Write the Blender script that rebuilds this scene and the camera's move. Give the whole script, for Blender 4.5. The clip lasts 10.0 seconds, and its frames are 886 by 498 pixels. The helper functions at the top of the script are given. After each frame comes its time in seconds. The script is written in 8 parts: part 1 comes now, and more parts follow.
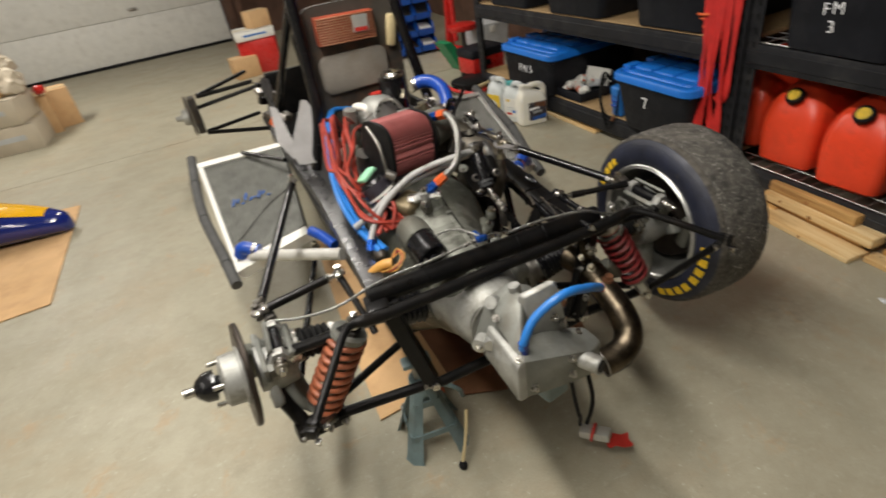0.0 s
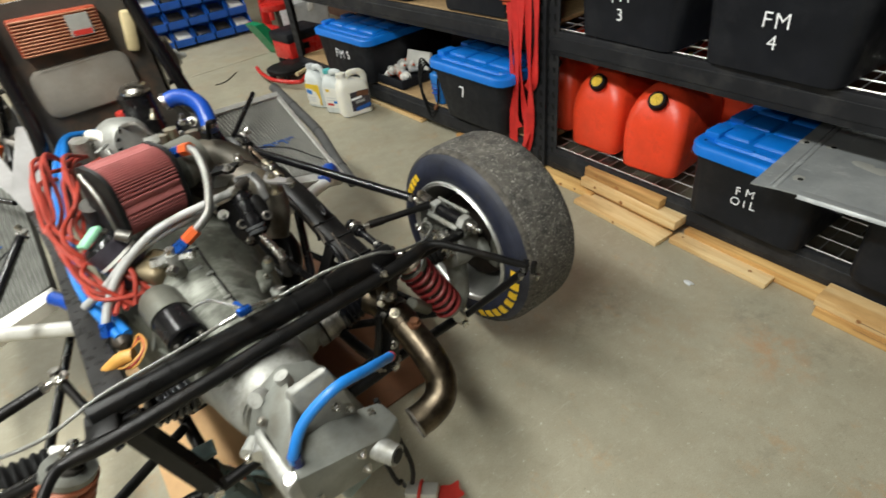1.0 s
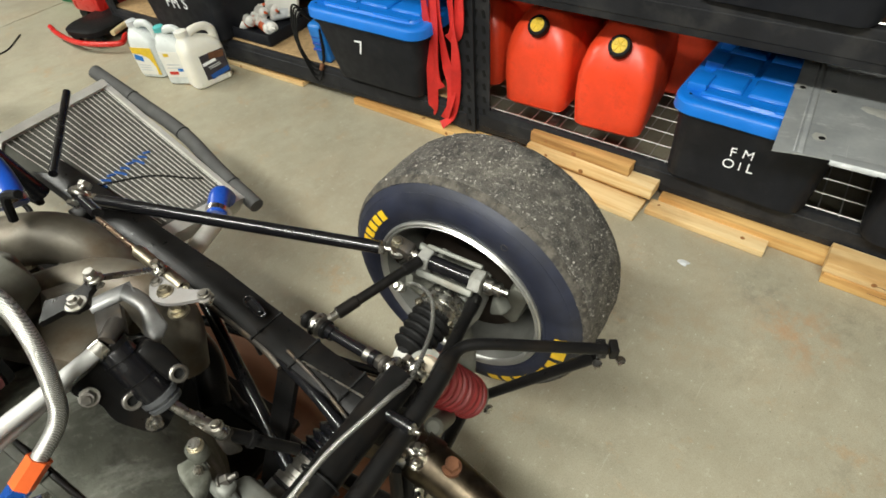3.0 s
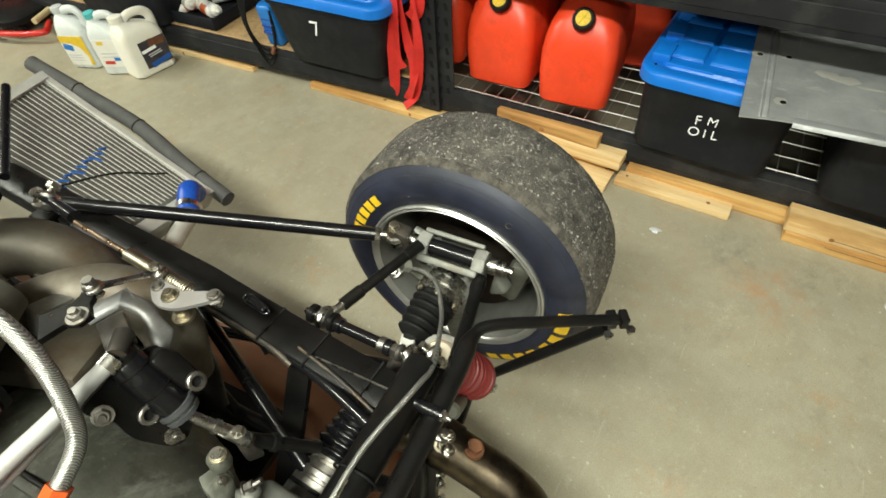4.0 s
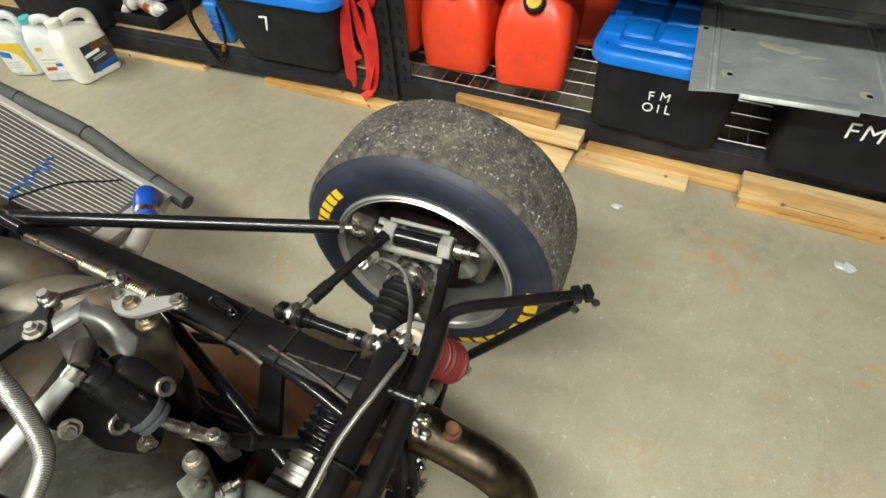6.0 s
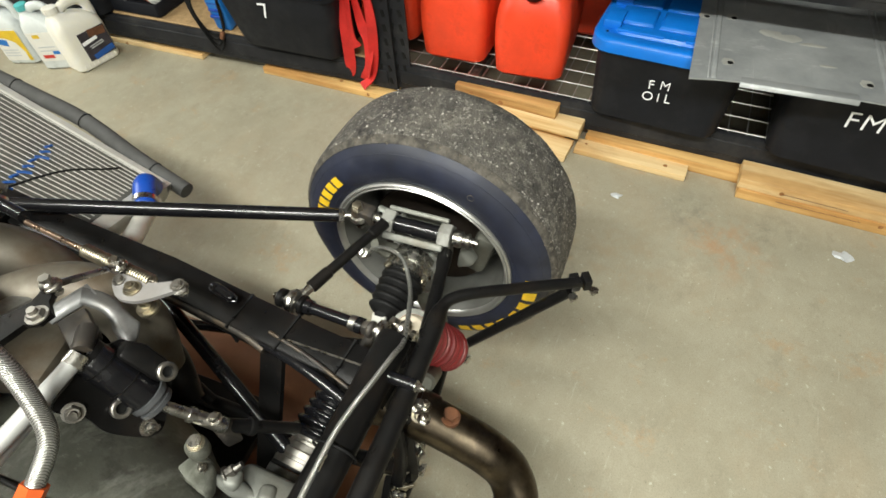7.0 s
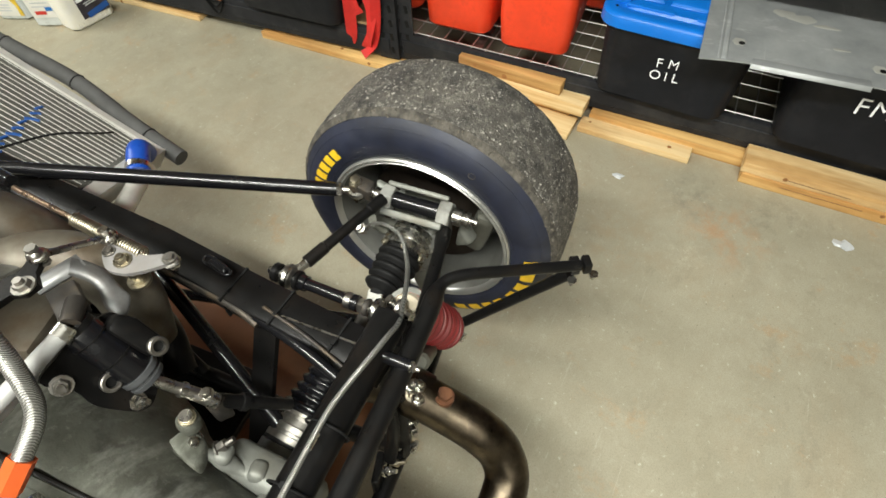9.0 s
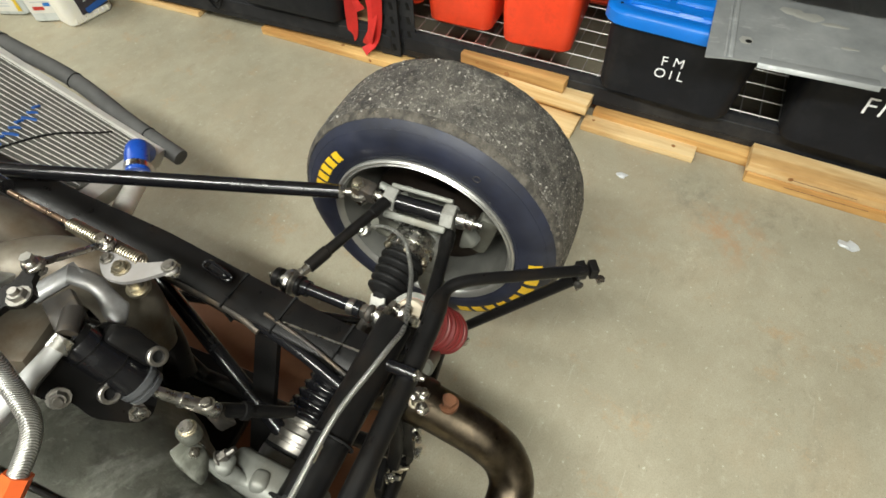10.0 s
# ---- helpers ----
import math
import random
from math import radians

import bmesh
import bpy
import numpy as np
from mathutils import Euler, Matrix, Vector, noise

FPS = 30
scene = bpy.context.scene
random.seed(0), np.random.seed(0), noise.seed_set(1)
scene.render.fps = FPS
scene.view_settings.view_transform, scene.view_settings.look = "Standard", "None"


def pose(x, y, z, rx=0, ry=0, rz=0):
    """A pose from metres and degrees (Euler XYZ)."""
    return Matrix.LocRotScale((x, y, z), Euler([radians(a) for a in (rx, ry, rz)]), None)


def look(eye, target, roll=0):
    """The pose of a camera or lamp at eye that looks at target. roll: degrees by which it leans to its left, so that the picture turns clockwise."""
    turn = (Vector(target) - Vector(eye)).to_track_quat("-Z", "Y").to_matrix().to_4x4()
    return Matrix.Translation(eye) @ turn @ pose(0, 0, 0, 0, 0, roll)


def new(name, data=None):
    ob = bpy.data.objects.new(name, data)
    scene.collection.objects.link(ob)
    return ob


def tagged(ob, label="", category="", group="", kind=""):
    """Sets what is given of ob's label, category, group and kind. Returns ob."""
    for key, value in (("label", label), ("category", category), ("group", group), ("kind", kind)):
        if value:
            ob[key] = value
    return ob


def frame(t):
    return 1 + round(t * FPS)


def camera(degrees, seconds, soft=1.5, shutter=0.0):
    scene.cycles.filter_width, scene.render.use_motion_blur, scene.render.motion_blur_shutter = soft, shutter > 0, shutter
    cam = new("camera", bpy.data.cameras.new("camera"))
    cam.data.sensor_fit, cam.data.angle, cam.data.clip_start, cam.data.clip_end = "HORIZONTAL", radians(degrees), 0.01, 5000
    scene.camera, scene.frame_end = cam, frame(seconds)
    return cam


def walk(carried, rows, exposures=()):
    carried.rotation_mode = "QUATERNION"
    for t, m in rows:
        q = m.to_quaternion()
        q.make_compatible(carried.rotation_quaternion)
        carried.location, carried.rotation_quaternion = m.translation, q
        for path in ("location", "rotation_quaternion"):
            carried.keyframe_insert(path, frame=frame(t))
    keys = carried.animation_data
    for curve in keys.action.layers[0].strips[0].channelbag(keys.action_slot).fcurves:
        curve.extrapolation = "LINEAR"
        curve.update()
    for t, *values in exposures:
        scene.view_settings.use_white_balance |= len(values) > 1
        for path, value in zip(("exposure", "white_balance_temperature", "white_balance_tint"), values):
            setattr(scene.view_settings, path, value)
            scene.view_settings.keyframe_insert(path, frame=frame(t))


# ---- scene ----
cam = camera(79.93, 10.0, 1.65, 0.35)
PATH = [
    (0, (-1.7243, -0.8841, 1.2348), (-1.3028, 0.7514, 0.1638), -9.84),
    (0.2, (-1.6947, -0.8599, 1.2396), (-1.1463, 0.7020, 0.1173), -9.55),
    (0.5, (-1.6113, -0.8126, 1.2307), (-0.9208, 0.6621, 0.0677), -8.42),
    (1, (-1.4430, -0.7362, 1.2320), (-0.6278, 0.6297, 0.0185), -7.48),
    (1.5, (-1.3586, -0.6147, 1.2137), (-0.4167, 0.6088, -0.0576), -7.17),
    (2, (-1.3307, -0.4326, 1.2022), (-0.3088, 0.6195, -0.1573), -6.68),
    (2.5, (-1.3018, -0.3147, 1.1867), (-0.2997, 0.6562, -0.2466), -5.29),
    (2.7, (-1.3005, -0.2677, 1.1749), (-0.2888, 0.6940, -0.2566), -5.45),
    (3.8, (-1.3392, -0.1316, 1.1586), (-0.2520, 0.6410, -0.3312), -3.75),
    (4, (-1.3428, -0.1342, 1.1578), (-0.2447, 0.6152, -0.3366), -3.62),
    (4.5, (-1.3487, -0.1411, 1.1574), (-0.2291, 0.5562, -0.3458), -3.36),
    (5, (-1.3437, -0.1415, 1.1592), (-0.2075, 0.5125, -0.3509), -3.11),
    (5.5, (-1.3430, -0.1433, 1.1601), (-0.2095, 0.4982, -0.3572), -3.68),
    (7, (-1.3491, -0.1481, 1.1597), (-0.2485, 0.4795, -0.3887), -4.00),
    (7.5, (-1.3416, -0.1434, 1.1559), (-0.2603, 0.4677, -0.4112), -3.16),
    (8, (-1.3362, -0.1376, 1.1537), (-0.2732, 0.4619, -0.4316), -2.61),
    (8.5, (-1.3376, -0.1378, 1.1532), (-0.2908, 0.4515, -0.4459), -2.19),
    (9, (-1.3371, -0.1387, 1.1536), (-0.3035, 0.4433, -0.4564), -2.01),
    (9.5, (-1.3305, -0.1312, 1.1542), (-0.3053, 0.4458, -0.4633), -1.94),
    (10, (-1.3240, -0.1244, 1.1509), (-0.3025, 0.4503, -0.4700), -1.91),
]
walk(cam, [(t, look(eye, target, roll)) for t, eye, target, roll in PATH],
     [(0.0, -0.14, 6700, 15), (0.5, 0.05, 6600, 11), (1.0, 0.27, 6350, 9), (1.5, 0.44, 6450, 5), (2.0, 0.56, 6650, 4), (2.7, 0.62, 6500, 9),
      (4.0, 0.66, 6750, 2), (5.0, 0.68, 6700, 2), (5.5, 0.68, 6500, 5), (8.5, 0.68, 6500, 8), (10.0, 0.68, 6500, 8)])

# ---- world and lamps ----
world = bpy.data.worlds.new("world")
scene.world = world
world.use_nodes = True
world.node_tree.nodes["Background"].inputs[0].default_value = (0.9, 0.95, 1.0, 1)
world.node_tree.nodes["Background"].inputs[1].default_value = 0.15
scene.view_settings.exposure = 0.0


def ceiling_lamp(x, y, watts, length=2.4, wide=0.2, z=2.62):
    data = bpy.data.lights.new("tube_fill_light", "AREA")
    data.shape, data.size, data.size_y, data.energy = "RECTANGLE", wide, length, watts
    data.color = (0.97, 0.97, 0.90)
    lamp = new("tube_fill_light", data)
    lamp.matrix_world = pose(x, y, z)
    # an upward lamp added over each strip, so the ceiling bounces soft fill
    up_fill = data.copy()
    up_fill.energy = watts * 0.07
    new("tube_fill_light", up_fill).matrix_world = pose(x, y, z + 0.1, 180)
    return lamp


ceiling_lamp(-2.1, 0.0, 104)
# the other strips are guessed in place and tuned as added fill
ceiling_lamp(-1.55, 3.9, 70)
ceiling_lamp(-3.8, -1.0, 34)
ceiling_lamp(-4.4, 4.8, 92)


# ---- materials ----
class Nodes:
    """A material with a few shorthands for its nodes."""

    def __init__(self, name):
        self.mat = bpy.data.materials.new(name)
        self.mat.use_nodes = True
        self.tree = self.mat.node_tree
        self.bsdf = self.tree.nodes["Principled BSDF"]
        self.coord = self.add("ShaderNodeTexCoord").outputs["Object"]

    def add(self, kind):
        return self.tree.nodes.new(kind)

    def join(self, a, b):
        self.tree.links.new(a, b)

    def noise(self, scale, detail=4, rough=0.55, stretch=None):
        n = self.add("ShaderNodeTexNoise")
        n.inputs["Scale"].default_value, n.inputs["Detail"].default_value, n.inputs["Roughness"].default_value = scale, detail, rough
        src = self.coord
        if stretch:
            m = self.add("ShaderNodeMapping")
            m.inputs["Scale"].default_value = stretch
            self.join(src, m.inputs["Vector"])
            src = m.outputs["Vector"]
        self.join(src, n.inputs["Vector"])
        return n.outputs["Fac"]

    def ramp(self, fac, *stops):
        n = self.add("ShaderNodeValToRGB")
        while len(n.color_ramp.elements) < len(stops):
            n.color_ramp.elements.new(0.5)
        for e, (p, c) in zip(n.color_ramp.elements, stops):
            e.position = p
            e.color = c if isinstance(c, tuple) else (c, c, c, 1)
        self.join(fac, n.inputs["Fac"])
        return n.outputs["Color"]

    def mix(self, fac, a, b, kind="MIX"):
        n = self.add("ShaderNodeMix")
        n.data_type, n.blend_type = "RGBA", kind
        for sock, v in ((n.inputs[0], fac), (n.inputs[6], a), (n.inputs[7], b)):
            if isinstance(v, (int, float, tuple)):
                sock.default_value = v
            else:
                self.join(v, sock)
        return n.outputs[2]

    def spot(self, centre, radius, scale, lo=0.47, hi=0.62, most=0.42):
        """A ragged patch: full near its centre, fading out at its radius, broken up by noise."""
        d = self.add("ShaderNodeVectorMath")
        d.operation = "DISTANCE"
        self.join(self.coord, d.inputs[0])
        d.inputs[1].default_value = centre
        edge = self.ramp(d.outputs["Value"], (radius * 0.3, 1.0), (radius, 0.0))
        return self.mix(1.0, edge, self.ramp(self.noise(scale, 8, 0.75), (lo, 0.0), (hi, most)), "MULTIPLY")

    def bump(self, height, strength=0.2, distance=0.002):
        n = self.add("ShaderNodeBump")
        n.inputs["Strength"].default_value, n.inputs["Distance"].default_value = strength, distance
        self.join(height, n.inputs["Height"])
        self.join(n.outputs["Normal"], self.bsdf.inputs["Normal"])

    def put(self, color=None, rough=None, metal=None, coat=None):
        for name, v in (("Base Color", color), ("Roughness", rough), ("Metallic", metal), ("Coat Weight", coat)):
            if v is None:
                continue
            if isinstance(v, (int, float, tuple)):
                self.bsdf.inputs[name].default_value = v
            else:
                self.join(v, self.bsdf.inputs[name])
        return self


def simple(name, color, rough=0.5, metal=0.0, vary=0.18, scale=18.0, fine=140.0, bump=0.08, coat=0.0, dirt=None, dirt_amount=0.35):
    """A surface with blotches, fine grain and uneven gloss; dirt: a second colour in patches."""
    m = Nodes(name)
    dark = tuple(c * (1 - vary) for c in color[:3]) + (1,)
    lite = tuple(min(1, c * (1 + vary)) for c in color[:3]) + (1,)
    big, small = m.noise(scale, 5), m.noise(fine, 3)
    c = m.mix(m.ramp(big, (0.3, 0.0), (0.7, 1.0)), dark, lite)
    c = m.mix(m.ramp(small, (0.35, 0.0), (0.75, 0.35)), c, dark)
    if dirt:
        c = m.mix(m.ramp(m.noise(scale * 0.6 + 3, 8, 0.65), (0.5, 0.0), (0.68, dirt_amount)), c, dirt)
    r = m.ramp(m.noise(scale * 2.3, 6), (0.25, max(0.02, rough - 0.1)), (0.75, min(1, rough + 0.12)))
    m.put(c, r, metal, coat)
    if bump:
        m.bump(small, bump, 0.001)
    return m.mat


M = {}
M["frame_paint"] = simple("black_frame_paint", (0.0058, 0.0056, 0.0056, 1), 0.34, 0, 0.3, 25, 260, 0.2, dirt=(0.016, 0.012, 0.009, 1), dirt_amount=0.4)
M["gloss_black"] = simple("gloss_black_tube", (0.006, 0.006, 0.007, 1), 0.2, 0, 0.2, 25, bump=0.02)
M["chrome"] = simple("plated_steel", (0.5, 0.485, 0.45, 1), 0.27, 1, 0.18, 30, 300, bump=0.03, dirt=(0.2, 0.17, 0.13, 1), dirt_amount=0.5)
M["steel"] = simple("dull_steel", (0.32, 0.305, 0.28, 1), 0.4, 1, 0.3, 40, dirt=(0.10, 0.08, 0.06, 1), dirt_amount=0.6)
M["copper_rod"] = simple("copper_plated_rod", (0.55, 0.40, 0.29, 1), 0.3, 1, 0.15, 40)
M["brass"] = simple("yellow_zinc", (0.36, 0.325, 0.25, 1), 0.4, 1, 0.25, 50, dirt=(0.16, 0.13, 0.09, 1))
M["alloy"] = simple("cast_alloy", (0.37, 0.37, 0.345, 1), 0.52, 0.5, 0.28, 18, 220, 0.4, dirt=(0.13, 0.12, 0.095, 1), dirt_amount=0.85)
M["alloy_grey"] = simple("weathered_cast_alloy", (0.155, 0.155, 0.13, 1), 0.6, 0.5, 0.28, 12, 200, 0.35, dirt=(0.10, 0.09, 0.07, 1), dirt_amount=0.7)
M["alloy_bright"] = simple("machined_alloy", (0.52, 0.52, 0.50, 1), 0.36, 0.85, 0.1, 30, 260, 0.06)
M["sheet"] = simple("bare_alloy_sheet", (0.5, 0.5, 0.46, 1), 0.42, 0.35, 0.15, 9, 180, 0.06, dirt=(0.28, 0.27, 0.24, 1), dirt_amount=0.5)
M["exhaust"] = simple("heat_stained_steel", (0.10, 0.08, 0.056, 1), 0.36, 1, 0.5, 26, 120, 0.14, dirt=(0.03, 0.023, 0.018, 1), dirt_amount=0.85)
M["rust"] = simple("rusty_bolt", (0.15, 0.062, 0.028, 1), 0.7, 0.2, 0.35, 60)
M["disc"] = simple("rusty_brake_disc", (0.05, 0.04, 0.033, 1), 0.42, 0.8, 0.35, 20)
M["rubber"] = simple("black_rubber", (0.009, 0.009, 0.009, 1), 0.5, 0, 0.3, 40, bump=0.1)
M["spring_red"] = simple("red_coil_paint", (0.20, 0.018, 0.018, 1), 0.45, 0, 0.2, 40)
M["spring_orange"] = simple("faded_orange_coil_paint", (0.34, 0.10, 0.045, 1), 0.45, 0, 0.3, 40, dirt=(0.08, 0.035, 0.025, 1), dirt_amount=0.5)
M["blue_sil"] = simple("blue_silicone", (0.008, 0.058, 0.34, 1), 0.32, 0, 0.12, 25, bump=0.03)
M["blue_line"] = simple("blue_plastic_tube", (0.015, 0.16, 0.5, 1), 0.35, 0, 0.1, 25, bump=0.02)
M["blue_fit"] = simple("blue_anodised", (0.02, 0.12, 0.55, 1), 0.28, 0.8, 0.1, 40)
M["orange_fit"] = simple("orange_anodised", (0.75, 0.13, 0.03, 1), 0.4, 0.4, 0.1, 40)
M["lead_red"] = simple("red_ignition_lead", (0.32, 0.035, 0.02, 1), 0.45, 0, 0.2, 40)
M["yellow"] = simple("yellow_plug_boot", (0.55, 0.28, 0.06, 1), 0.5, 0, 0.15, 40)
M["cream"] = simple("cream_plastic", (0.55, 0.45, 0.25, 1), 0.5, 0, 0.1, 40)
M["green"] = simple("mint_cap", (0.25, 0.55, 0.35, 1), 0.5, 0, 0.1, 40)
M["white"] = simple("white_plastic", (0.72, 0.71, 0.66, 1), 0.4, 0, 0.06, 20, bump=0.02)
M["white_paint"] = simple("off_white_paint", (0.72, 0.71, 0.66, 1), 0.5, 0, 0.06, 12, bump=0.04, dirt=(0.45, 0.42, 0.36, 1), dirt_amount=0.3)
M["jug_clear"] = simple("cloudy_thin_plastic", (0.58, 0.61, 0.60, 1), 0.3, 0, 0.08, 15, bump=0.03)
M["teal"] = simple("turquoise_cap", (0.10, 0.46, 0.46, 1), 0.45, 0, 0.1, 30)
M["jug"] = simple("milky_jug_plastic", (0.76, 0.74, 0.66, 1), 0.38, 0, 0.05, 15, bump=0.03)
M["jug"].node_tree.nodes["Principled BSDF"].inputs["Subsurface Weight"].default_value = 0.25
M["jug"].node_tree.nodes["Principled BSDF"].inputs["Subsurface Radius"].default_value = (0.02, 0.018, 0.012)
M["red_can"] = simple("red_can_plastic", (0.80, 0.062, 0.02, 1), 0.38, 0, 0.16, 9, 160, 0.06, dirt=(0.30, 0.03, 0.015, 1), dirt_amount=0.5)
M["black_plastic"] = simple("black_tote_plastic", (0.011, 0.012, 0.0155, 1), 0.5, 0, 0.2, 12, 300, 0.12, dirt=(0.03, 0.031, 0.034, 1), dirt_amount=0.4)
M["blue_lid"] = simple("blue_lid_plastic", (0.004, 0.155, 0.60, 1), 0.42, 0, 0.1, 10, 200, 0.05)
M["yellow_cap"] = simple("yellow_cap_disc", (0.68, 0.46, 0.03, 1), 0.5, 0, 0.15, 60)
M["shelf_steel"] = simple("black_shelf_steel", (0.018, 0.0185, 0.021, 1), 0.5, 0, 0.25, 9, 140, 0.06, dirt=(0.06, 0.058, 0.055, 1), dirt_amount=0.45)
M["wire"] = simple("zinc_wire", (0.62, 0.61, 0.58, 1), 0.35, 0.9, 0.1, 40)
M["strap"] = simple("red_webbing", (0.55, 0.018, 0.014, 1), 0.65, 0, 0.15, 30, 420, 0.3)
M["marker"] = simple("white_marker", (0.92, 0.93, 0.95, 1), 0.6, 0, 0.05, 60, bump=0)
M["yellow_paint"] = simple("yellow_sidewall_paint", (0.75, 0.48, 0.02, 1), 0.5, 0, 0.15, 60, bump=0.05)
M["red_box"] = simple("red_box_paint", (0.36, 0.065, 0.03, 1), 0.45, 0, 0.15, 20)
M["foam"] = simple("grey_pipe_foam", (0.065, 0.065, 0.063, 1), 0.8, 0, 0.2, 20, 300, 0.3)
M["jack"] = simple("grey_green_jack_paint", (0.15, 0.215, 0.225, 1), 0.4, 0, 0.2, 20, dirt=(0.10, 0.09, 0.075, 1))
M["fin"] = simple("radiator_fins", (0.10, 0.10, 0.088, 1), 0.6, 0.2, 0.3, 20, 600, 0.4)
M["card"] = simple("brown_cardboard", (0.60, 0.375, 0.185, 1), 0.85, 0, 0.12, 5, 260, 0.1, dirt=(0.42, 0.24, 0.115, 1), dirt_amount=0.5)
# darker cardboard copy: the shade under the car is put into its colour
M["card_shaded"] = simple("shaded_cardboard", (0.20, 0.085, 0.038, 1), 0.75, 0, 0.2, 5, 260, 0.1, dirt=(0.11, 0.05, 0.025, 1), dirt_amount=0.7)
M["carton"] = simple("pale_carton", (0.55, 0.48, 0.37, 1), 0.8, 0, 0.12, 6, 200, 0.05)
M["body_blue"] = simple("blue_bodywork", (0.008, 0.02, 0.17, 1), 0.16, 0, 0.1, 10, bump=0.01, coat=0.6)
M["body_yellow"] = simple("yellow_bodywork", (0.8, 0.42, 0.01, 1), 0.2, 0, 0.08, 10, bump=0.01, coat=0.6)
M["tank"] = simple("olive_grey_panel", (0.05, 0.043, 0.035, 1), 0.6, 0, 0.4, 9, 160, 0.12, dirt=(0.16, 0.085, 0.045, 1), dirt_amount=0.6)
M["cover"] = simple("dusty_grey_cover", (0.19, 0.172, 0.145, 1), 0.6, 0, 0.2, 9, 160, 0.1, dirt=(0.13, 0.09, 0.055, 1))
M["side_alloy"] = simple("cloudy_alloy_plate", (0.27, 0.26, 0.255, 1), 0.45, 0.3, 0.2, 12, 160, 0.1, dirt=(0.2, 0.17, 0.15, 1))
M["semi_black"] = simple("satin_black_rail", (0.014, 0.0135, 0.014, 1), 0.3, 0, 0.3, 25)
M["wood_wall"] = simple("dark_stained_board", (0.11, 0.055, 0.035, 1), 0.75, 0, 0.35, 5, 90, 0.2)
# for the unseen walls and ceiling; its tone sets how much they bounce
M["plaster"] = simple("painted_wall", (0.40, 0.385, 0.345, 1), 0.8, 0, 0.05, 3, 120, 0.05)
M["red_paint"] = simple("red_tool_paint", (0.5, 0.02, 0.015, 1), 0.3, 0, 0.12, 12)
M["green_paint"] = simple("green_tool_paint", (0.01, 0.24, 0.10, 1), 0.35, 0, 0.12, 12)
M["grey_lid"] = simple("clear_box_plastic", (0.55, 0.57, 0.58, 1), 0.3, 0, 0.1, 12)
M["label_dark"] = simple("dark_printed_label", (0.035, 0.03, 0.04, 1), 0.4, 0, 0.5, 30)
M["label_blue"] = simple("blue_ink", (0.012, 0.085, 0.33, 1), 0.6, 0, 0.1, 60, bump=0)
M["red_ink"] = simple("red_print", (0.5, 0.03, 0.02, 1), 0.5, 0, 0.1, 60, bump=0)
M["grime"] = simple("oily_dark_metal", (0.05, 0.045, 0.04, 1), 0.5, 0.5, 0.4, 30, dirt=(0.14, 0.10, 0.06, 1), dirt_amount=0.6)


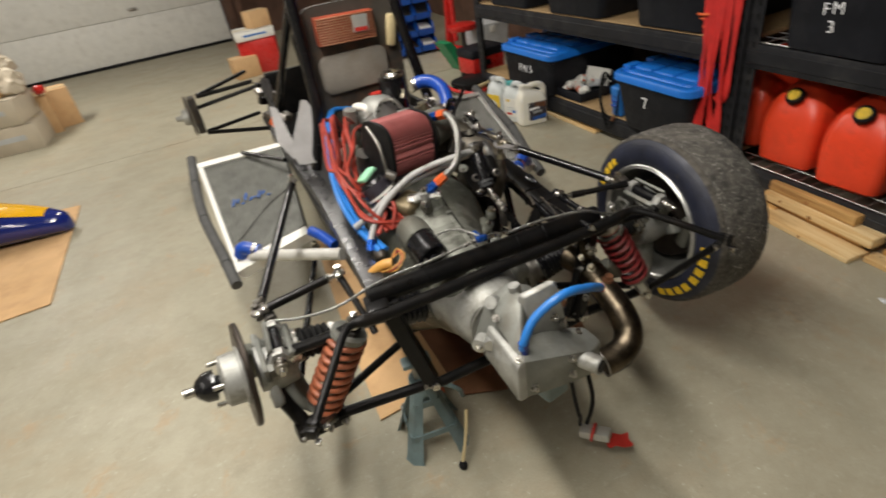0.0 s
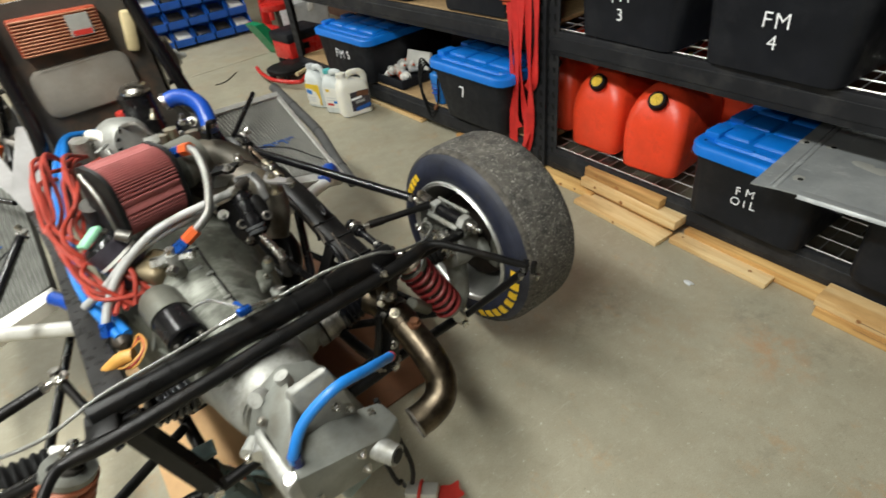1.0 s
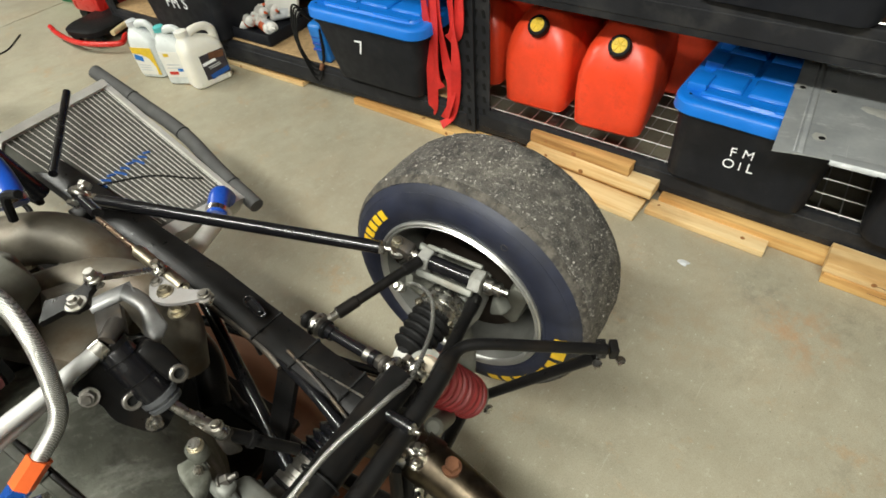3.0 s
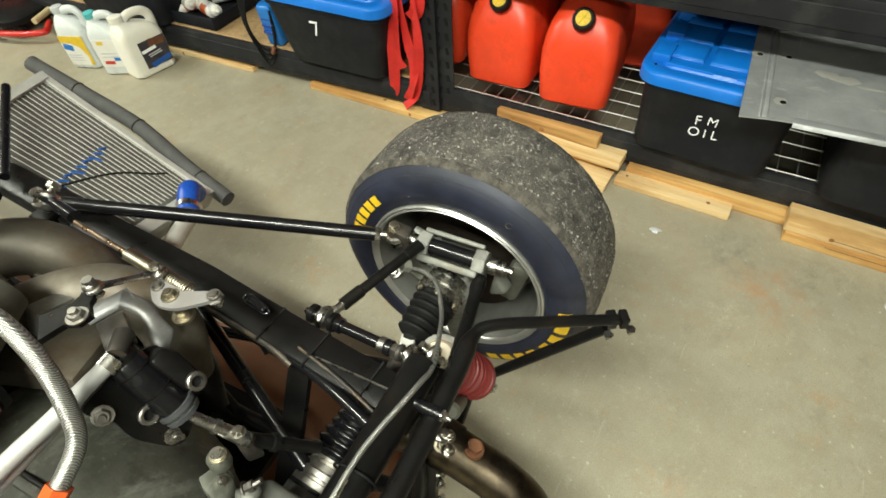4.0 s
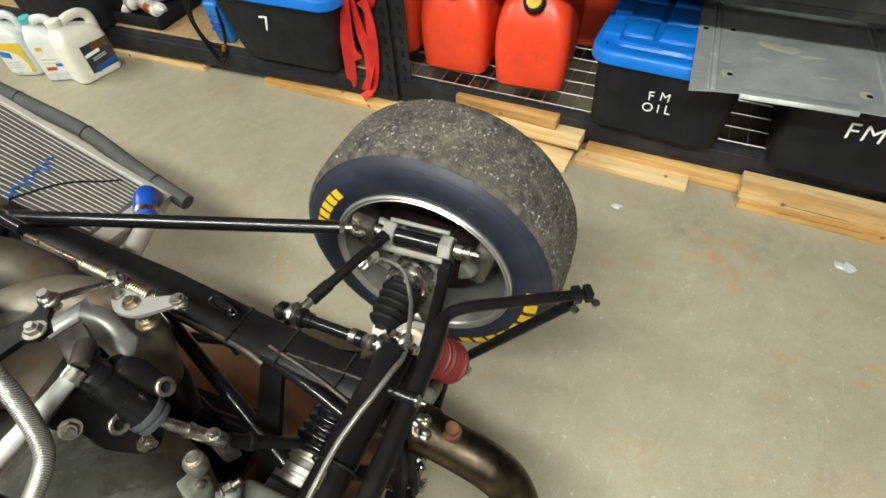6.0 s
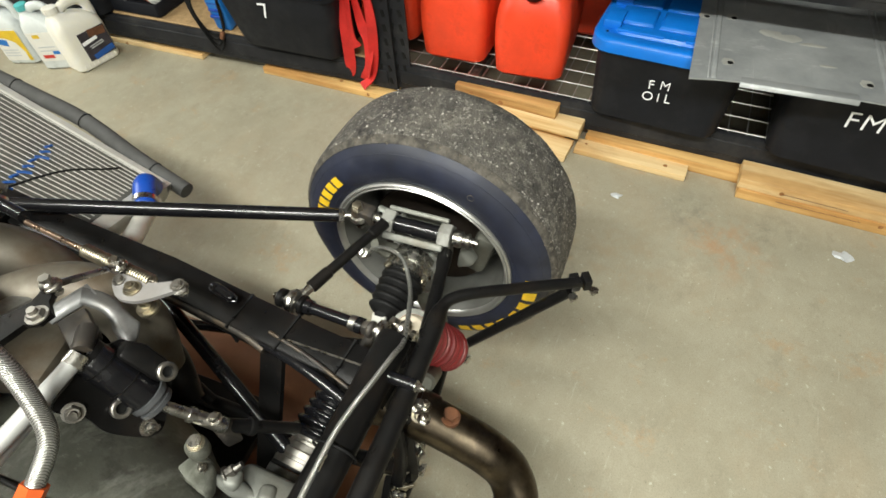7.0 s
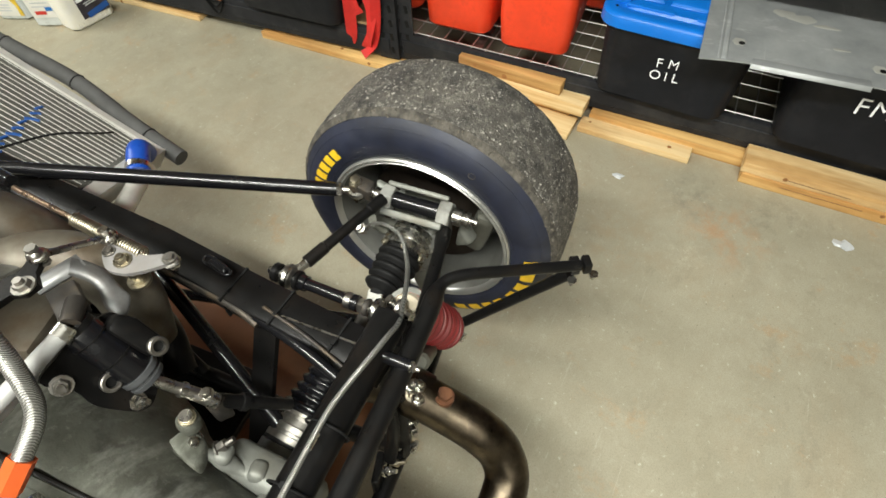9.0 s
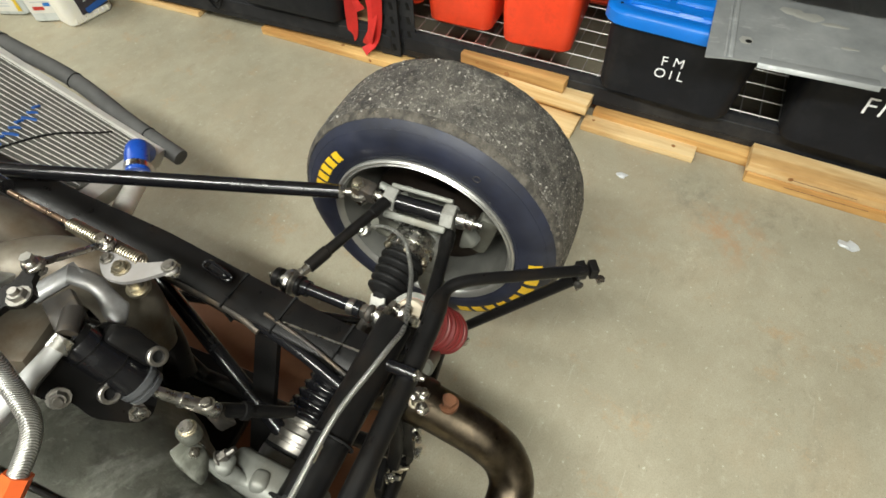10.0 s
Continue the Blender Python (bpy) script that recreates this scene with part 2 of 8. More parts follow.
def concrete():
    m = Nodes("garage_concrete")
    base = m.mix(m.ramp(m.noise(0.9, 6, 0.6), (0.32, 0.0), (0.68, 1.0)), (0.300, 0.275, 0.200, 1), (0.372, 0.348, 0.262, 1))
    base = m.mix(m.ramp(m.noise(5.5, 8, 0.7), (0.42, 0.0), (0.66, 0.4)), base, (0.425, 0.395, 0.300, 1))
    base = m.mix(m.ramp(m.noise(2.3, 9, 0.72), (0.52, 0.0), (0.66, 0.4)), base, (0.245, 0.210, 0.145, 1))
    base = m.mix(m.ramp(m.noise(1.7, 7, 0.7, (1, 1.4, 1)), (0.5, 0.0), (0.64, 0.3)), base, (0.350, 0.255, 0.155, 1))
    base = m.mix(m.ramp(m.noise(4.5, 9, 0.78, (1.3, 1, 1)), (0.57, 0.0), (0.64, 0.5)), base, (0.415, 0.262, 0.135, 1))
    base = m.mix(m.ramp(m.noise(6.5, 9, 0.8, (1, 1.6, 1)), (0.565, 0.0), (0.64, 0.35)), base, (0.205, 0.185, 0.135, 1))
    base = m.mix(m.ramp(m.noise(14, 8, 0.75), (0.46, 0.0), (0.62, 0.3)), base, (0.250, 0.222, 0.155, 1))
    base = m.mix(m.ramp(m.noise(30, 6, 0.75), (0.56, 0.0), (0.68, 0.4)), base, (0.470, 0.445, 0.345, 1))
    base = m.mix(m.ramp(m.noise(75, 4, 0.65), (0.64, 0.0), (0.69, 0.7)), base, (0.590, 0.575, 0.470, 1))
    base = m.mix(m.ramp(m.noise(110, 3, 0.6), (0.67, 0.0), (0.72, 0.5)), base, (0.140, 0.118, 0.078, 1))
    base = m.mix(m.ramp(m.noise(7, 4, 0.6, (1, 15, 1)), (0.66, 0.0), (0.7, 0.3)), base, (0.539, 0.520, 0.420, 1))
    base = m.mix(m.ramp(m.noise(6, 4, 0.6, (12, 1, 1)), (0.68, 0.0), (0.72, 0.3)), base, (0.231, 0.204, 0.140, 1))
    base = m.mix(m.ramp(m.noise(300, 2, 0.5), (0.4, 0.0), (0.7, 0.36)), base, (0.205, 0.180, 0.125, 1))
    for centre, radius, scale, tone in (((-0.195, -0.384, 0), 0.16, 16, (0.42, 0.205, 0.085, 1)), ((-0.182, -0.353, 0), 0.09, 30, (0.42, 0.205, 0.085, 1)), ((-0.105, -0.265, 0), 0.12, 22, (0.13, 0.122, 0.1, 1)), ((-0.400, 0.036, 0), 0.13, 24, (0.15, 0.135, 0.105, 1)), ((-0.533, 0.026, 0), 0.08, 24, (0.17, 0.15, 0.115, 1)), ((-0.086, -0.494, 0), 0.14, 22, (0.16, 0.145, 0.11, 1)), ((-0.318, -0.300, 0), 0.06, 30, (0.55, 0.50, 0.38, 1)), ((-0.345, -0.138, 0), 0.16, 14, (0.36, 0.27, 0.17, 1))):
        base = m.mix(m.spot(centre, radius, scale), base, tone)
    m.put(base, m.ramp(m.noise(4, 6), (0.3, 0.42), (0.7, 0.62)), 0)
    m.bump(m.noise(160, 4, 0.6), 0.12, 0.002)
    return m.mat


def timber(name, light, dark):
    m = Nodes(name)
    grain = m.noise(22, 7, 0.6, (1, 0.06, 1))
    fine = m.noise(120, 4, 0.6, (1, 0.04, 1))
    c = m.mix(m.ramp(grain, (0.42, 0.0), (0.6, 1.0)), light, dark)
    c = m.mix(m.ramp(fine, (0.5, 0.0), (0.7, 0.4)), c, dark)
    info = m.add("ShaderNodeObjectInfo").outputs["Random"]
    c = m.mix(m.ramp(info, (0.0, 0.0), (1.0, 0.3)), c, tuple(v * 0.8 for v in dark[:3]) + (1,))
    knots = m.add("ShaderNodeTexVoronoi")
    knots.inputs["Scale"].default_value = 6.5
    squeeze = m.add("ShaderNodeMapping")
    squeeze.inputs["Scale"].default_value = (1, 0.55, 1)
    m.join(m.coord, squeeze.inputs["Vector"])
    m.join(squeeze.outputs["Vector"], knots.inputs["Vector"])
    c = m.mix(m.ramp(knots.outputs["Distance"], (0.06, 0.9), (0.16, 0.0)), c, (0.13, 0.05, 0.018, 1))
    c = m.mix(m.ramp(m.noise(5, 5, 0.7, (1, 0.3, 1)), (0.5, 0.0), (0.68, 0.55)), c, (0.25, 0.125, 0.04, 1))
    m.put(c, 0.65, 0)
    m.bump(fine, 0.2, 0.001)
    return m.mat


def tread():
    m = Nodes("worn_slick_rubber")
    grime = m.ramp(m.noise(30, 8, 0.7), (0.35, (0.016, 0.015, 0.014, 1)), (0.65, (0.085, 0.078, 0.067, 1)))
    blot = m.mix(m.ramp(m.noise(9, 6, 0.65), (0.45, 0.0), (0.7, 0.6)), grime, (0.135, 0.122, 0.102, 1))
    blot = m.mix(m.ramp(m.noise(48, 8, 0.8), (0.5, 0.0), (0.6, 0.75)), blot, (0.16, 0.148, 0.125, 1))
    blot = m.mix(m.ramp(m.noise(37, 8, 0.8), (0.55, 0.0), (0.63, 0.8)), blot, (0.012, 0.0115, 0.011, 1))
    fleck = m.ramp(m.noise(170, 4, 0.65), (0.58, 0.0), (0.64, 1.0))
    where = m.ramp(m.noise(22, 5, 0.7), (0.38, 0.15), (0.6, 1.0))
    c = m.mix(m.mix(1.0, fleck, where, "MULTIPLY"), blot, (0.40, 0.38, 0.34, 1))
    grit = m.add("ShaderNodeTexVoronoi")
    grit.inputs["Scale"].default_value, grit.inputs["Randomness"].default_value = 150, 1.0
    m.join(m.coord, grit.inputs["Vector"])
    dots = m.mix(1.0, m.ramp(grit.outputs["Distance"], (0.13, 1.0), (0.22, 0.0)), m.ramp(m.noise(60, 4, 0.7), (0.55, 0.0), (0.62, 1.0)), "MULTIPLY")
    c = m.mix(dots, c, (0.6, 0.57, 0.52, 1))
    dust = m.add("ShaderNodeTexVoronoi")
    dust.inputs["Scale"].default_value = 330
    m.join(m.coord, dust.inputs["Vector"])
    specks = m.mix(1.0, m.ramp(dust.outputs["Distance"], (0.14, 1.0), (0.26, 0.0)), m.ramp(m.noise(45, 5, 0.75), (0.46, 0.0), (0.58, 0.8)), "MULTIPLY")
    c = m.mix(specks, c, (0.38, 0.36, 0.32, 1))
    c = m.mix(m.ramp(m.noise(130, 4, 0.6), (0.6, 0.0), (0.7, 0.8)), c, (0.010, 0.010, 0.010, 1))
    m.put(c, m.ramp(m.noise(60, 4), (0.3, 0.55), (0.7, 0.85)), 0)
    m.bump(m.noise(70, 9, 0.75), 1.0, 0.006)
    return m.mat


def sidewall():
    m = Nodes("tyre_sidewall_rubber")
    c = m.ramp(m.noise(14, 7, 0.65), (0.3, (0.009, 0.0105, 0.018, 1)), (0.75, (0.020, 0.024, 0.045, 1)))
    m.put(c, m.ramp(m.noise(30, 4), (0.3, 0.42), (0.7, 0.62)), 0)
    m.bump(m.noise(160, 5, 0.7), 0.14, 0.001)
    return m.mat


def braided():
    m = Nodes("braided_steel_hose")
    w1, w2 = m.add("ShaderNodeTexWave"), m.add("ShaderNodeTexWave")
    for w, rot in ((w1, 0.6), (w2, -0.6)):
        mp = m.add("ShaderNodeMapping")
        mp.inputs["Rotation"].default_value = (rot, rot, rot)
        m.join(m.coord, mp.inputs["Vector"])
        m.join(mp.outputs["Vector"], w.inputs["Vector"])
        w.inputs["Scale"].default_value = 230
    both = m.mix(0.5, w1.outputs["Color"], w2.outputs["Color"])
    m.put(m.ramp(both, (0.3, (0.10, 0.10, 0.092, 1)), (0.7, (0.50, 0.50, 0.47, 1))), 0.35, 0.8)
    m.bump(both, 0.5, 0.001)
    return m.mat


M["filter"] = simple("dusty_red_filter_gauze", (0.33, 0.10, 0.095, 1), 0.75, 0, 0.15, 20, 400, 0.3)
M["wheel_alloy"] = simple("dull_dark_wheel_alloy", (0.14, 0.14, 0.128, 1), 0.5, 0.3, 0.25, 14)
M["manifold"] = simple("warm_cast_alloy", (0.13, 0.115, 0.09, 1), 0.5, 0.35, 0.4, 14, 160, 0.35, dirt=(0.075, 0.05, 0.028, 1), dirt_amount=0.85)
M["satin_plate"] = simple("satin_bead_blasted_plate", (0.19, 0.19, 0.19, 1), 0.45, 0.55, 0.35, 25, 240, 0.12, dirt=(0.11, 0.10, 0.085, 1), dirt_amount=0.6)
M["rad_tank"] = simple("pale_brushed_tank", (0.60, 0.59, 0.55, 1), 0.45, 0.3, 0.12, 14, 200, 0.06, dirt=(0.38, 0.36, 0.31, 1), dirt_amount=0.4)
M["hose_rubber"] = simple("grey_rubber_boot", (0.05, 0.052, 0.055, 1), 0.5, 0, 0.2, 40)
M["fin_pale"] = simple("grey_green_radiator_tubes", (0.27, 0.28, 0.255, 1), 0.5, 0.5, 0.15, 20)
M["msd_fin"] = simple("faded_orange_fins", (0.40, 0.17, 0.09, 1), 0.5, 0.2, 0.2, 30)
M["hose_grey"] = simple("pale_grey_hose", (0.37, 0.37, 0.36, 1), 0.5, 0.1, 0.15, 20, 300, 0.2, dirt=(0.14, 0.12, 0.09, 1), dirt_amount=0.5)
for key, gloss in (("frame_paint", 0.17), ("shelf_steel", 0.16), ("black_plastic", 0.16), ("rubber", 0.13)):
    M[key].node_tree.nodes["Principled BSDF"].inputs["Specular IOR Level"].default_value = gloss


def bell_casting():
    """Dirty sand-cast alloy: greenish grey with oil stains, pale scuffs and streaks."""
    m = Nodes("oil_stained_sand_casting")
    c = m.mix(m.ramp(m.noise(9, 7, 0.65), (0.35, 0.0), (0.65, 1.0)), (0.060, 0.062, 0.050, 1), (0.135, 0.138, 0.112, 1))
    c = m.mix(m.ramp(m.noise(22, 8, 0.7), (0.5, 0.0), (0.66, 0.7)), c, (0.035, 0.033, 0.027, 1))
    c = m.mix(m.ramp(m.noise(6, 6, 0.7, (1, 2.5, 1)), (0.5, 0.0), (0.64, 0.75)), c, (0.27, 0.275, 0.24, 1))
    c = m.mix(m.ramp(m.noise(70, 5, 0.7), (0.6, 0.0), (0.72, 0.5)), c, (0.26, 0.25, 0.22, 1))
    m.put(c, m.ramp(m.noise(18, 6), (0.3, 0.42), (0.7, 0.75)), 0.3)
    m.bump(m.noise(180, 5, 0.65), 0.35, 0.0015)
    return m.mat


M["bell"] = bell_casting()
M["concrete"] = concrete()
M["pine"] = timber("pale_pine", (0.84, 0.65, 0.36, 1), (0.62, 0.38, 0.15, 1))
M["spruce"] = timber("amber_spruce", (0.80, 0.53, 0.21, 1), (0.52, 0.27, 0.08, 1))
M["old_wood"] = timber("weathered_offcut", (0.60, 0.36, 0.13, 1), (0.30, 0.14, 0.04, 1))
M["alloy_dull"] = simple("greyed_cast_alloy", (0.20, 0.205, 0.185, 1), 0.55, 0.4, 0.25, 14, 200, 0.35, dirt=(0.13, 0.12, 0.095, 1), dirt_amount=0.8)
M["bin_blue"] = simple("royal_blue_bin_plastic", (0.006, 0.085, 0.42, 1), 0.4, 0, 0.12, 12)
M["knot"] = simple("resinous_knot", (0.30, 0.13, 0.04, 1), 0.6, 0, 0.4, 120)
M["osb"] = simple("chipboard_deck", (0.38, 0.25, 0.12, 1), 0.7, 0, 0.25, 60, 160, 0.2)
M["grit"] = simple("pale_grit", (0.34, 0.32, 0.285, 1), 0.8, 0, 0.6, 160, bump=0)
M["bright_steel"] = simple("bright_machined_steel", (0.60, 0.59, 0.55, 1), 0.26, 1, 0.12, 40, 300, bump=0.03)
M["crumb"] = simple("brown_rubber_crumbs", (0.10, 0.085, 0.065, 1), 0.9, 0, 0.7, 160, bump=0)
M["brass_cast"] = simple("yellowed_casting", (0.24, 0.19, 0.11, 1), 0.55, 0.4, 0.3, 25, dirt=(0.10, 0.075, 0.045, 1), dirt_amount=0.7)
M["tread_edge"] = simple("scuffed_tread_shoulder", (0.075, 0.067, 0.055, 1), 0.85, 0, 0.7, 70, 300, 0.9, dirt=(0.02, 0.018, 0.016, 1), dirt_amount=0.9)


def scuffed_sheet():
    """Bare aluminium with cloudy oxide, bright rubbed smears and scratches."""
    m = Nodes("scuffed_aluminium_sheet")
    c = m.mix(m.ramp(m.noise(6, 7, 0.65), (0.32, 0.0), (0.68, 1.0)), (0.27, 0.285, 0.29, 1), (0.44, 0.455, 0.455, 1))
    c = m.mix(m.ramp(m.noise(7, 8, 0.75, (1, 0.35, 1)), (0.58, 0.0), (0.7, 0.8)), c, (0.72, 0.73, 0.72, 1))
    c = m.mix(m.ramp(m.noise(9, 6, 0.7, (0.3, 1.2, 1)), (0.6, 0.0), (0.72, 0.6)), c, (0.19, 0.195, 0.19, 1))
    c = m.mix(m.ramp(m.noise(40, 4, 0.6, (0.05, 1, 1)), (0.64, 0.0), (0.7, 0.5)), c, (0.6, 0.6, 0.6, 1))
    m.put(c, m.ramp(m.noise(10, 6), (0.3, 0.35), (0.7, 0.6)), 0.35)
    m.bump(m.noise(25, 5), 0.06, 0.002)
    return m.mat


M["scuffed"] = scuffed_sheet()
M["tread"], M["sidewall"], M["braid"] = tread(), sidewall(), braided()


# ---- mesh tools ----
def frame_of(d):
    """Two unit vectors square to d."""
    d = d.normalized()
    a = Vector((0, 0, 1)) if abs(d.z) < 0.9 else Vector((1, 0, 0))
    u = d.cross(a).normalized()
    return u, d.cross(u).normalized()


def a_box(bm, c, s, turn=(0, 0, 0), bev=0.0, seg=2):
    m = pose(*c, *turn) @ Matrix.Diagonal((*s, 1))
    got = bmesh.ops.create_cube(bm, size=1, matrix=m)["verts"]
    if bev:
        edges = list({e for v in got for e in v.link_edges})
        bmesh.ops.bevel(bm, geom=edges, offset=bev, segments=seg, profile=0.5, affect="EDGES")
    return bm


def a_rings(bm, rings, caps=True, closed=False):
    """Skin over rings of points, all of the same count."""
    made = [[bm.verts.new(p) for p in ring] for ring in rings]
    n = len(made[0])
    pairs = list(zip(made, made[1:])) + ([(made[-1], made[0])] if closed else [])
    for a, b in pairs:
        for i in range(n):
            bm.faces.new((a[i], a[(i + 1) % n], b[(i + 1) % n], b[i]))
    if caps and not closed:
        bm.faces.new(made[0][::-1])
        bm.faces.new(made[-1])
    return bm


def a_cyl(bm, p0, p1, r0, r1=None, seg=14, caps=True):
    p0, p1 = Vector(p0), Vector(p1)
    r1 = r0 if r1 is None else r1
    u, v = frame_of(p1 - p0)
    ring = lambda p, r: [p + (u * math.cos(a) + v * math.sin(a)) * r for a in (2 * math.pi * i / seg for i in range(seg))]
    return a_rings(bm, [ring(p0, r0), ring(p1, r1)], caps)


def smooth_path(pts, steps=6):
    """Catmull-Rom through the points."""
    pts = [Vector(p) for p in pts]
    if len(pts) < 3:
        return pts
    ext = [pts[0] * 2 - pts[1], *pts, pts[-1] * 2 - pts[-2]]
    out = []
    for a, b, c, d in zip(ext, ext[1:], ext[2:], ext[3:]):
        for k in range(steps):
            t = k / steps
            out.append(0.5 * ((2 * b) + (c - a) * t + (2 * a - 5 * b + 4 * c - d) * t * t + (3 * b - a - 3 * c + d) * t ** 3))
    return out + [pts[-1]]


def a_tube(bm, pts, r, seg=10, steps=6, flat=1.0, caps=True):
    """A round (or, with flat, oval) tube along a smooth path; r a number or a function of 0..1."""
    path = smooth_path(pts, steps)
    u = None
    rings = []
    for i, p in enumerate(path):
        d = (path[min(i + 1, len(path) - 1)] - path[max(i - 1, 0)]).normalized()
        u = frame_of(d)[0] if u is None else (u - d * u.dot(d)).normalized()
        v = d.cross(u)
        rr = r(i / (len(path) - 1)) if callable(r) else r
        rings.append([p + (u * math.cos(a) + v * math.sin(a) * flat) * rr for a in (2 * math.pi * k / seg for k in range(seg))])
    return a_rings(bm, rings, caps)


def a_bar(bm, pts, wide, high, steps=1):
    """A square-edged bar along a path, its height upright."""
    path = smooth_path(pts, steps) if steps > 1 else [Vector(p) for p in pts]
    rings = []
    for i, p in enumerate(path):
        d = (path[min(i + 1, len(path) - 1)] - path[max(i - 1, 0)]).normalized()
        side = d.cross(Vector((0, 0, 1)))
        side = side.normalized() if side.length > 0.05 else Vector((1, 0, 0))
        up = side.cross(d).normalized()
        c = 0.07
        corner = [(-1, -1 + c), (-1 + c, -1), (1 - c, -1), (1, -1 + c), (1, 1 - c), (1 - c, 1), (-1 + c, 1), (-1, 1 - c)]
        rings.append([p + side * (a * wide / 2) + up * (b * high / 2) for a, b in corner])
    return a_rings(bm, rings)


def a_lathe(bm, prof, origin, axis, seg=40, closed=False):
    """Turns a profile of (along, radius) round the axis."""
    o, d = Vector(origin), Vector(axis).normalized()
    u, v = frame_of(d)
    rings = [[o + d * s + (u * math.cos(a) + v * math.sin(a)) * max(r, 1e-4) for a in (2 * math.pi * k / seg for k in range(seg))] for s, r in prof]
    return a_rings(bm, rings, not closed, closed)


def a_coil(bm, p0, p1, big, r, turns, seg=8, per=22):
    p0, p1 = Vector(p0), Vector(p1)
    u, v = frame_of(p1 - p0)
    n = int(turns * per)
    pts = [p0.lerp(p1, i / n) + (u * math.cos(2 * math.pi * i / per) + v * math.sin(2 * math.pi * i / per)) * big for i in range(n + 1)]
    return a_tube(bm, pts, r, seg, 1)


def a_ring(bm, c, axis, big, r, seg=20, small=8):
    u, v = frame_of(Vector(axis))
    c = Vector(c)
    ax = Vector(axis).normalized()
    rings = []
    for i in range(seg):
        a = 2 * math.pi * i / seg
        out = u * math.cos(a) + v * math.sin(a)
        rings.append([c + out * (big + r * math.cos(b)) + ax * (r * math.sin(b)) for b in (2 * math.pi * k / small for k in range(small))])
    return a_rings(bm, rings, closed=True)


def a_ball(bm, c, r, scale=(1, 1, 1), seg=14):
    m = Matrix.Translation(c) @ Matrix.Diagonal((*scale, 1))
    bmesh.ops.create_uvsphere(bm, u_segments=seg, v_segments=seg // 2 + 1, radius=r, matrix=m)
    return bm


def smooth_loop(pts, steps=4):
    """A closed flat outline rounded through its corners."""
    n = len(pts)
    p = [Vector((*q, 0)) for q in pts]
    out = []
    for i in range(n):
        a, b, c, d = p[i - 1], p[i], p[(i + 1) % n], p[(i + 2) % n]
        for k in range(steps):
            t = k / steps
            v = 0.5 * ((2 * b) + (c - a) * t + (2 * a - 5 * b + 4 * c - d) * t * t + (3 * b - a - 3 * c + d) * t ** 3)
            out.append((v.x, v.y))
    return out


def a_slab(bm, outline, thick, m=None):
    """A plate from a flat outline, thick along its own z."""
    m = m or Matrix()
    return a_rings(bm, [[m @ Vector((x, y, z)) for x, y in outline] for z in (0, thick)])


def a_hull(pts, bev=0.004, seg=2):
    """A cast-looking block: the hull of its corners with softened edges."""
    bm = bmesh.new()
    bmesh.ops.convex_hull(bm, input=[bm.verts.new(p) for p in pts])
    bmesh.ops.delete(bm, geom=[v for v in bm.verts if not v.link_faces], context="VERTS")
    bmesh.ops.dissolve_limit(bm, angle_limit=radians(4), verts=bm.verts[:], edges=bm.edges[:])
    if bev:
        bmesh.ops.bevel(bm, geom=bm.edges[:], offset=bev, segments=seg, profile=0.5, affect="EDGES")
    return bm


def rrect(hx, hy, r, n=4):
    out = []
    for sx, sy, a0 in ((1, 1, 0), (-1, 1, 90), (-1, -1, 180), (1, -1, 270)):
        for k in range(n + 1):
            a = radians(a0 + 90 * k / n)
            out.append((sx * (hx - r) + r * math.cos(a), sy * (hy - r) + r * math.sin(a)))
    return out


def part(name, bm, material, parent=None, label="", at=None):
    """Links a bmesh as one mesh object under a thing or a part."""
    bmesh.ops.recalc_face_normals(bm, faces=bm.faces)
    me = bpy.data.meshes.new(name)
    bm.to_mesh(me)
    bm.free()
    me.shade_smooth()
    me.set_sharp_from_angle(angle=radians(38))
    me.materials.append(material)
    ob = new(name, me)
    if parent is not None:
        ob.parent = parent
    if at is not None:
        ob.matrix_basis = at
    if label:
        tagged(ob, label)
    return ob


def thing(name, m, label, category, group=""):
    return_ob = new(name)
    return_ob.empty_display_size = 0.1
    return_ob.matrix_basis = m
    return tagged(return_ob, label, category, group)


def B():
    return bmesh.new()


def writing(name, text, size, m, material, parent, label="", thick=0.0008, shear=0.0):
    """Letters as a mesh, in the built-in font, flat in x and y of m."""
    data = bpy.data.curves.new(name, "FONT")
    data.body, data.size, data.extrude, data.align_x, data.align_y, data.shear = text, size, thick, "CENTER", "CENTER", shear
    data.space_line, data.offset = 0.85, -size * 0.008
    tmp = bpy.data.objects.new(name, data)
    me = bpy.data.meshes.new_from_object(tmp)
    bpy.data.objects.remove(tmp)
    me.materials.clear()
    me.materials.append(material)
    ob = new(name, me)
    ob.parent = parent
    ob.matrix_basis = m
    if label:
        tagged(ob, label)
    return ob


def bellows(bm, p, axis, s0, s1, r0, r1, ribs, deep=0.006, seg=28):
    """A rubber gaiter: rounded ribs between two distances along its axis, tapering from r0 to r1."""
    n = ribs * 6
    prof = [(s0 - 0.004, r0 - deep)] + [(s0 + (s1 - s0) * k / n, r0 + (r1 - r0) * k / n - deep * (0.5 + 0.5 * math.cos(2 * math.pi * k / 6)) ** 1.5) for k in range(n + 1)]
    return a_lathe(bm, prof + [(s1 + 0.004, 0.016), (s1 + 0.012, 0.0155)], p, axis, seg)


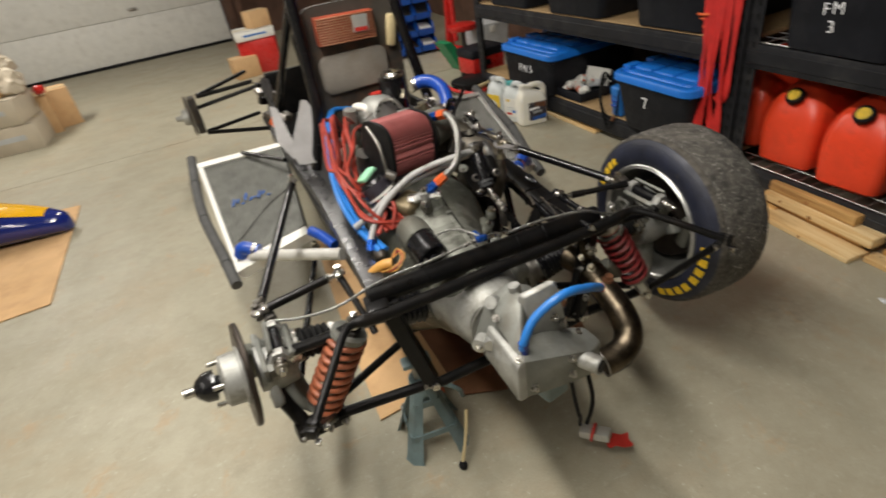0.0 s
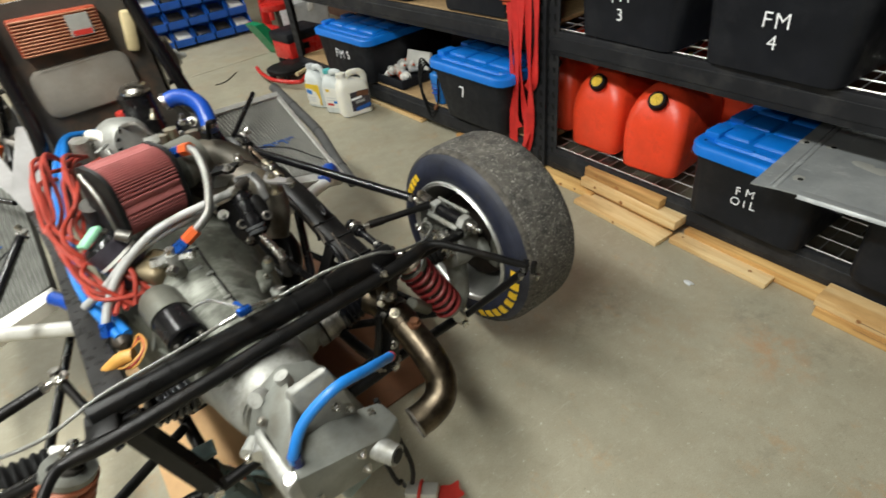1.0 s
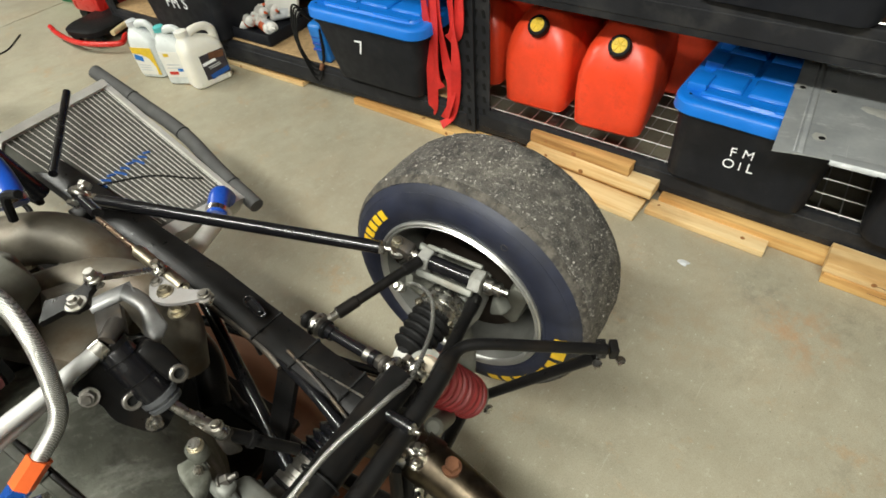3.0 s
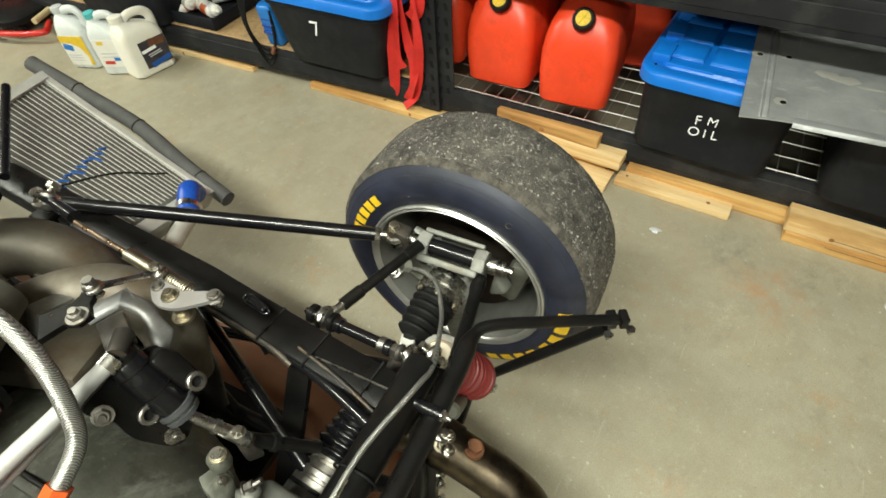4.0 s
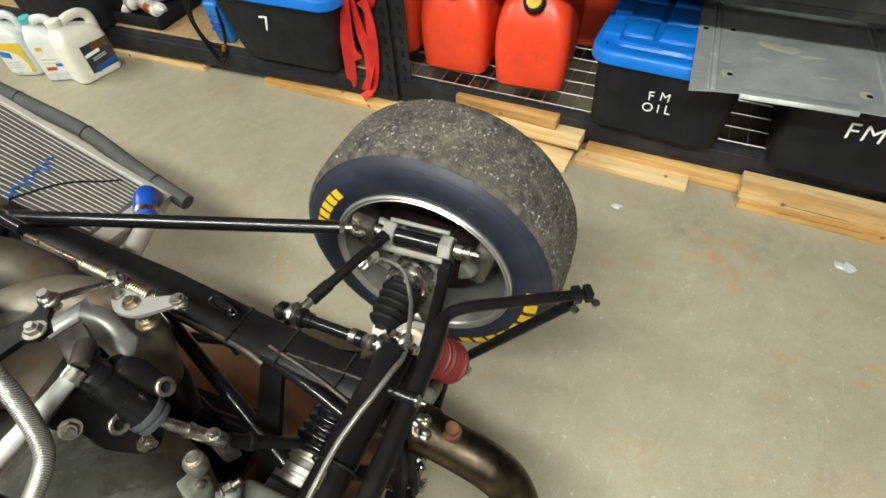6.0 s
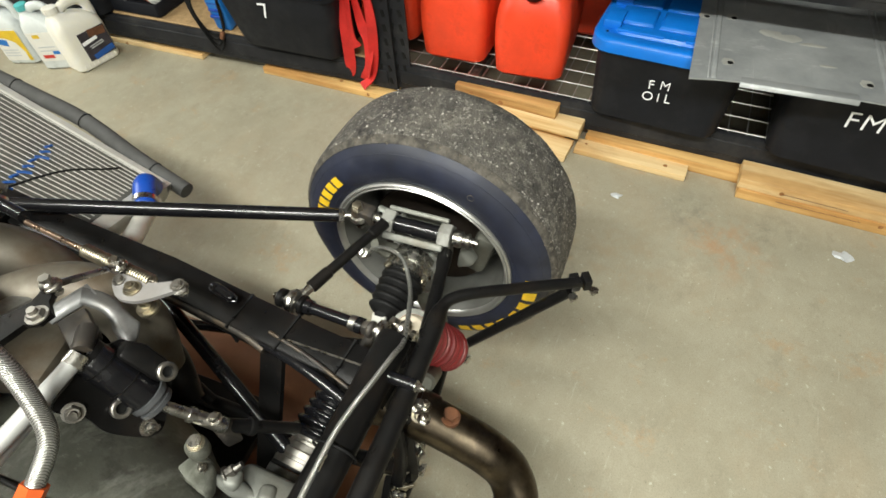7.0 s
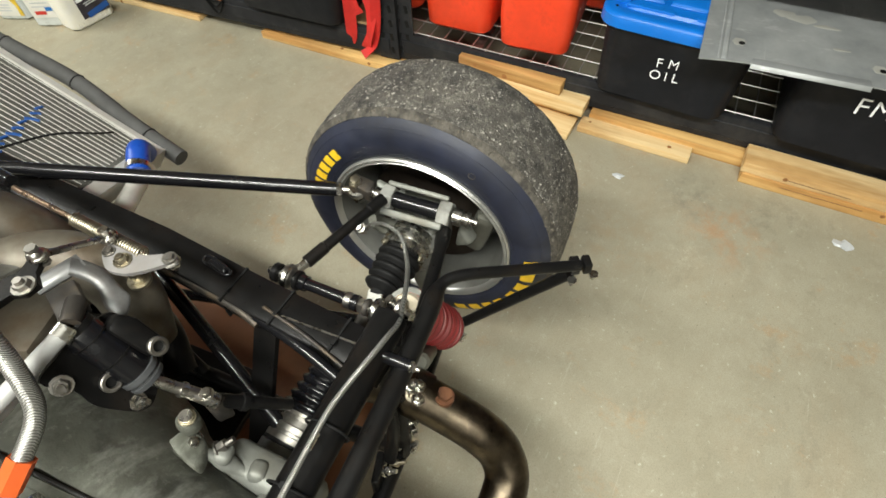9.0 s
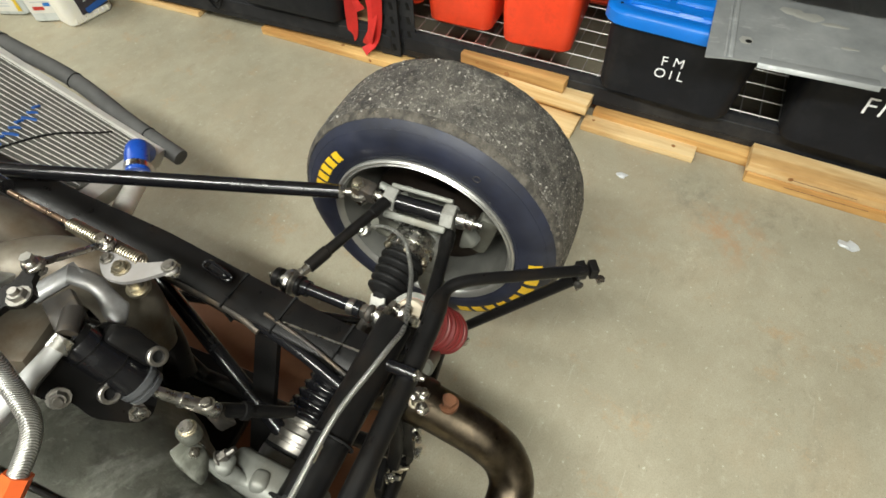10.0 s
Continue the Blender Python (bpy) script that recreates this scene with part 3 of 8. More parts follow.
def joint(bm, p, axis, r=0.012):
    """A rod end: eye, ball and through bolt."""
    p, ax = Vector(p), Vector(axis).normalized()
    a_ring(bm, p, ax, r * 0.9, r * 0.42, 18, 8)
    a_ball(bm, p, r * 0.72)
    a_cyl(bm, p - ax * r * 1.5, p + ax * r * 1.5, r * 0.42, seg=10)
    a_cyl(bm, p + ax * r * 1.1, p + ax * r * 1.75, r * 0.75, seg=6)
    a_cyl(bm, p - ax * r * 1.6, p - ax * r * 1.1, r * 0.75, seg=6)
    return bm


def nut(bm, p, axis, r=0.008, high=0.007, shank=0.006):
    """Washer, hexagon and threaded end in one skin."""
    p, ax = Vector(p), Vector(axis).normalized()
    r, high = r * 0.85, high * 0.85
    u, v = frame_of(ax)
    rings = []
    for s, q, hexed in ((0, 1.35, 0), (0.0018, 1.35, 0), (0.0018, 1.0, 1), (high, 1.0, 1), (high + 0.0015, 0.8, 0), (high + 0.0015, 0.55, 0), (high + shank, 0.5, 0)):
        ring = []
        for k in range(12):
            a = k * math.pi / 6
            g = q * r * (math.cos(math.pi / 6) if hexed and k % 2 else 1.0)
            ring.append(p + ax * s + (u * math.cos(a) + v * math.sin(a)) * g)
        rings.append(ring)
    return a_rings(bm, rings)


# ---- the garage ----
def setting(name, bm, material, label):
    return tagged(part(name, bm, material), label, name.split("_")[0], kind="structure")


X0, X1, Y0, Y1, TOP = -6.2, 0.78, -4.2, 8.2, 2.95
floor = B()
SKEW = 0.098  # the building's cross lines against the shelving's
cross = lambda x, y: y + (x + 3.0) * SKEW
slab = lambda ring, z0, z1: a_rings(floor, [[Vector((x, y, z)) for x, y in ring] for z in (z0, z1)])
slab([(X0, Y0), (X1, Y0), (X1, cross(X1, 3.556)), (X0, cross(X0, 3.556))], -0.12, 0.0)
slab([(X0, cross(X0, 3.564)), (X1, cross(X1, 3.564)), (X1, cross(X1, Y1 + 0.3)), (X0, cross(X0, Y1 + 0.3))], -0.12, 0.0)
slab([(X0, cross(X0, 3.53)), (X1, cross(X1, 3.53)), (X1, cross(X1, 3.59)), (X0, cross(X0, 3.59))], -0.125, -0.02)
setting("floor", floor, M["concrete"], "stained beige concrete garage floor with a cut joint")
END = Y1 + 0.9  # the long walls run past the skewed end wall
# west and south walls and the ceiling are added out of view
for name, x, mat, label in (("wall_east", X1 + 0.06, "wood_wall", "dark stained board wall behind the shelving"), ("wall_west", X0 - 0.06, "plaster", "unseen plain painted garage wall")):
    setting(name, a_box(B(), (x, (Y0 + END) / 2, TOP / 2), (0.12, END - Y0, TOP)), M[mat], label)
setting("wall_south", a_box(B(), ((X0 + X1) / 2, Y0 - 0.06, TOP / 2), (X1 - X0, 0.12, TOP)), M["plaster"], "unseen plain painted garage wall")
setting("ceiling", a_box(B(), ((X0 + X1) / 2, (Y0 + END) / 2, TOP + 0.06), (X1 - X0, END - Y0, 0.12)), M["plaster"], "unseen plain painted garage ceiling")
DOOR = pose(-3.66, 8.203, 0, 0, 0, 7.4)  # foot of the garage door, x along it


def at_door(bm):
    bm.transform(DOOR)
    return bm


wall = B()
for x, wide, z, high in ((3.05, 2.86, TOP / 2, TOP), (-2.1, 0.96, TOP / 2, TOP), (0, 3.24, (TOP + 2.25) / 2, TOP - 2.25)):
    a_box(wall, (x, 0.06, z), (wide, 0.12, high))
setting("wall_north", at_door(wall), M["wood_wall"], "dark board wall beside the garage door")
door = setting("door_1", at_door(a_box(B(), (0, 0.075, 1.13), (3.22, 0.03, 2.24))), M["white_paint"], "closed white sectional garage door")
for k in range(4):
    part("door_panel", at_door(a_box(B(), (0, 0.05, 0.315 + k * 0.555), (3.21, 0.03, 0.55), bev=0.005)), M["white_paint"], door)
part("bottom_seal", at_door(a_box(B(), (0, 0.035, 0.018), (3.21, 0.045, 0.036), bev=0.006)), M["rubber"], door, "black rubber bottom seal")
part("door_handle", at_door(a_box(B(), (0.43, 0.02, 0.69), (0.11, 0.03, 0.035), bev=0.008)), M["steel"], door, "small metal pull handle")


# strip fixtures assumed on the ceiling, out of view
def ceiling_fixture(x, y):
    f = thing("ceiling_light", pose(x, y, 2.67), "assumed unseen white ceiling strip light fixture", "lamp", "ceiling strip lights")
    part("housing", a_box(B(), (0, 0, 0.0), (0.2, 2.5, 0.06), bev=0.01), M["white_paint"], f)
    for k in (-1, 1):
        part("hanger", a_cyl(B(), (0, k * 1.0, 0.03), (0, k * 1.0, 0.28), 0.004, seg=6), M["steel"], f)


for x, y in ((-2.1, 0.0), (-1.55, 3.9), (-3.8, -1.0), (-4.4, 4.8)):
    ceiling_fixture(x, y)


# ---- shelving along the east wall ----
SX, SD = 0.11, 0.62  # front of the rack, and its depth


def slotted_post(parent, x, y, turn, high):
    """An L-shaped post with teardrop slots shown as dark insets on its front face."""
    bm = B()
    a_box(bm, (x, y, high / 2 + 0.038), (0.005, 0.075, high))
    a_box(bm, (x + 0.03, y - 0.035 * turn, high / 2 + 0.038), (0.055, 0.005, high))
    post = part("post", bm, M["shelf_steel"], parent)
    slot = B()
    for k in range(int(high / 0.05)):
        z = 0.06 + k * 0.05
        for dy in (-0.016, 0.016):
            a_box(slot, (x - 0.0032, y + dy, z + 0.012), (0.002, 0.011, 0.024), (14 if dy > 0 else -14, 0, 0))
    tagged(part("slot", slot, M["rubber"], post), "dark teardrop slots", kind="stuff")
    return post


def rack(name, at, y0, y1, decks, label, wires):
    r = thing(name, at, label, "shelving", "garage shelving bays")
    mid, wide = (y0 + y1) / 2, y1 - y0
    for z in decks:
        for x in (SX + 0.012, SX + SD - 0.012):
            b = B()
            a_box(b, (x, mid, z - 0.048), (0.03, wide - 0.02, 0.094), bev=0.006)
            a_box(b, (x - 0.0155, mid, z - 0.048), (0.006, wide - 0.03, 0.05), bev=0.002, seg=1)
            part("beam", b, M["shelf_steel"], r)
        for k in range(4):
            y = y0 + wide * (k + 0.5) / 4
            part("deck_support", a_box(B(), (SX + SD / 2, y, z - 0.02), (SD - 0.06, 0.035, 0.02)), M["steel"], r)
        if wires:
            w = B()
            for k in range(int(wide / 0.052)):
                y = y0 + 0.03 + k * 0.052
                a_cyl(w, (SX + 0.012, y, z), (SX + SD - 0.01, y, z), 0.0021, seg=6)
            for k in range(9):
                x = SX + 0.014 + k * (SD - 0.028) / 8
                a_cyl(w, (x, y0 + 0.01, z + 0.004), (x, y1 - 0.01, z + 0.004), 0.0024, seg=6)
            part("wire_deck", w, M["wire"], r, "zinc-plated welded wire deck")
        else:
            part("deck_board", a_box(B(), (SX + SD / 2, mid, z - 0.002), (SD - 0.035, wide - 0.02, 0.016), bev=0.002, seg=1), M["osb"], r, "chipboard deck panel")
    for x in (SX + 0.001, SX + SD + 0.002):
        for y, t in ((y0 + 0.02, 1), (y1 - 0.02, -1)):
            slotted_post(r, x, y, t, 1.9)
    return r


DECK, UPPER = 0.135, 0.625
rack("shelf_rack", pose(0.112, 0.1, 0, 0, 0, 2.5) @ pose(-0.122, -0.1, 0), -1.42, 0.80, (DECK, UPPER, 1.25), "black steel shelving bay with wire decks on timber packers", True)
rack("shelf_rack", pose(0.041, 0.85, 0, 0, 0, 5.4) @ pose(-0.1035, -0.85, 0), 0.81, 3.05, (DECK, UPPER, 1.25), "black steel shelving bay with chipboard decks on timber packers", False)


# ---- timber packers under the rack ----
def plank(x0, y0, x1, y1, z, wide, high, mat, label, roll=0.0):
    """A length of timber from one end of its middle line to the other, on z."""
    ax = Vector((x1 - x0, y1 - y0, 0))
    m = pose((x0 + x1) / 2, (y0 + y1) / 2, z + high / 2, 0, roll, math.degrees(math.atan2(ax.y, ax.x)) - 90)
    board = tagged(part("timber_plank", a_box(B(), (0, 0, 0), (wide, ax.length, high), bev=0.0025), M[mat], at=m), label, "timber", "timber packers")
    knot_rng = random.Random(int(y0 * 1000) + 7)
    for k in range(max(2, int(ax.length * 6))):
        y, r = knot_rng.uniform(-0.46, 0.46) * ax.length, knot_rng.uniform(0.004, 0.009)
        face = knot_rng.choice((-1, 0, 1))
        if face:
            p, d = Vector((face * wide / 2, y, knot_rng.uniform(-0.25, 0.25) * high)), Vector((face, 0, 0))
        else:
            p, d = Vector((knot_rng.uniform(-0.3, 0.3) * wide, y, high / 2)), Vector((0, 0, 1))
        r = min(r, high * 0.3)
        part("knot", a_lathe(B(), [(-0.001, r), (0.0004, r), (0.0007, r * 0.5), (0.0007, 0.0)], p, d, 12), M["knot"], board)
    if high > 0.03 and ax.length > 0.6:
        for k in range(3):
            y = (-0.35 + 0.3 * k + knot_rng.uniform(-0.04, 0.04)) * ax.length
            part("split", a_box(B(), (0.0, y, knot_rng.uniform(-0.1, 0.25) * high), (wide + 0.0012, knot_rng.uniform(0.1, 0.24) * ax.length, 0.0013), (knot_rng.uniform(-0.8, 0.8), 0, 0)), M["wood_wall"], board, "dark drying split")
    return board


plank(-0.115, 3.0, -0.002, 1.685, 0, 0.06, 0.022, "pine", "pale pine plank lying under the shelf front")
plank(0.019, 1.38, 0.062, 0.5, 0, 0.06, 0.027, "spruce", "amber pine plank lying under the shelf front")
plank(0.014, 0.53, 0.008, 0.128, 0, 0.1, 0.019, "pine", "thin pale board under a stack of offcuts")
plank(0.085, 0.54, 0.085, 0.16, 0, 0.06, 0.044, "old_wood", "weathered packer at the bottom of a stack of offcuts")
plank(0.078, 0.56, 0.074, 0.112, 0.0445, 0.089, 0.038, "pine", "pale plank in a stack of offcuts")
plank(0.09, 0.56, 0.085, 0.2, 0.083, 0.07, 0.038, "old_wood", "amber timber offcut on top of a stack")
plank(0.115, 0.098, 0.12, -0.40, 0, 0.085, 0.037, "spruce", "amber timber plank under the shelf beam")
plank(0.043, 0.116, 0.049, -0.232, 0, 0.058, 0.021, "pine", "pale narrow pine strip on the floor")
plank(0.058, -0.378, 0.086, -1.5, 0, 0.089, 0.036, "spruce", "split amber timber plank on the floor")
plank(0.062, -0.37, 0.09, -1.5, 0.0365, 0.089, 0.033, "pine", "pale pine plank lying on another plank", 1.0)


# ---- totes ----
def lid_mesh(bm, hx, hy, z, rim=0.03):
    """A stepped lid with a lip, a raised field and pressed panels."""
    rings = []
    for dx, dz, r in ((0.003, -rim - 0.006, 0.062), (0.002, -0.008, 0.062), (-0.003, -0.002, 0.06), (-0.009, 0.0, 0.056), (-0.03, 0.0, 0.045), (-0.036, -0.004, 0.04), (-0.046, -0.004, 0.04), (-0.052, 0.004, 0.035)):
        rings.append([Vector((x, y, z + dz)) for x, y in rrect(hx + dx, hy + dx, r)])
    a_rings(bm, rings)
    return bm


def tote(x, y, z, hx, hy, high, turn, label, text="", size=0.06, lid=True, text_y=0.0, text_z=0.6, taper=0.84, spread=1.0, lean=0.14):
    """A tapered box; its short end looks to -x."""
    t = thing("storage_tote", pose(x, y, z, 0, 0, turn), label, "storage tote", "black storage totes")
    bm = B()
    rings = []
    for f, w in ((0.0, taper), (0.04, taper + 0.02), (0.82, 0.97), (0.83, 1.0), (0.97, 1.0), (0.97, 0.95), (0.08, taper)):
        rings.append([Vector((px, py * w, f * high)) for px, py in rrect(hx * (1 - (1 - w) * lean), hy, 0.045)])
    a_rings(bm, rings)
    body = part("body", bm, M["black_plastic"], t)
    if lid:
        lid_ob = part("lid", lid_mesh(B(), hx + 0.012, hy + 0.012, high + 0.012), M["blue_lid"], t, "bright blue lid with pressed panels")
        z0 = high + 0.012
        for i in range(5):
            for j in range(3):
                part("lid_panel", a_hull([(x, y, z0 + z) for sx, sy in ((1, 1), (1, -1), (-1, 1), (-1, -1)) for x, y, z in (((i - 1.8) * hx * 0.34 + sx * hx * 0.15, (j - 1) * hy * 0.56 + sy * hy * 0.25, 0.004), ((i - 1.8) * hx * 0.34 + sx * hx * 0.13, (j - 1) * hy * 0.56 + sy * hy * 0.22, 0.014))], 0.002, 1), M["blue_lid"], lid_ob)
        for i in (-0.72, -0.3, 0.12, 0.54):
            part("latch_block", a_box(B(), (hx * i, hy - 0.03, z0 + 0.008), (hx * 0.24, 0.05, 0.026), (0, 0, 0), 0.005, 2), M["blue_lid"], lid_ob)
        for j in (-0.45, 0.45):
            part("front_rib", a_box(B(), (-hx + 0.045, j * hy, z0 + 0.003), (0.014, hy * 0.62, 0.010), (0, 0, 0), 0.003, 2), M["blue_lid"], lid_ob)
        part("lid_hole", a_cyl(B(), (-hx + 0.03, hy - 0.025, z0 - 0.001), (-hx + 0.03, hy - 0.025, z0 + 0.0012), 0.004, seg=10), M["rubber"], lid_ob)
    if text:
        slope = math.degrees(math.atan2(hx * lean * (0.97 - taper), high * 0.8))
        fx = -hx * (1 - (1 - (taper + (0.97 - taper) * min(1, text_z / 0.8))) * lean) - 0.003
        m = pose(fx, text_y, high * text_z) @ pose(0, 0, 0, 90 + slope * 0, 0, -90) @ pose(0, 0, 0, slope, 0, 3)
        advance = {"M": 0.82, "O": 0.76, "I": 0.36, " ": 0.3}
        lines = text.split("\n")
        hand = random.Random(len(text) + int(abs(y) * 100))
        for row, words in enumerate(lines):
            pen = -spread * sum(advance.get(c, 0.6) for c in words) / 2
            for c in words:
                step = spread * advance.get(c, 0.6)
                if c != " ":
                    spot = pose((pen + step / 2) * size, ((len(lines) - 1) / 2 - row) * size * 0.95 + hand.uniform(-0.05, 0.05) * size, 0, 0, 0, hand.uniform(-6, 6))
                    writing("letter", c, size * hand.uniform(0.95, 1.06), m @ spot, M["marker"], t, "white handwritten marker letter")
                pen += step
    return t


tote(0.383, -0.079, DECK + 0.004, 0.325, 0.203, 0.236, 0, "black tote with blue lid, marked as oil, on a wire shelf", "FM\nOIL", 0.039, text_y=0.0, text_z=0.5, taper=0.9, spread=1.35)
tote(0.385, -0.59, DECK + 0.004, 0.325, 0.203, 0.25, 0, "open black tote under a bare metal sheet on a wire shelf", "FM", 0.064, lid=False, text_y=0.02, text_z=0.63, taper=0.93)
tote(0.28, 1.216, DECK + 0.01, 0.35, 0.252, 0.27, 4, "black tote with blue lid and a white seven", "7", 0.085, text_y=0.03, text_z=0.58, taper=0.8, lean=0.6)
tote(0.2, 2.36, DECK + 0.01, 0.34, 0.29, 0.25, 6, "black tote with blue lid on the chipboard shelf", "FM S", 0.07, text_z=0.55)
tote(0.40, 0.455, UPPER + 0.006, 0.33, 0.225, 0.36, 0, "black tote marked three on the upper wire shelf", "FM\n3", 0.058, text_y=0.02, text_z=0.325)
tote(0.40, -0.03, UPPER + 0.006, 0.33, 0.225, 0.36, 0, "black tote marked four on the upper wire shelf", "FM\n4", 0.058, text_y=0.0, text_z=0.325)
tote(0.40, -0.62, UPPER + 0.006, 0.33, 0.235, 0.36, 0, "black tote on the upper wire shelf")
tote(0.323, 1.228, UPPER + 0.012, 0.31, 0.24, 0.3, 5.4, "black tote on the upper shelf beside an orange cord")
tote(0.257, 1.925, UPPER + 0.012, 0.31, 0.28, 0.2, 5.4, "low black tote on the upper shelf")
tote(0.191, 2.622, UPPER + 0.012, 0.31, 0.28, 0.25, 5.4, "black tote on the upper chipboard shelf")


# bare sheet lying over two totes
sheet = thing("metal_sheet", pose(0.252, -0.424, 0.402, 0, -0.6, 5.8), "bare dented aluminium sheet lying across two totes", "sheet metal")
plate = B()
a_slab(plate, [(-0.302, 0.311), (-0.29, 0.25), (-0.284, 0.198), (-0.284, -0.07), (-0.29, -0.2), (0.29, -0.2), (0.292, -0.1), (0.29, 0.305)], 0.003, pose(0, 0, -0.0015))
part("panel", plate, M["scuffed"], sheet)
part("front_lip", a_hull([(-0.296, 0.196, -0.006), (-0.296, -0.058, -0.006), (-0.29, 0.196, 0.0045), (-0.29, -0.058, 0.0045), (-0.262, 0.193, 0.0025), (-0.262, -0.056, 0.0025), (-0.262, 0.193, 0.0), (-0.262, -0.056, 0.0)], 0.0015), M["scuffed"], sheet, "bright folded front lip")
for x0, x1, y, w in ((-0.285, 0.28, 0.256, 0.014), (-0.285, 0.28, 0.268, 0.006), (-0.27, 0.28, -0.118, 0.014), (-0.27, 0.28, -0.13, 0.006)):
    part("bead", a_hull([(x, y + g * w / 2, z) for x in (x0, x1) for g, z in ((-1, 0.001), (1, 0.001), (-0.6, 0.0042), (0.6, 0.0042))], 0.001, 1), M["scuffed"], sheet, "pressed stiffening bead")
for cx, cy, rx, ry in ((-0.035, 0.13, 0.017, 0.03), (-0.05, 0.09, 0.02, 0.04), (-0.07, 0.03, 0.009, 0.035), (-0.16, 0.0, 0.006, 0.022)):
    part("rubbed_patch", a_hull([(cx + rx * q * math.cos(a) * (1 + 0.25 * math.sin(3 * a + cy * 40)), cy + ry * q * math.sin(a), z) for q, z in ((1.0, 0.0012), (0.8, 0.0021)) for a in (k * math.pi / 9 for k in range(18))], 0), M["sheet"], sheet, "bright rubbed patch")
for x, y in ((-0.207, 0.221), (-0.217, -0.084), (0.02, 0.22), (0.01, 0.29)):
    part("hole", a_cyl(B(), (x, y, 0.001), (x, y, 0.0024), 0.0075, seg=14), M["rubber"], sheet, "dark bolt hole")
    part("grommet", a_hull([(x + 0.004 + dx * 0.015, y + 0.006 + dy * 0.016, z) for dx, dy in ((-1, -0.6), (-1, 0.6), (1, 0.6), (1, -0.6), (0, 1), (0, -1)) for z in (0.0012, 0.0019)], 0), M["sheet"], sheet)


# ---- fuel cans ----
def fuel_can(x, y, z, turn, label):
    c = thing("fuel_can", pose(x, y, z, 0, 0, turn), label, "fuel can", "red fuel cans")
    bm = B()
    rings = []
    for zz, hx, hy, r, dx in ((0.0, 0.150, 0.1, 0.03, 0), (0.012, 0.162, 0.112, 0.034, 0), (0.1, 0.166, 0.119, 0.036, 0), (0.16, 0.166, 0.119, 0.04, 0), (0.2, 0.162, 0.114, 0.044, 0.003), (0.235, 0.154, 0.105, 0.05, 0.009), (0.265, 0.142, 0.088, 0.05, 0.018), (0.29, 0.126, 0.064, 0.046, 0.028), (0.305, 0.112, 0.043, 0.034, 0.034), (0.313, 0.10, 0.03, 0.024, 0.036)):
        rings.append([Vector((px + dx, py, zz * 1.075)) for px, py in rrect(hx, hy, r, 5)])
    a_rings(bm, rings)
    part("body", bm, M["red_can"], c)
    hb = B()
    a_tube(hb, [(-0.07, 0, 0.318), (-0.04, 0, 0.352), (0.03, 0, 0.372), (0.1, 0, 0.366), (0.135, 0, 0.315)], 0.018, 12, 5)
    part("handle", hb, M["red_can"], c)
    d = Vector((-0.74, 0, 0.67))
    p = Vector((-0.128, 0, 0.272))
    nb = B()
    a_cyl(nb, p - d * 0.02, p + d * 0.018, 0.034, 0.03, 20)
    part("neck", nb, M["red_can"], c)
    cb = B()
    a_lathe(cb, [(0.012, 0.031), (0.014, 0.034), (0.034, 0.033), (0.038, 0.029), (0.038, 0.023), (0.034, 0.022)], p, d, 24)
    cap = part("cap", cb, M["rubber"], c, "ribbed black screw cap")
    yb = B()
    a_cyl(yb, p + d * 0.034, p + d * 0.0395, 0.0222, seg=20)
    for k in range(3):
        a = k * 1.05
        u, v = frame_of(d)
        e = (u * math.cos(a) + v * math.sin(a)) * 0.018
        a_cyl(yb, p + d * 0.041 - e, p + d * 0.041 + e, 0.002, seg=6)
    part("cap_disc", yb, M["yellow_cap"], cap, "yellow disc in the cap")
    return c


fuel_can(0.305, 0.36, DECK + 0.006, 7, "red plastic fuel can with a black and yellow cap")
fuel_can(0.31, 0.628, DECK + 0.006, 4, "red plastic fuel can with a black and yellow cap")
fuel_can(0.345, 0.915, DECK + 0.01, 6, "red plastic fuel can half hidden behind the post")
fuel_can(0.585, 0.33, DECK + 0.006, 96, "red plastic fuel can standing at the back of the shelf")
fuel_can(0.58, 0.66, DECK + 0.006, 94, "red plastic fuel can standing at the back of the shelf")


# ---- red straps over the post ----
def strap(pts, wide, label):
    bm = B()
    path = smooth_path(pts, 6)
    rings = []
    for i, p in enumerate(path):
        d = (path[min(i + 1, len(path) - 1)] - path[max(i - 1, 0)]).normalized()
        twist = 0.5 * math.sin(i * 0.35 + wide * 90)
        side = Vector((math.sin(twist), math.cos(twist), 0))
        side = (side - d * side.dot(d)).normalized()
        n = d.cross(side)
        rings.append([p + side * (a * wide / 2) + n * b for a, b in ((-1, -0.0015), (1, -0.0015), (1, 0.0015), (-1, 0.0015))])
    a_rings(bm, rings)
    return part("ribbon", bm, M["strap"], straps, label)


straps = thing("tie_down_strap", pose(0, 0, 0), "bundle of red webbing straps hanging over the shelf post", "strap")
strap([(0.040, 0.940, 1.2), (0.035, 0.935, 0.8), (0.025, 0.940, 0.5), (0.020, 0.950, 0.3), (0.025, 0.965, 0.12), (0.035, 0.980, 0.075)], 0.04, "")
strap([(0.035, 0.910, 1.2), (0.025, 0.900, 0.8), (0.015, 0.905, 0.5), (0.025, 0.890, 0.3), (0.025, 0.870, 0.22), (0.020, 0.885, 0.13), (0.035, 0.920, 0.06)], 0.036, "")
strap([(0.045, 0.880, 1.2), (0.035, 0.875, 0.8), (0.025, 0.860, 0.5), (0.015, 0.840, 0.34), (0.025, 0.855, 0.2), (0.030, 0.880, 0.09), (0.005, 0.915, 0.05)], 0.034, "")
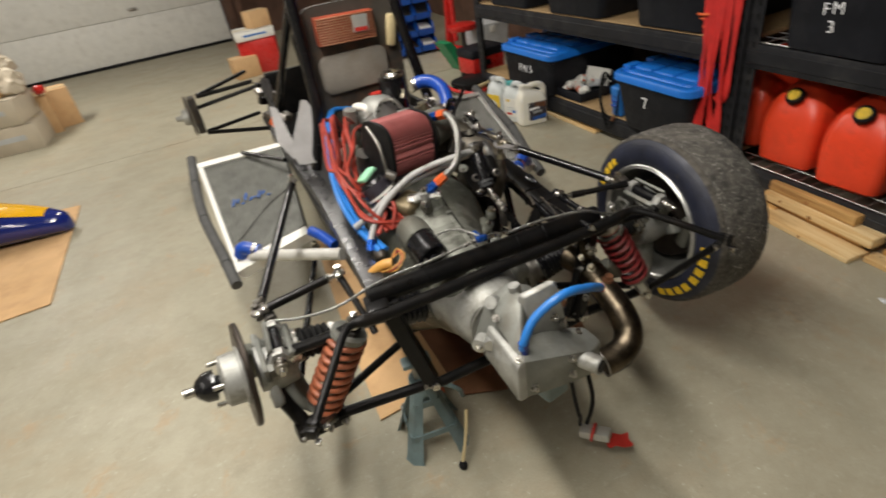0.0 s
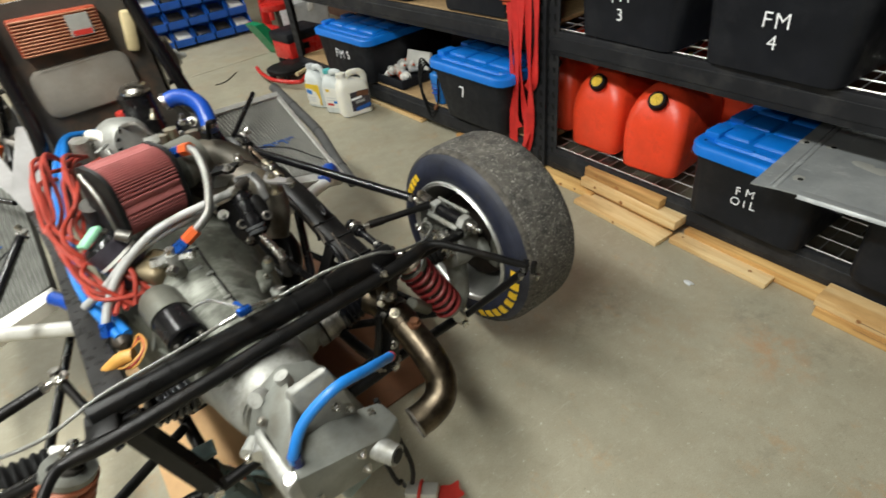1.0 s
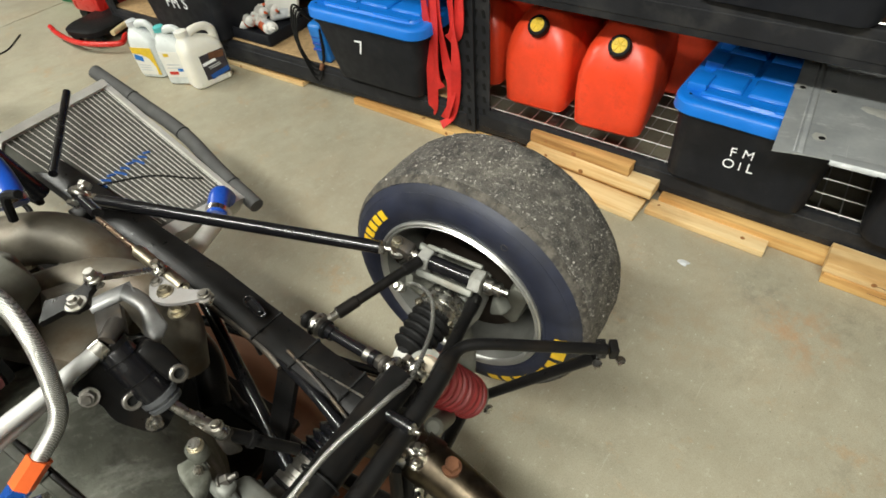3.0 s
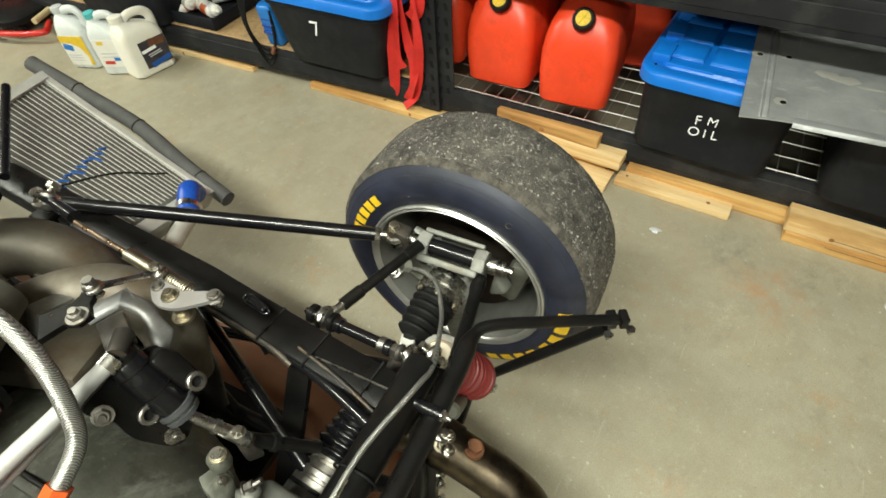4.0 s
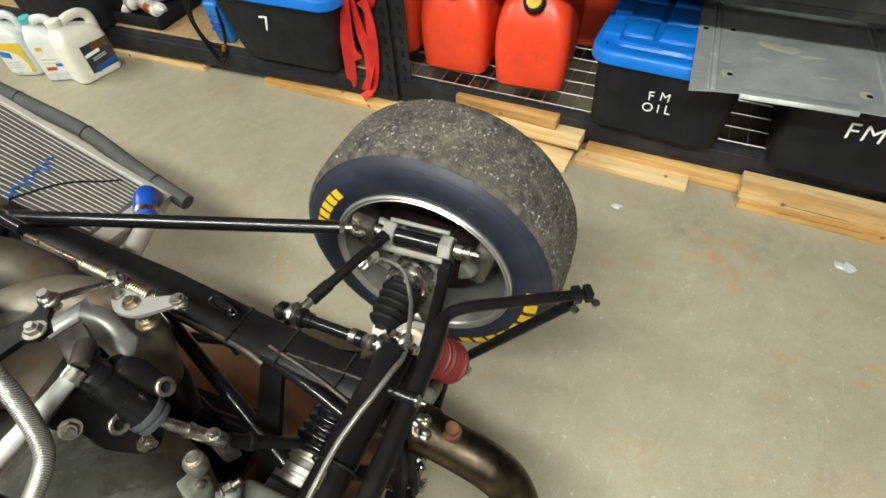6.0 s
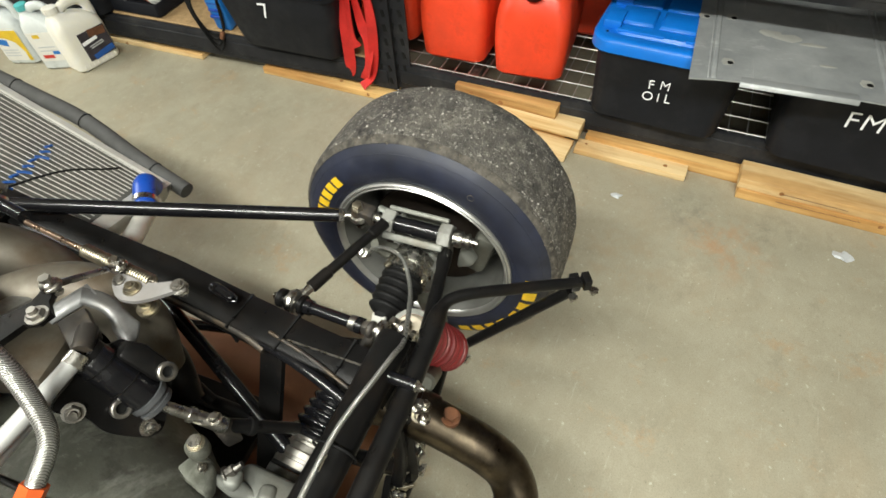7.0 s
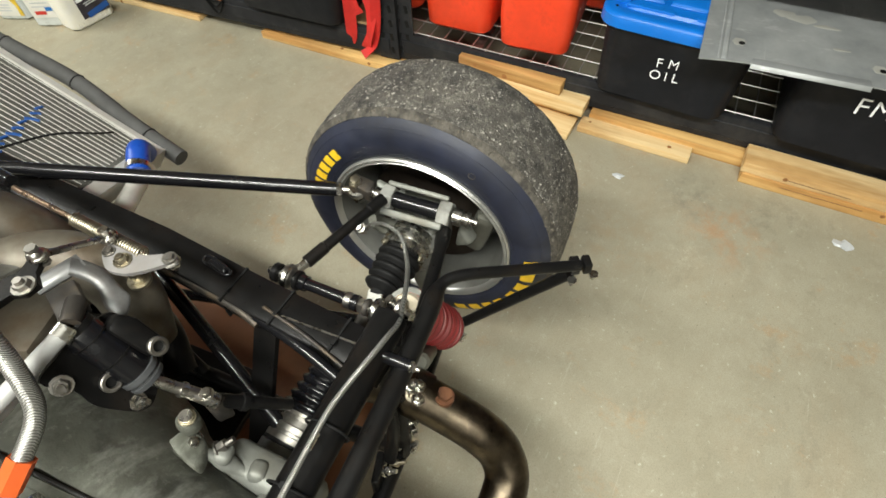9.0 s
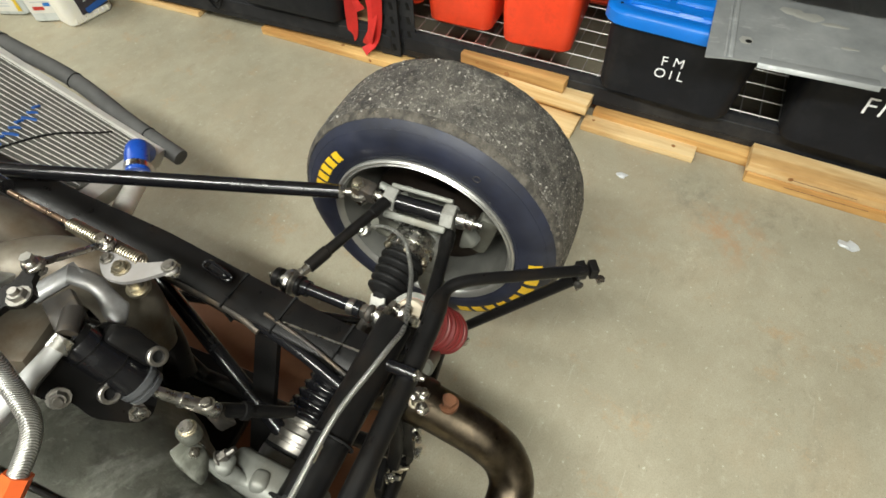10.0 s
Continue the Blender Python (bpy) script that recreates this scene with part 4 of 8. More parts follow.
strap([(0.040, 0.840, 1.2), (0.035, 0.830, 0.85), (0.030, 0.825, 0.55), (0.025, 0.840, 0.42), (0.025, 0.870, 0.38)], 0.045, "")
strap([(0.035, 0.980, 1.2), (0.030, 0.975, 0.8), (0.025, 0.970, 0.52), (0.025, 0.955, 0.33)], 0.042, "")
strap([(0.020, 0.920, 1.2), (0.015, 0.930, 0.75), (0.010, 0.915, 0.45), (0.010, 0.925, 0.25), (0.015, 0.912, 0.2)], 0.03, "")


# orange cord on the upper shelf
cord = thing("extension_cord", pose(0.126, 0.978, UPPER + 0.02), "coiled orange extension cord on the upper shelf", "cord")
bm = B()
for k in range(5):
    a_ring(bm, (random.uniform(-0.01, 0.01), random.uniform(-0.015, 0.015), 0.012 + 0.014 * k), (random.uniform(-0.2, 0.2), 0.1, 1), 0.075 + 0.006 * k, 0.006, 28, 8)
part("coil", bm, M["orange_fit"], cord)


# ---- the race car, its own axes: x to its right, y ahead, z up ----
car = thing("race_car", pose(-1.3746, 0.1262, 0, 0, 0, 5.8), "stripped open-wheel race car with bare black frame on stands", "race car")


def P(name, bm, mat, parent=None, label=""):
    return part(name, bm, M[mat], parent or car, label)


def rod(name, p0, p1, r, mat="frame_paint", ends=(0.0, 0.0), label="", axis=(0, 0, 1), eye=0.012):
    """A straight tube; ends: how far plated threaded tips stick out, with a rod end on each."""
    p0, p1 = Vector(p0), Vector(p1)
    d = (p1 - p0).normalized()
    bm = B()
    a_cyl(bm, p0 + d * ends[0], p1 - d * ends[1], r, seg=16)
    tube = P(name, bm, mat, None, label)
    for p, out, e in ((p0, d, ends[0]), (p1, -d, ends[1])):
        if e:
            b = B()
            a_cyl(b, p + out * eye, p + out * (e + 0.004), r * 0.55, seg=10)
            a_cyl(b, p + out * (e - 0.009), p + out * (e - 0.001), r * 1.02, seg=6)
            joint(b, p, axis, eye)
            P("rod_end", b, "chrome", tube, "plated rod end with lock nut")
    return tube


# frame rails and bulkheads
P("frame_rail", a_bar(B(), [(0.234, -0.085, 0.535), (0.246, 0.04, 0.536), (0.259, 0.15, 0.537), (0.278, 0.3, 0.538), (0.292, 0.5, 0.54), (0.318, 0.82, 0.54), (0.31, 1.3, 0.54), (0.25, 2.0, 0.5), (0.18, 2.8, 0.46)], 0.053, 0.04), "frame_paint")
P("frame_rail", a_bar(B(), [(-0.268, -0.085, 0.535), (-0.255, 0.2, 0.54), (-0.24, 0.55, 0.54), (-0.245, 0.8, 0.54), (-0.255, 1.3, 0.54), (-0.17, 2.0, 0.5), (-0.1, 2.8, 0.46)], 0.05, 0.04), "semi_black")
for s, x0, x1 in ((1, 0.205, 0.21), (-1, -0.205, -0.2)):
    P("lower_rail", a_tube(B(), [(x0, -0.11, 0.30), (x0, 0.12, 0.24), (x1, 0.9, 0.22), (x1 * 0.8, 2.7, 0.22)], 0.014, 12, 6), "frame_paint")
    b = B()
    a_bar(b, [(s * 0.268, -0.075, 0.545), (s * 0.212, -0.095, 0.3)], 0.034, 0.034)
    P("bulkhead_leg", b, "frame_paint")
P("cross_tube", a_cyl(B(), (-0.3, -0.056, 0.57), (0.285, -0.072, 0.562), 0.0225, seg=24), "frame_paint")
P("cross_tube", a_cyl(B(), (-0.2, -0.1, 0.29), (0.2, -0.1, 0.29), 0.013, seg=14), "frame_paint")
# upright plate and diagonal on the driver's right
P("frame_plate", a_bar(B(), [(0.228, 0.087, 0.53), (0.114, 0.086, 0.35), (0.09, 0.086, 0.31)], 0.034, 0.01), "frame_paint")
P("diagonal_tube", a_cyl(B(), (0.258, 0.312, 0.51), (0.14, 0.042, 0.415), 0.0105, seg=14), "gloss_black")
P("diagonal_tube", a_cyl(B(), (0.285, 0.6, 0.52), (0.205, 0.3, 0.25), 0.0105, seg=14), "frame_paint")
P("diagonal_tube", a_cyl(B(), (-0.245, 0.6, 0.52), (-0.205, 0.15, 0.25), 0.0105, seg=14), "frame_paint")
P("diagonal_tube", a_cyl(B(), (-0.26, 0.05, 0.53), (-0.205, 0.3, 0.25), 0.0105, seg=14), "frame_paint")
# tubes and a beaded cable tie lying on the right rail
P("safety_wire", a_tube(B(), [(0.238, 0.062 - 0.0047 * k, 0.5585 + 0.0012 * (k % 2)) for k in range(25)], 0.0016, 6, 1), "chrome", None, "twisted safety wire")
P("brake_pipe", a_tube(B(), [(0.243, 0.2, 0.535), (0.234, 0.122, 0.542), (0.223, 0.064, 0.545), (0.21, 0.01, 0.545), (0.195, -0.045, 0.535)], 0.0075, 12, 6), "gloss_black")
P("brake_pipe", a_tube(B(), [(0.24, 0.09, 0.561), (0.224, 0.018, 0.561), (0.204, -0.047, 0.561)], 0.0024, 8, 6), "grime")
P("brake_pipe", a_tube(B(), [(0.262, 0.4, 0.545), (0.243, 0.25, 0.548), (0.236, 0.18, 0.55), (0.229, 0.128, 0.549), (0.222, 0.095, 0.54)], 0.0055, 10, 6), "grime")
for v in (0.15, 0.07, -0.02):
    b = B()
    a_box(b, (0.247 + 0.1 * (v - 0.05), v, 0.537), (0.058, 0.003, 0.044), (0, 0, -6))
    a_box(b, (0.235 + 0.1 * (v - 0.05), v, 0.561), (0.006, 0.005, 0.005), (0, 0, -6))
    P("cable_tie", b, "rubber")
b = B()
a_tube(b, [(0.261, 0.152, 0.572), (0.266, 0.156, 0.577), (0.274, 0.188, 0.578), (0.272, 0.199, 0.576), (0.264, 0.194, 0.575), (0.258, 0.162, 0.574), (0.261, 0.153, 0.573)], 0.0022, 8, 5)
a_box(b, (0.267, 0.176, 0.571), (0.013, 0.034, 0.012), (0, 0, -12), 0.003, 1)
P("lynch_pin", b, "gloss_black", None, "black spring clip on the rail")

# anti-roll bar with its trailing arms
for s in (1, -1):
    arm = B()
    a_tube(arm, [(0, -0.112, 0.556), (s * 0.2, -0.113, 0.554), (s * 0.3, -0.112, 0.556), (s * 0.35, -0.112, 0.562), (s * 0.378, -0.131, 0.561), (s * 0.425, -0.194, 0.542), (s * 0.488, -0.276, 0.512)], lambda t: 0.0136 if t < 0.42 else max(0.0085, 0.0136 - 0.05 * (t - 0.42)), 14, 6)
    P("anti_roll_bar", arm, "frame_paint")
    end = P("drop_link_bracket", a_box(B(), (s * 0.486, -0.269, 0.511), (0.021, 0.014, 0.022), (0, 0, s * 30), 0.002), "frame_paint")
    P("clamp_half", a_box(B(), (s * 0.495, -0.2845, 0.5095), (0.021, 0.012, 0.022), (0, 0, s * 30), 0.002), "frame_paint", end)
    for p in ((s * 0.469, -0.272, 0.499), (s * 0.489, -0.299, 0.501)):
        P("bolt", nut(B(), p, (0, 0, -1), 0.006, 0.008), "chrome", end)
    rod("drop_link", (s * 0.481, -0.266, 0.494), (s * 0.45, -0.105, 0.285 if s > 0 else 0.335), 0.009, eye=0.01)
P("brake_line", a_tube(B(), [(-0.50, 0.05, 0.53), (-0.44, 0.0, 0.545), (-0.36, -0.045, 0.57), (-0.27, -0.056, 0.597), (-0.15, -0.06, 0.603), (-0.06, -0.068, 0.614), (-0.026, -0.072, 0.616), (0.03, -0.072, 0.608), (0.127, -0.071, 0.604), (0.1674, -0.0749, 0.602), (0.2107, -0.0837, 0.600), (0.2489, -0.0897, 0.594), (0.2746, -0.0897, 0.58), (0.3092, -0.0774, 0.558), (0.3584, -0.0587, 0.535), (0.4, -0.0389, 0.516), (0.447, -0.006, 0.506), (0.466, 0.03, 0.496), (0.473, 0.062, 0.477), (0.478, 0.079, 0.449)], 0.0034, 8, 8), "braid", None, "braided steel brake line")
b = B()
a_tube(b, [(-0.026, -0.07, 0.622), (-0.045, -0.04, 0.628), (-0.065, 0.0, 0.622), (-0.1, 0.03, 0.6), (-0.13, 0.035, 0.58)], 0.0026, 8, 6)
P("brake_line", b, "braid", None, "braided steel brake line")
tee = B()
a_box(tee, (-0.026, -0.072, 0.618), (0.026, 0.013, 0.014), (0, 8, 6), 0.003)
a_cyl(tee, (-0.026, -0.07, 0.619), (-0.03, -0.046, 0.622), 0.0062, seg=6)
P("brake_tee", tee, "blue_fit", None, "blue anodised brake fitting")
for p0, p1, r in (((-0.012, -0.072, 0.616), (0.012, -0.072, 0.612), 0.0052), ((0.012, -0.072, 0.612), (0.04, -0.072, 0.608), 0.0042), ((-0.04, -0.071, 0.617), (-0.07, -0.068, 0.613), 0.0045), ((0.098, -0.0715, 0.6035), (0.116, -0.071, 0.6025), 0.0044)):
    P("hose_fitting", a_cyl(B(), p0, p1, r, seg=10), "bright_steel", None, "crimped steel hose end")
for t in ((0.06, -0.064, 0.594), (0.13, -0.068, 0.592), (-0.17, -0.055, 0.598)):
    b = B()
    a_ring(b, (t[0], t[1] + 0.0, 0.567), (1, 0, 0), 0.0265, 0.0016, 22, 6)
    a_box(b, (t[0], t[1], t[2] + 0.002), (0.006, 0.007, 0.006))
    P("cable_tie", b, "rubber")
b = B()
a_cyl(b, (0.233, -0.07, 0.568), (0.231, -0.124, 0.57), 0.0078, seg=14)
ptube = P("mount_spigot", b, "gloss_black")
P("bolt", nut(B(), (0.231, -0.124, 0.57), (-0.05, -1, 0.03), 0.0065, 0.007), "chrome", ptube)


# ---- suspension corners ----
def damper(top, bottom, mat, label, low=0.035, big=0.0365):
    top, bottom = Vector(top), Vector(bottom)
    d = (bottom - top).normalized()
    ln = (bottom - top).length
    unit = P("coilover_damper", a_cyl(B(), top + d * 0.02, top + d * (ln * 0.62), 0.021, seg=18), "grime", None, label)
    P("shaft", a_cyl(B(), top + d * ln * 0.6, bottom, 0.0065, seg=12), "chrome", unit)
    P("coil_spring", a_coil(B(), top + d * 0.038, bottom - d * low, big, 0.0068 if low < 0.05 else 0.0058, 8.6 if low < 0.05 else 7.4), mat, unit)
    for a, c, r in ((0.028, 0.04, big + 0.003), (ln - low - 0.005, ln - low + 0.005, big + 0.003)):
        P("spring_seat", a_lathe(B(), [(a, 0.022), (a, r), (c, r), (c, 0.022)], top, d, 26), "alloy_dull", unit)
    b = B()
    joint(b, top, (0.3, 1, 0), 0.013)
    joint(b, bottom, (0.3, 1, 0), 0.013)
    P("eye_bush", b, "chrome", unit)
    b = B()
    a_cyl(b, bottom - d * 0.09, bottom - d * 0.015, 0.017, seg=16)
    P("lower_body", b, "alloy_bright", unit)
    return unit, d


unit, d = damper((0.318, -0.066, 0.528), (0.436, -0.1, 0.272), "spring_red", "coil-over damper with a dark red spring", 0.075, 0.033)
can = B()
a_lathe(can, [(0, 0.010), (0.004, 0.0145), (0.075, 0.0145), (0.081, 0.010), (0.081, 0.004), (0.09, 0.004)], (0.295, -0.1, 0.43), (0.06, 0.012, -0.075), 18)
P("reservoir", can, "alloy_grey", unit, "grey damper reservoir")
P("top_cap", a_lathe(B(), [(0.018, 0.016), (0.018, 0.023), (0.025, 0.0275), (0.029, 0.0275), (0.029, 0.02)], (0.318, -0.066, 0.528), d, 28), "carton", unit, "white damper cap with a red printed ring")
P("cap_print", a_lathe(B(), [(0.0258, 0.0272), (0.0258, 0.0279), (0.0278, 0.0279), (0.0278, 0.0272)], (0.318, -0.066, 0.528), d, 28), "red_ink", unit, "red printed ring")
damper((-0.345, -0.08, 0.545), (-0.478, -0.06, 0.318), "spring_orange", "coil-over damper with a faded orange spring")

# right corner links
rod("radius_rod", (0.282, 0.631, 0.586), (0.503, 0.097, 0.514), 0.0118, "gloss_black", (0.03, 0.034), axis=(0, 0, 1), eye=0.0135)
P("rod_bracket", a_hull([(0.265 + dx, 0.631 + dy, z) for dx, dy in ((-0.012, -0.02), (0.03, -0.02), (0.03, 0.02), (-0.012, 0.02)) for z in (0.55, 0.57)], 0.004), "frame_paint")
P("bolt", a_lathe(B(), [(0, 0.011), (0.002, 0.011), (0.002, 0.0085), (0.011, 0.0085), (0.012, 0.0065), (0.012, 0.0)], (0.503, 0.097, 0.531), (0, 0, 1), 6), "brass", None, "yellow zinc hexagon bolt head")
rod("radius_rod", (0.25, 0.83, 0.24), (0.42, 0.05, 0.235), 0.0105, "gloss_black", (0.03, 0.03))
C0, C1 = Vector((0.304, 0.099, 0.537)), Vector((0.299, -0.042, 0.537))
cdir = (C1 - C0).normalized()
link = rod("camber_link", C0, C1, 0.0085, "gloss_black", (0.03, 0.034), axis=-cdir, eye=0.0145)
for q, dv, r, mt in ((-0.024, 0.011, 0.014, "frame_paint"), (-0.006, 0.013, 0.0155, "steel"), (0.012, 0.009, 0.0145, "frame_paint"), (0.122, 0.008, 0.0125, "grime"), (0.134, 0.014, 0.0155, "chrome"), (0.153, 0.008, 0.0135, "frame_paint"), (0.165, 0.01, 0.012, "steel")):
    P("clevis_lug", a_lathe(B(), [(0, 0.006), (0, r - 0.002), (0.002, r), (dv - 0.002, r), (dv, r - 0.002), (dv, 0.006)], C0 + cdir * q, cdir, 22), mt, link, "turned lug at a link joint")
P("bolt", nut(B(), C0 - cdir * 0.025, -cdir, 0.0068, 0.006, 0.003), "bright_steel", link)
for q in (0.022, 0.094, 0.104):
    P("collar", a_lathe(B(), [(0, 0.008), (0, 0.0115), (0.009, 0.0115), (0.009, 0.008)], C0 + cdir * q, cdir, 20), "gloss_black" if q != 0.094 else "steel", link, "black locking collar")
T0, T1 = Vector((0.336, 0.091, 0.532)), Vector((0.488, 0.036, 0.538))
tdir = (T1 - T0).normalized()
b = B()
a_lathe(b, [(0, 0.006), (0.001, 0.0098), (0.036, 0.0098), (0.038, 0.0082), (0.125, 0.0082), (0.127, 0.0098), (0.157, 0.0098), (0.158, 0.005)], T0, tdir, 18)
tl = P("toe_link", b, "frame_paint")
P("rod_end", a_cyl(B(), T0 - tdir * 0.016, T0 + tdir * 0.004, 0.0068, seg=10), "chrome", tl)
b = B()
a_tube(b, [(0.318, -0.1, 0.54), (0.41, -0.08, 0.515), (0.489, -0.062, 0.494)], lambda t: 0.0098 if t < 0.8 else 0.0118, 14, 6)
P("upper_arm", b, "frame_paint")
for s in (1, -1):
    rod("lower_arm", (s * 0.212, -0.1, 0.3), (s * 0.455, -0.07, 0.25 if s > 0 else 0.305), 0.0125, "frame_paint", (0.024, 0.0), eye=0.014, axis=(0, 1, 0))
    rod("lower_arm", (s * 0.212, 0.12, 0.26), (s * 0.45, -0.03, 0.245 if s > 0 else 0.3), 0.0105, "frame_paint")
for p in ((0.293, -0.068, 0.548), (0.234, -0.13, 0.508), (0.21, -0.14, 0.53)):
    P("bolt", nut(B(), p, (0.2, -0.1, 1), 0.0075, 0.007), "chrome")
b = B()
a_box(b, (0.285, -0.082, 0.528), (0.034, 0.04, 0.022), (0, 0, 8), 0.005)
P("pickup_bracket", b, "frame_paint")
b = B()
a_box(b, (-0.29, -0.08, 0.552), (0.05, 0.06, 0.04), (0, 0, -8), 0.006)
P("pickup_bracket", b, "frame_paint")

# left corner links
foot = P("damper_mount", a_box(B(), (-0.478, -0.07, 0.302), (0.12, 0.045, 0.032), (0, 8, 6), 0.006), "frame_paint", None, "black lower damper mount")
for p in ((-0.526, -0.094, 0.305), (-0.466, -0.094, 0.299), (-0.43, -0.09, 0.294)):
    P("bolt", nut(B(), p, (0, -1, 0.1), 0.008, 0.008), "steel", foot)
P("mount_strut", a_cyl(B(), (-0.51, -0.07, 0.305), (-0.545, -0.01, 0.39), 0.016, 0.02, 12), "frame_paint", foot)
rod("radius_rod", (-0.303, 0.76, 0.545), (-0.518, 0.11, 0.535), 0.0115, "gloss_black", (0.03, 0.03))
rod("radius_rod", (-0.30, 0.72, 0.30), (-0.50, 0.09, 0.29), 0.0105, "gloss_black", (0.03, 0.03))
rod("toe_link", (-0.325, 0.095, 0.557), (-0.524, 0.082, 0.543), 0.0105, "frame_paint", (0.03, 0.025), eye=0.012)
rod("camber_link", (-0.325, 0.095, 0.55), (-0.3, -0.03, 0.45), 0.008, "frame_paint")
b = B()
a_tube(b, [(-0.335, -0.085, 0.535), (-0.42, -0.06, 0.515), (-0.53, -0.02, 0.49)], 0.0125, 14, 6)
P("upper_arm", b, "frame_paint")


# ---- hubs, uprights, drive shafts ----
AX = Vector((1, -0.0139, -0.0355)).normalized()  # wheel axis, leaning with the hanging suspension
HUB = Vector((0.535, 0.005, 0.4095))


def upright(s):
    f = lambda x, y, z: Vector((s * x, y, z))
    ax = Vector((s * AX.x, AX.y - (0.08 if s < 0 else 0.0), AX.z if s > 0 else 0.16)).normalized()
    hub = f(*HUB) if s > 0 else Vector((-0.537, 0.018, 0.44))
    b = B()
    a_lathe(b, [(-0.05, 0.035), (-0.05, 0.05), (-0.01, 0.056), (0.03, 0.05), (0.03, 0.03)], hub, ax, 28)
    body = P("upright", b, "alloy", None, "cast alloy suspension upright")
    w = B()
    a_tube(w, [hub + Vector((s * -0.02, 0.0, 0.03)), f(0.528, 0.02, 0.46), f(0.526, 0.035, 0.505)], lambda t: 0.026 - 0.012 * t, 10, 5, 0.6)
    a_tube(w, [hub + Vector((s * -0.02, -0.01, 0.03)), f(0.535, -0.03, 0.46), f(0.536, -0.05, 0.49)], lambda t: 0.026 - 0.012 * t, 10, 5, 0.6)
    a_tube(w, [hub + Vector((s * -0.02, 0.0, -0.03)), f(0.495, -0.03, 0.3 if s > 0 else 0.36), f(0.465, -0.045, 0.25 if s > 0 else 0.32)], lambda t: 0.03 - 0.01 * t, 10, 5, 0.6)
    a_box(w, f(0.545, -0.008, 0.482), (0.012, 0.1, 0.04), (10, 0, 0), 0.005)
    P("web", w, "alloy_dull", body)
    P("web", a_tube(B(), [hub + Vector((s * -0.03, 0.02, 0.03)), f(0.492, 0.052, 0.455), f(0.478, 0.062, 0.482)], lambda t: 0.02 - 0.007 * t, 10, 5, 0.6), "alloy_grey", body)
    p0, p1 = f(0.5047, 0.074, 0.5163), f(0.5111, -0.081, 0.5099)
    dd = (p1 - p0).normalized()
    nn = Vector((s * 0.79, 0.0, 0.61))
    nn = (nn - dd * nn.dot(dd)).normalized()
    P("clevis", a_hull([f(0.506, 0.106, 0.528) + v for v in (Vector((-0.012, 0, -0.012)), Vector((0.012, 0, -0.012)), Vector((0.012, 0, 0.01)), Vector((-0.012, 0, 0.01)))] + [p0 + dd * 0.004 + v for v in (Vector((-0.01, 0, -0.014)), Vector((0.016, 0, -0.012)), Vector((0.016, 0, 0.012)), Vector((-0.01, 0, 0.01)))], 0.003), "grime", body, "dark clevis between rod end and pivot")
    for a in (0.022, 0.119):
        P("pivot_block", a_lathe(B(), [(a, 0.012), (a, 0.0195), (a + 0.002, 0.0212), (a + 0.018, 0.0212), (a + 0.02, 0.0195), (a + 0.02, 0.012)], p0, dd, 6), "alloy", body, "machined hex pivot block")
    P("pivot_ball", a_ball(B(), p0 + dd * 0.012, 0.0125, (1, 1, 1), 16), "chrome", body, "polished pivot ball")
    P("pivot_bolt", a_lathe(B(), [(-0.014, 0.008), (-0.012, 0.0135), (-0.002, 0.0145), (0.002, 0.0135), (0.003, 0.010), (0.008, 0.010), (0.009, 0.012), (0.014, 0.012), (0.015, 0.007), (0.028, 0.0065)], p1, dd, 12), "chrome", body)
    P("spacer", a_cyl(B(), p0 + dd * 0.042, p0 + dd * 0.119, 0.0135, seg=20), "gloss_black", body, "black spacer tube")
    for k, (q, w, h) in enumerate(((0.0235, 0.004, 0.007), (-0.0225, 0.006, 0.010))):
        lo, hi = p0 + dd * 0.03 + nn * q, p0 + dd * 0.132 + nn * q
        across = dd.cross(nn)
        P("bridge", a_hull([e + nn * (a * w) + across * (g * h + 0.010 * s) for e in (lo, hi) for a, g in ((-1, -1), (1, -1), (1, 1), (-1, 1))], 0.003), "alloy_dull", body, "pale cast bridge beside the spacer")
    P("lug", a_hull([f(0.55, 0.09, 0.492), f(0.56, 0.088, 0.49), f(0.535, 0.06, 0.47), f(0.56, 0.055, 0.48), f(0.535, 0.09, 0.45), f(0.56, 0.09, 0.45)], 0.003), "alloy_dull", body, "cast fin on the upright")
    P("lug", a_hull([f(0.53, -0.07, 0.46), f(0.555, -0.075, 0.465), f(0.53, -0.095, 0.42), f(0.555, -0.1, 0.42), f(0.53, -0.06, 0.4), f(0.55, -0.065, 0.4)], 0.006), "alloy_dull", body, "cast lug under the pivot bolt")
    P("line_fitting", a_lathe(B(), [(0, 0.004), (0, 0.007), (0.012, 0.007), (0.013, 0.0095), (0.024, 0.0095), (0.025, 0.006), (0.034, 0.005)], f(0.488, 0.09, 0.43), (s * -0.5, 0.0, 0.9), 12), "bright_steel", body, "steel brake line fitting")
    P("bleed_nipple", a_lathe(B(), [(0, 0.007), (0.006, 0.007), (0.007, 0.0045), (0.014, 0.0045), (0.015, 0.006), (0.024, 0.0055), (0.025, 0.003)], f(0.478, 0.03, 0.452), (s * -0.75, 0.1, 0.35), 10), "brass", body, "yellow zinc bleed nipple")
    c = B()
    a_box(c, f(0.585, -0.095 if s > 0 else 0.1, 0.41), (0.05, 0.04, 0.1), (15, 0, 0), 0.012)
    P("brake_caliper", c, "alloy_grey", body, "grimy brake caliper")
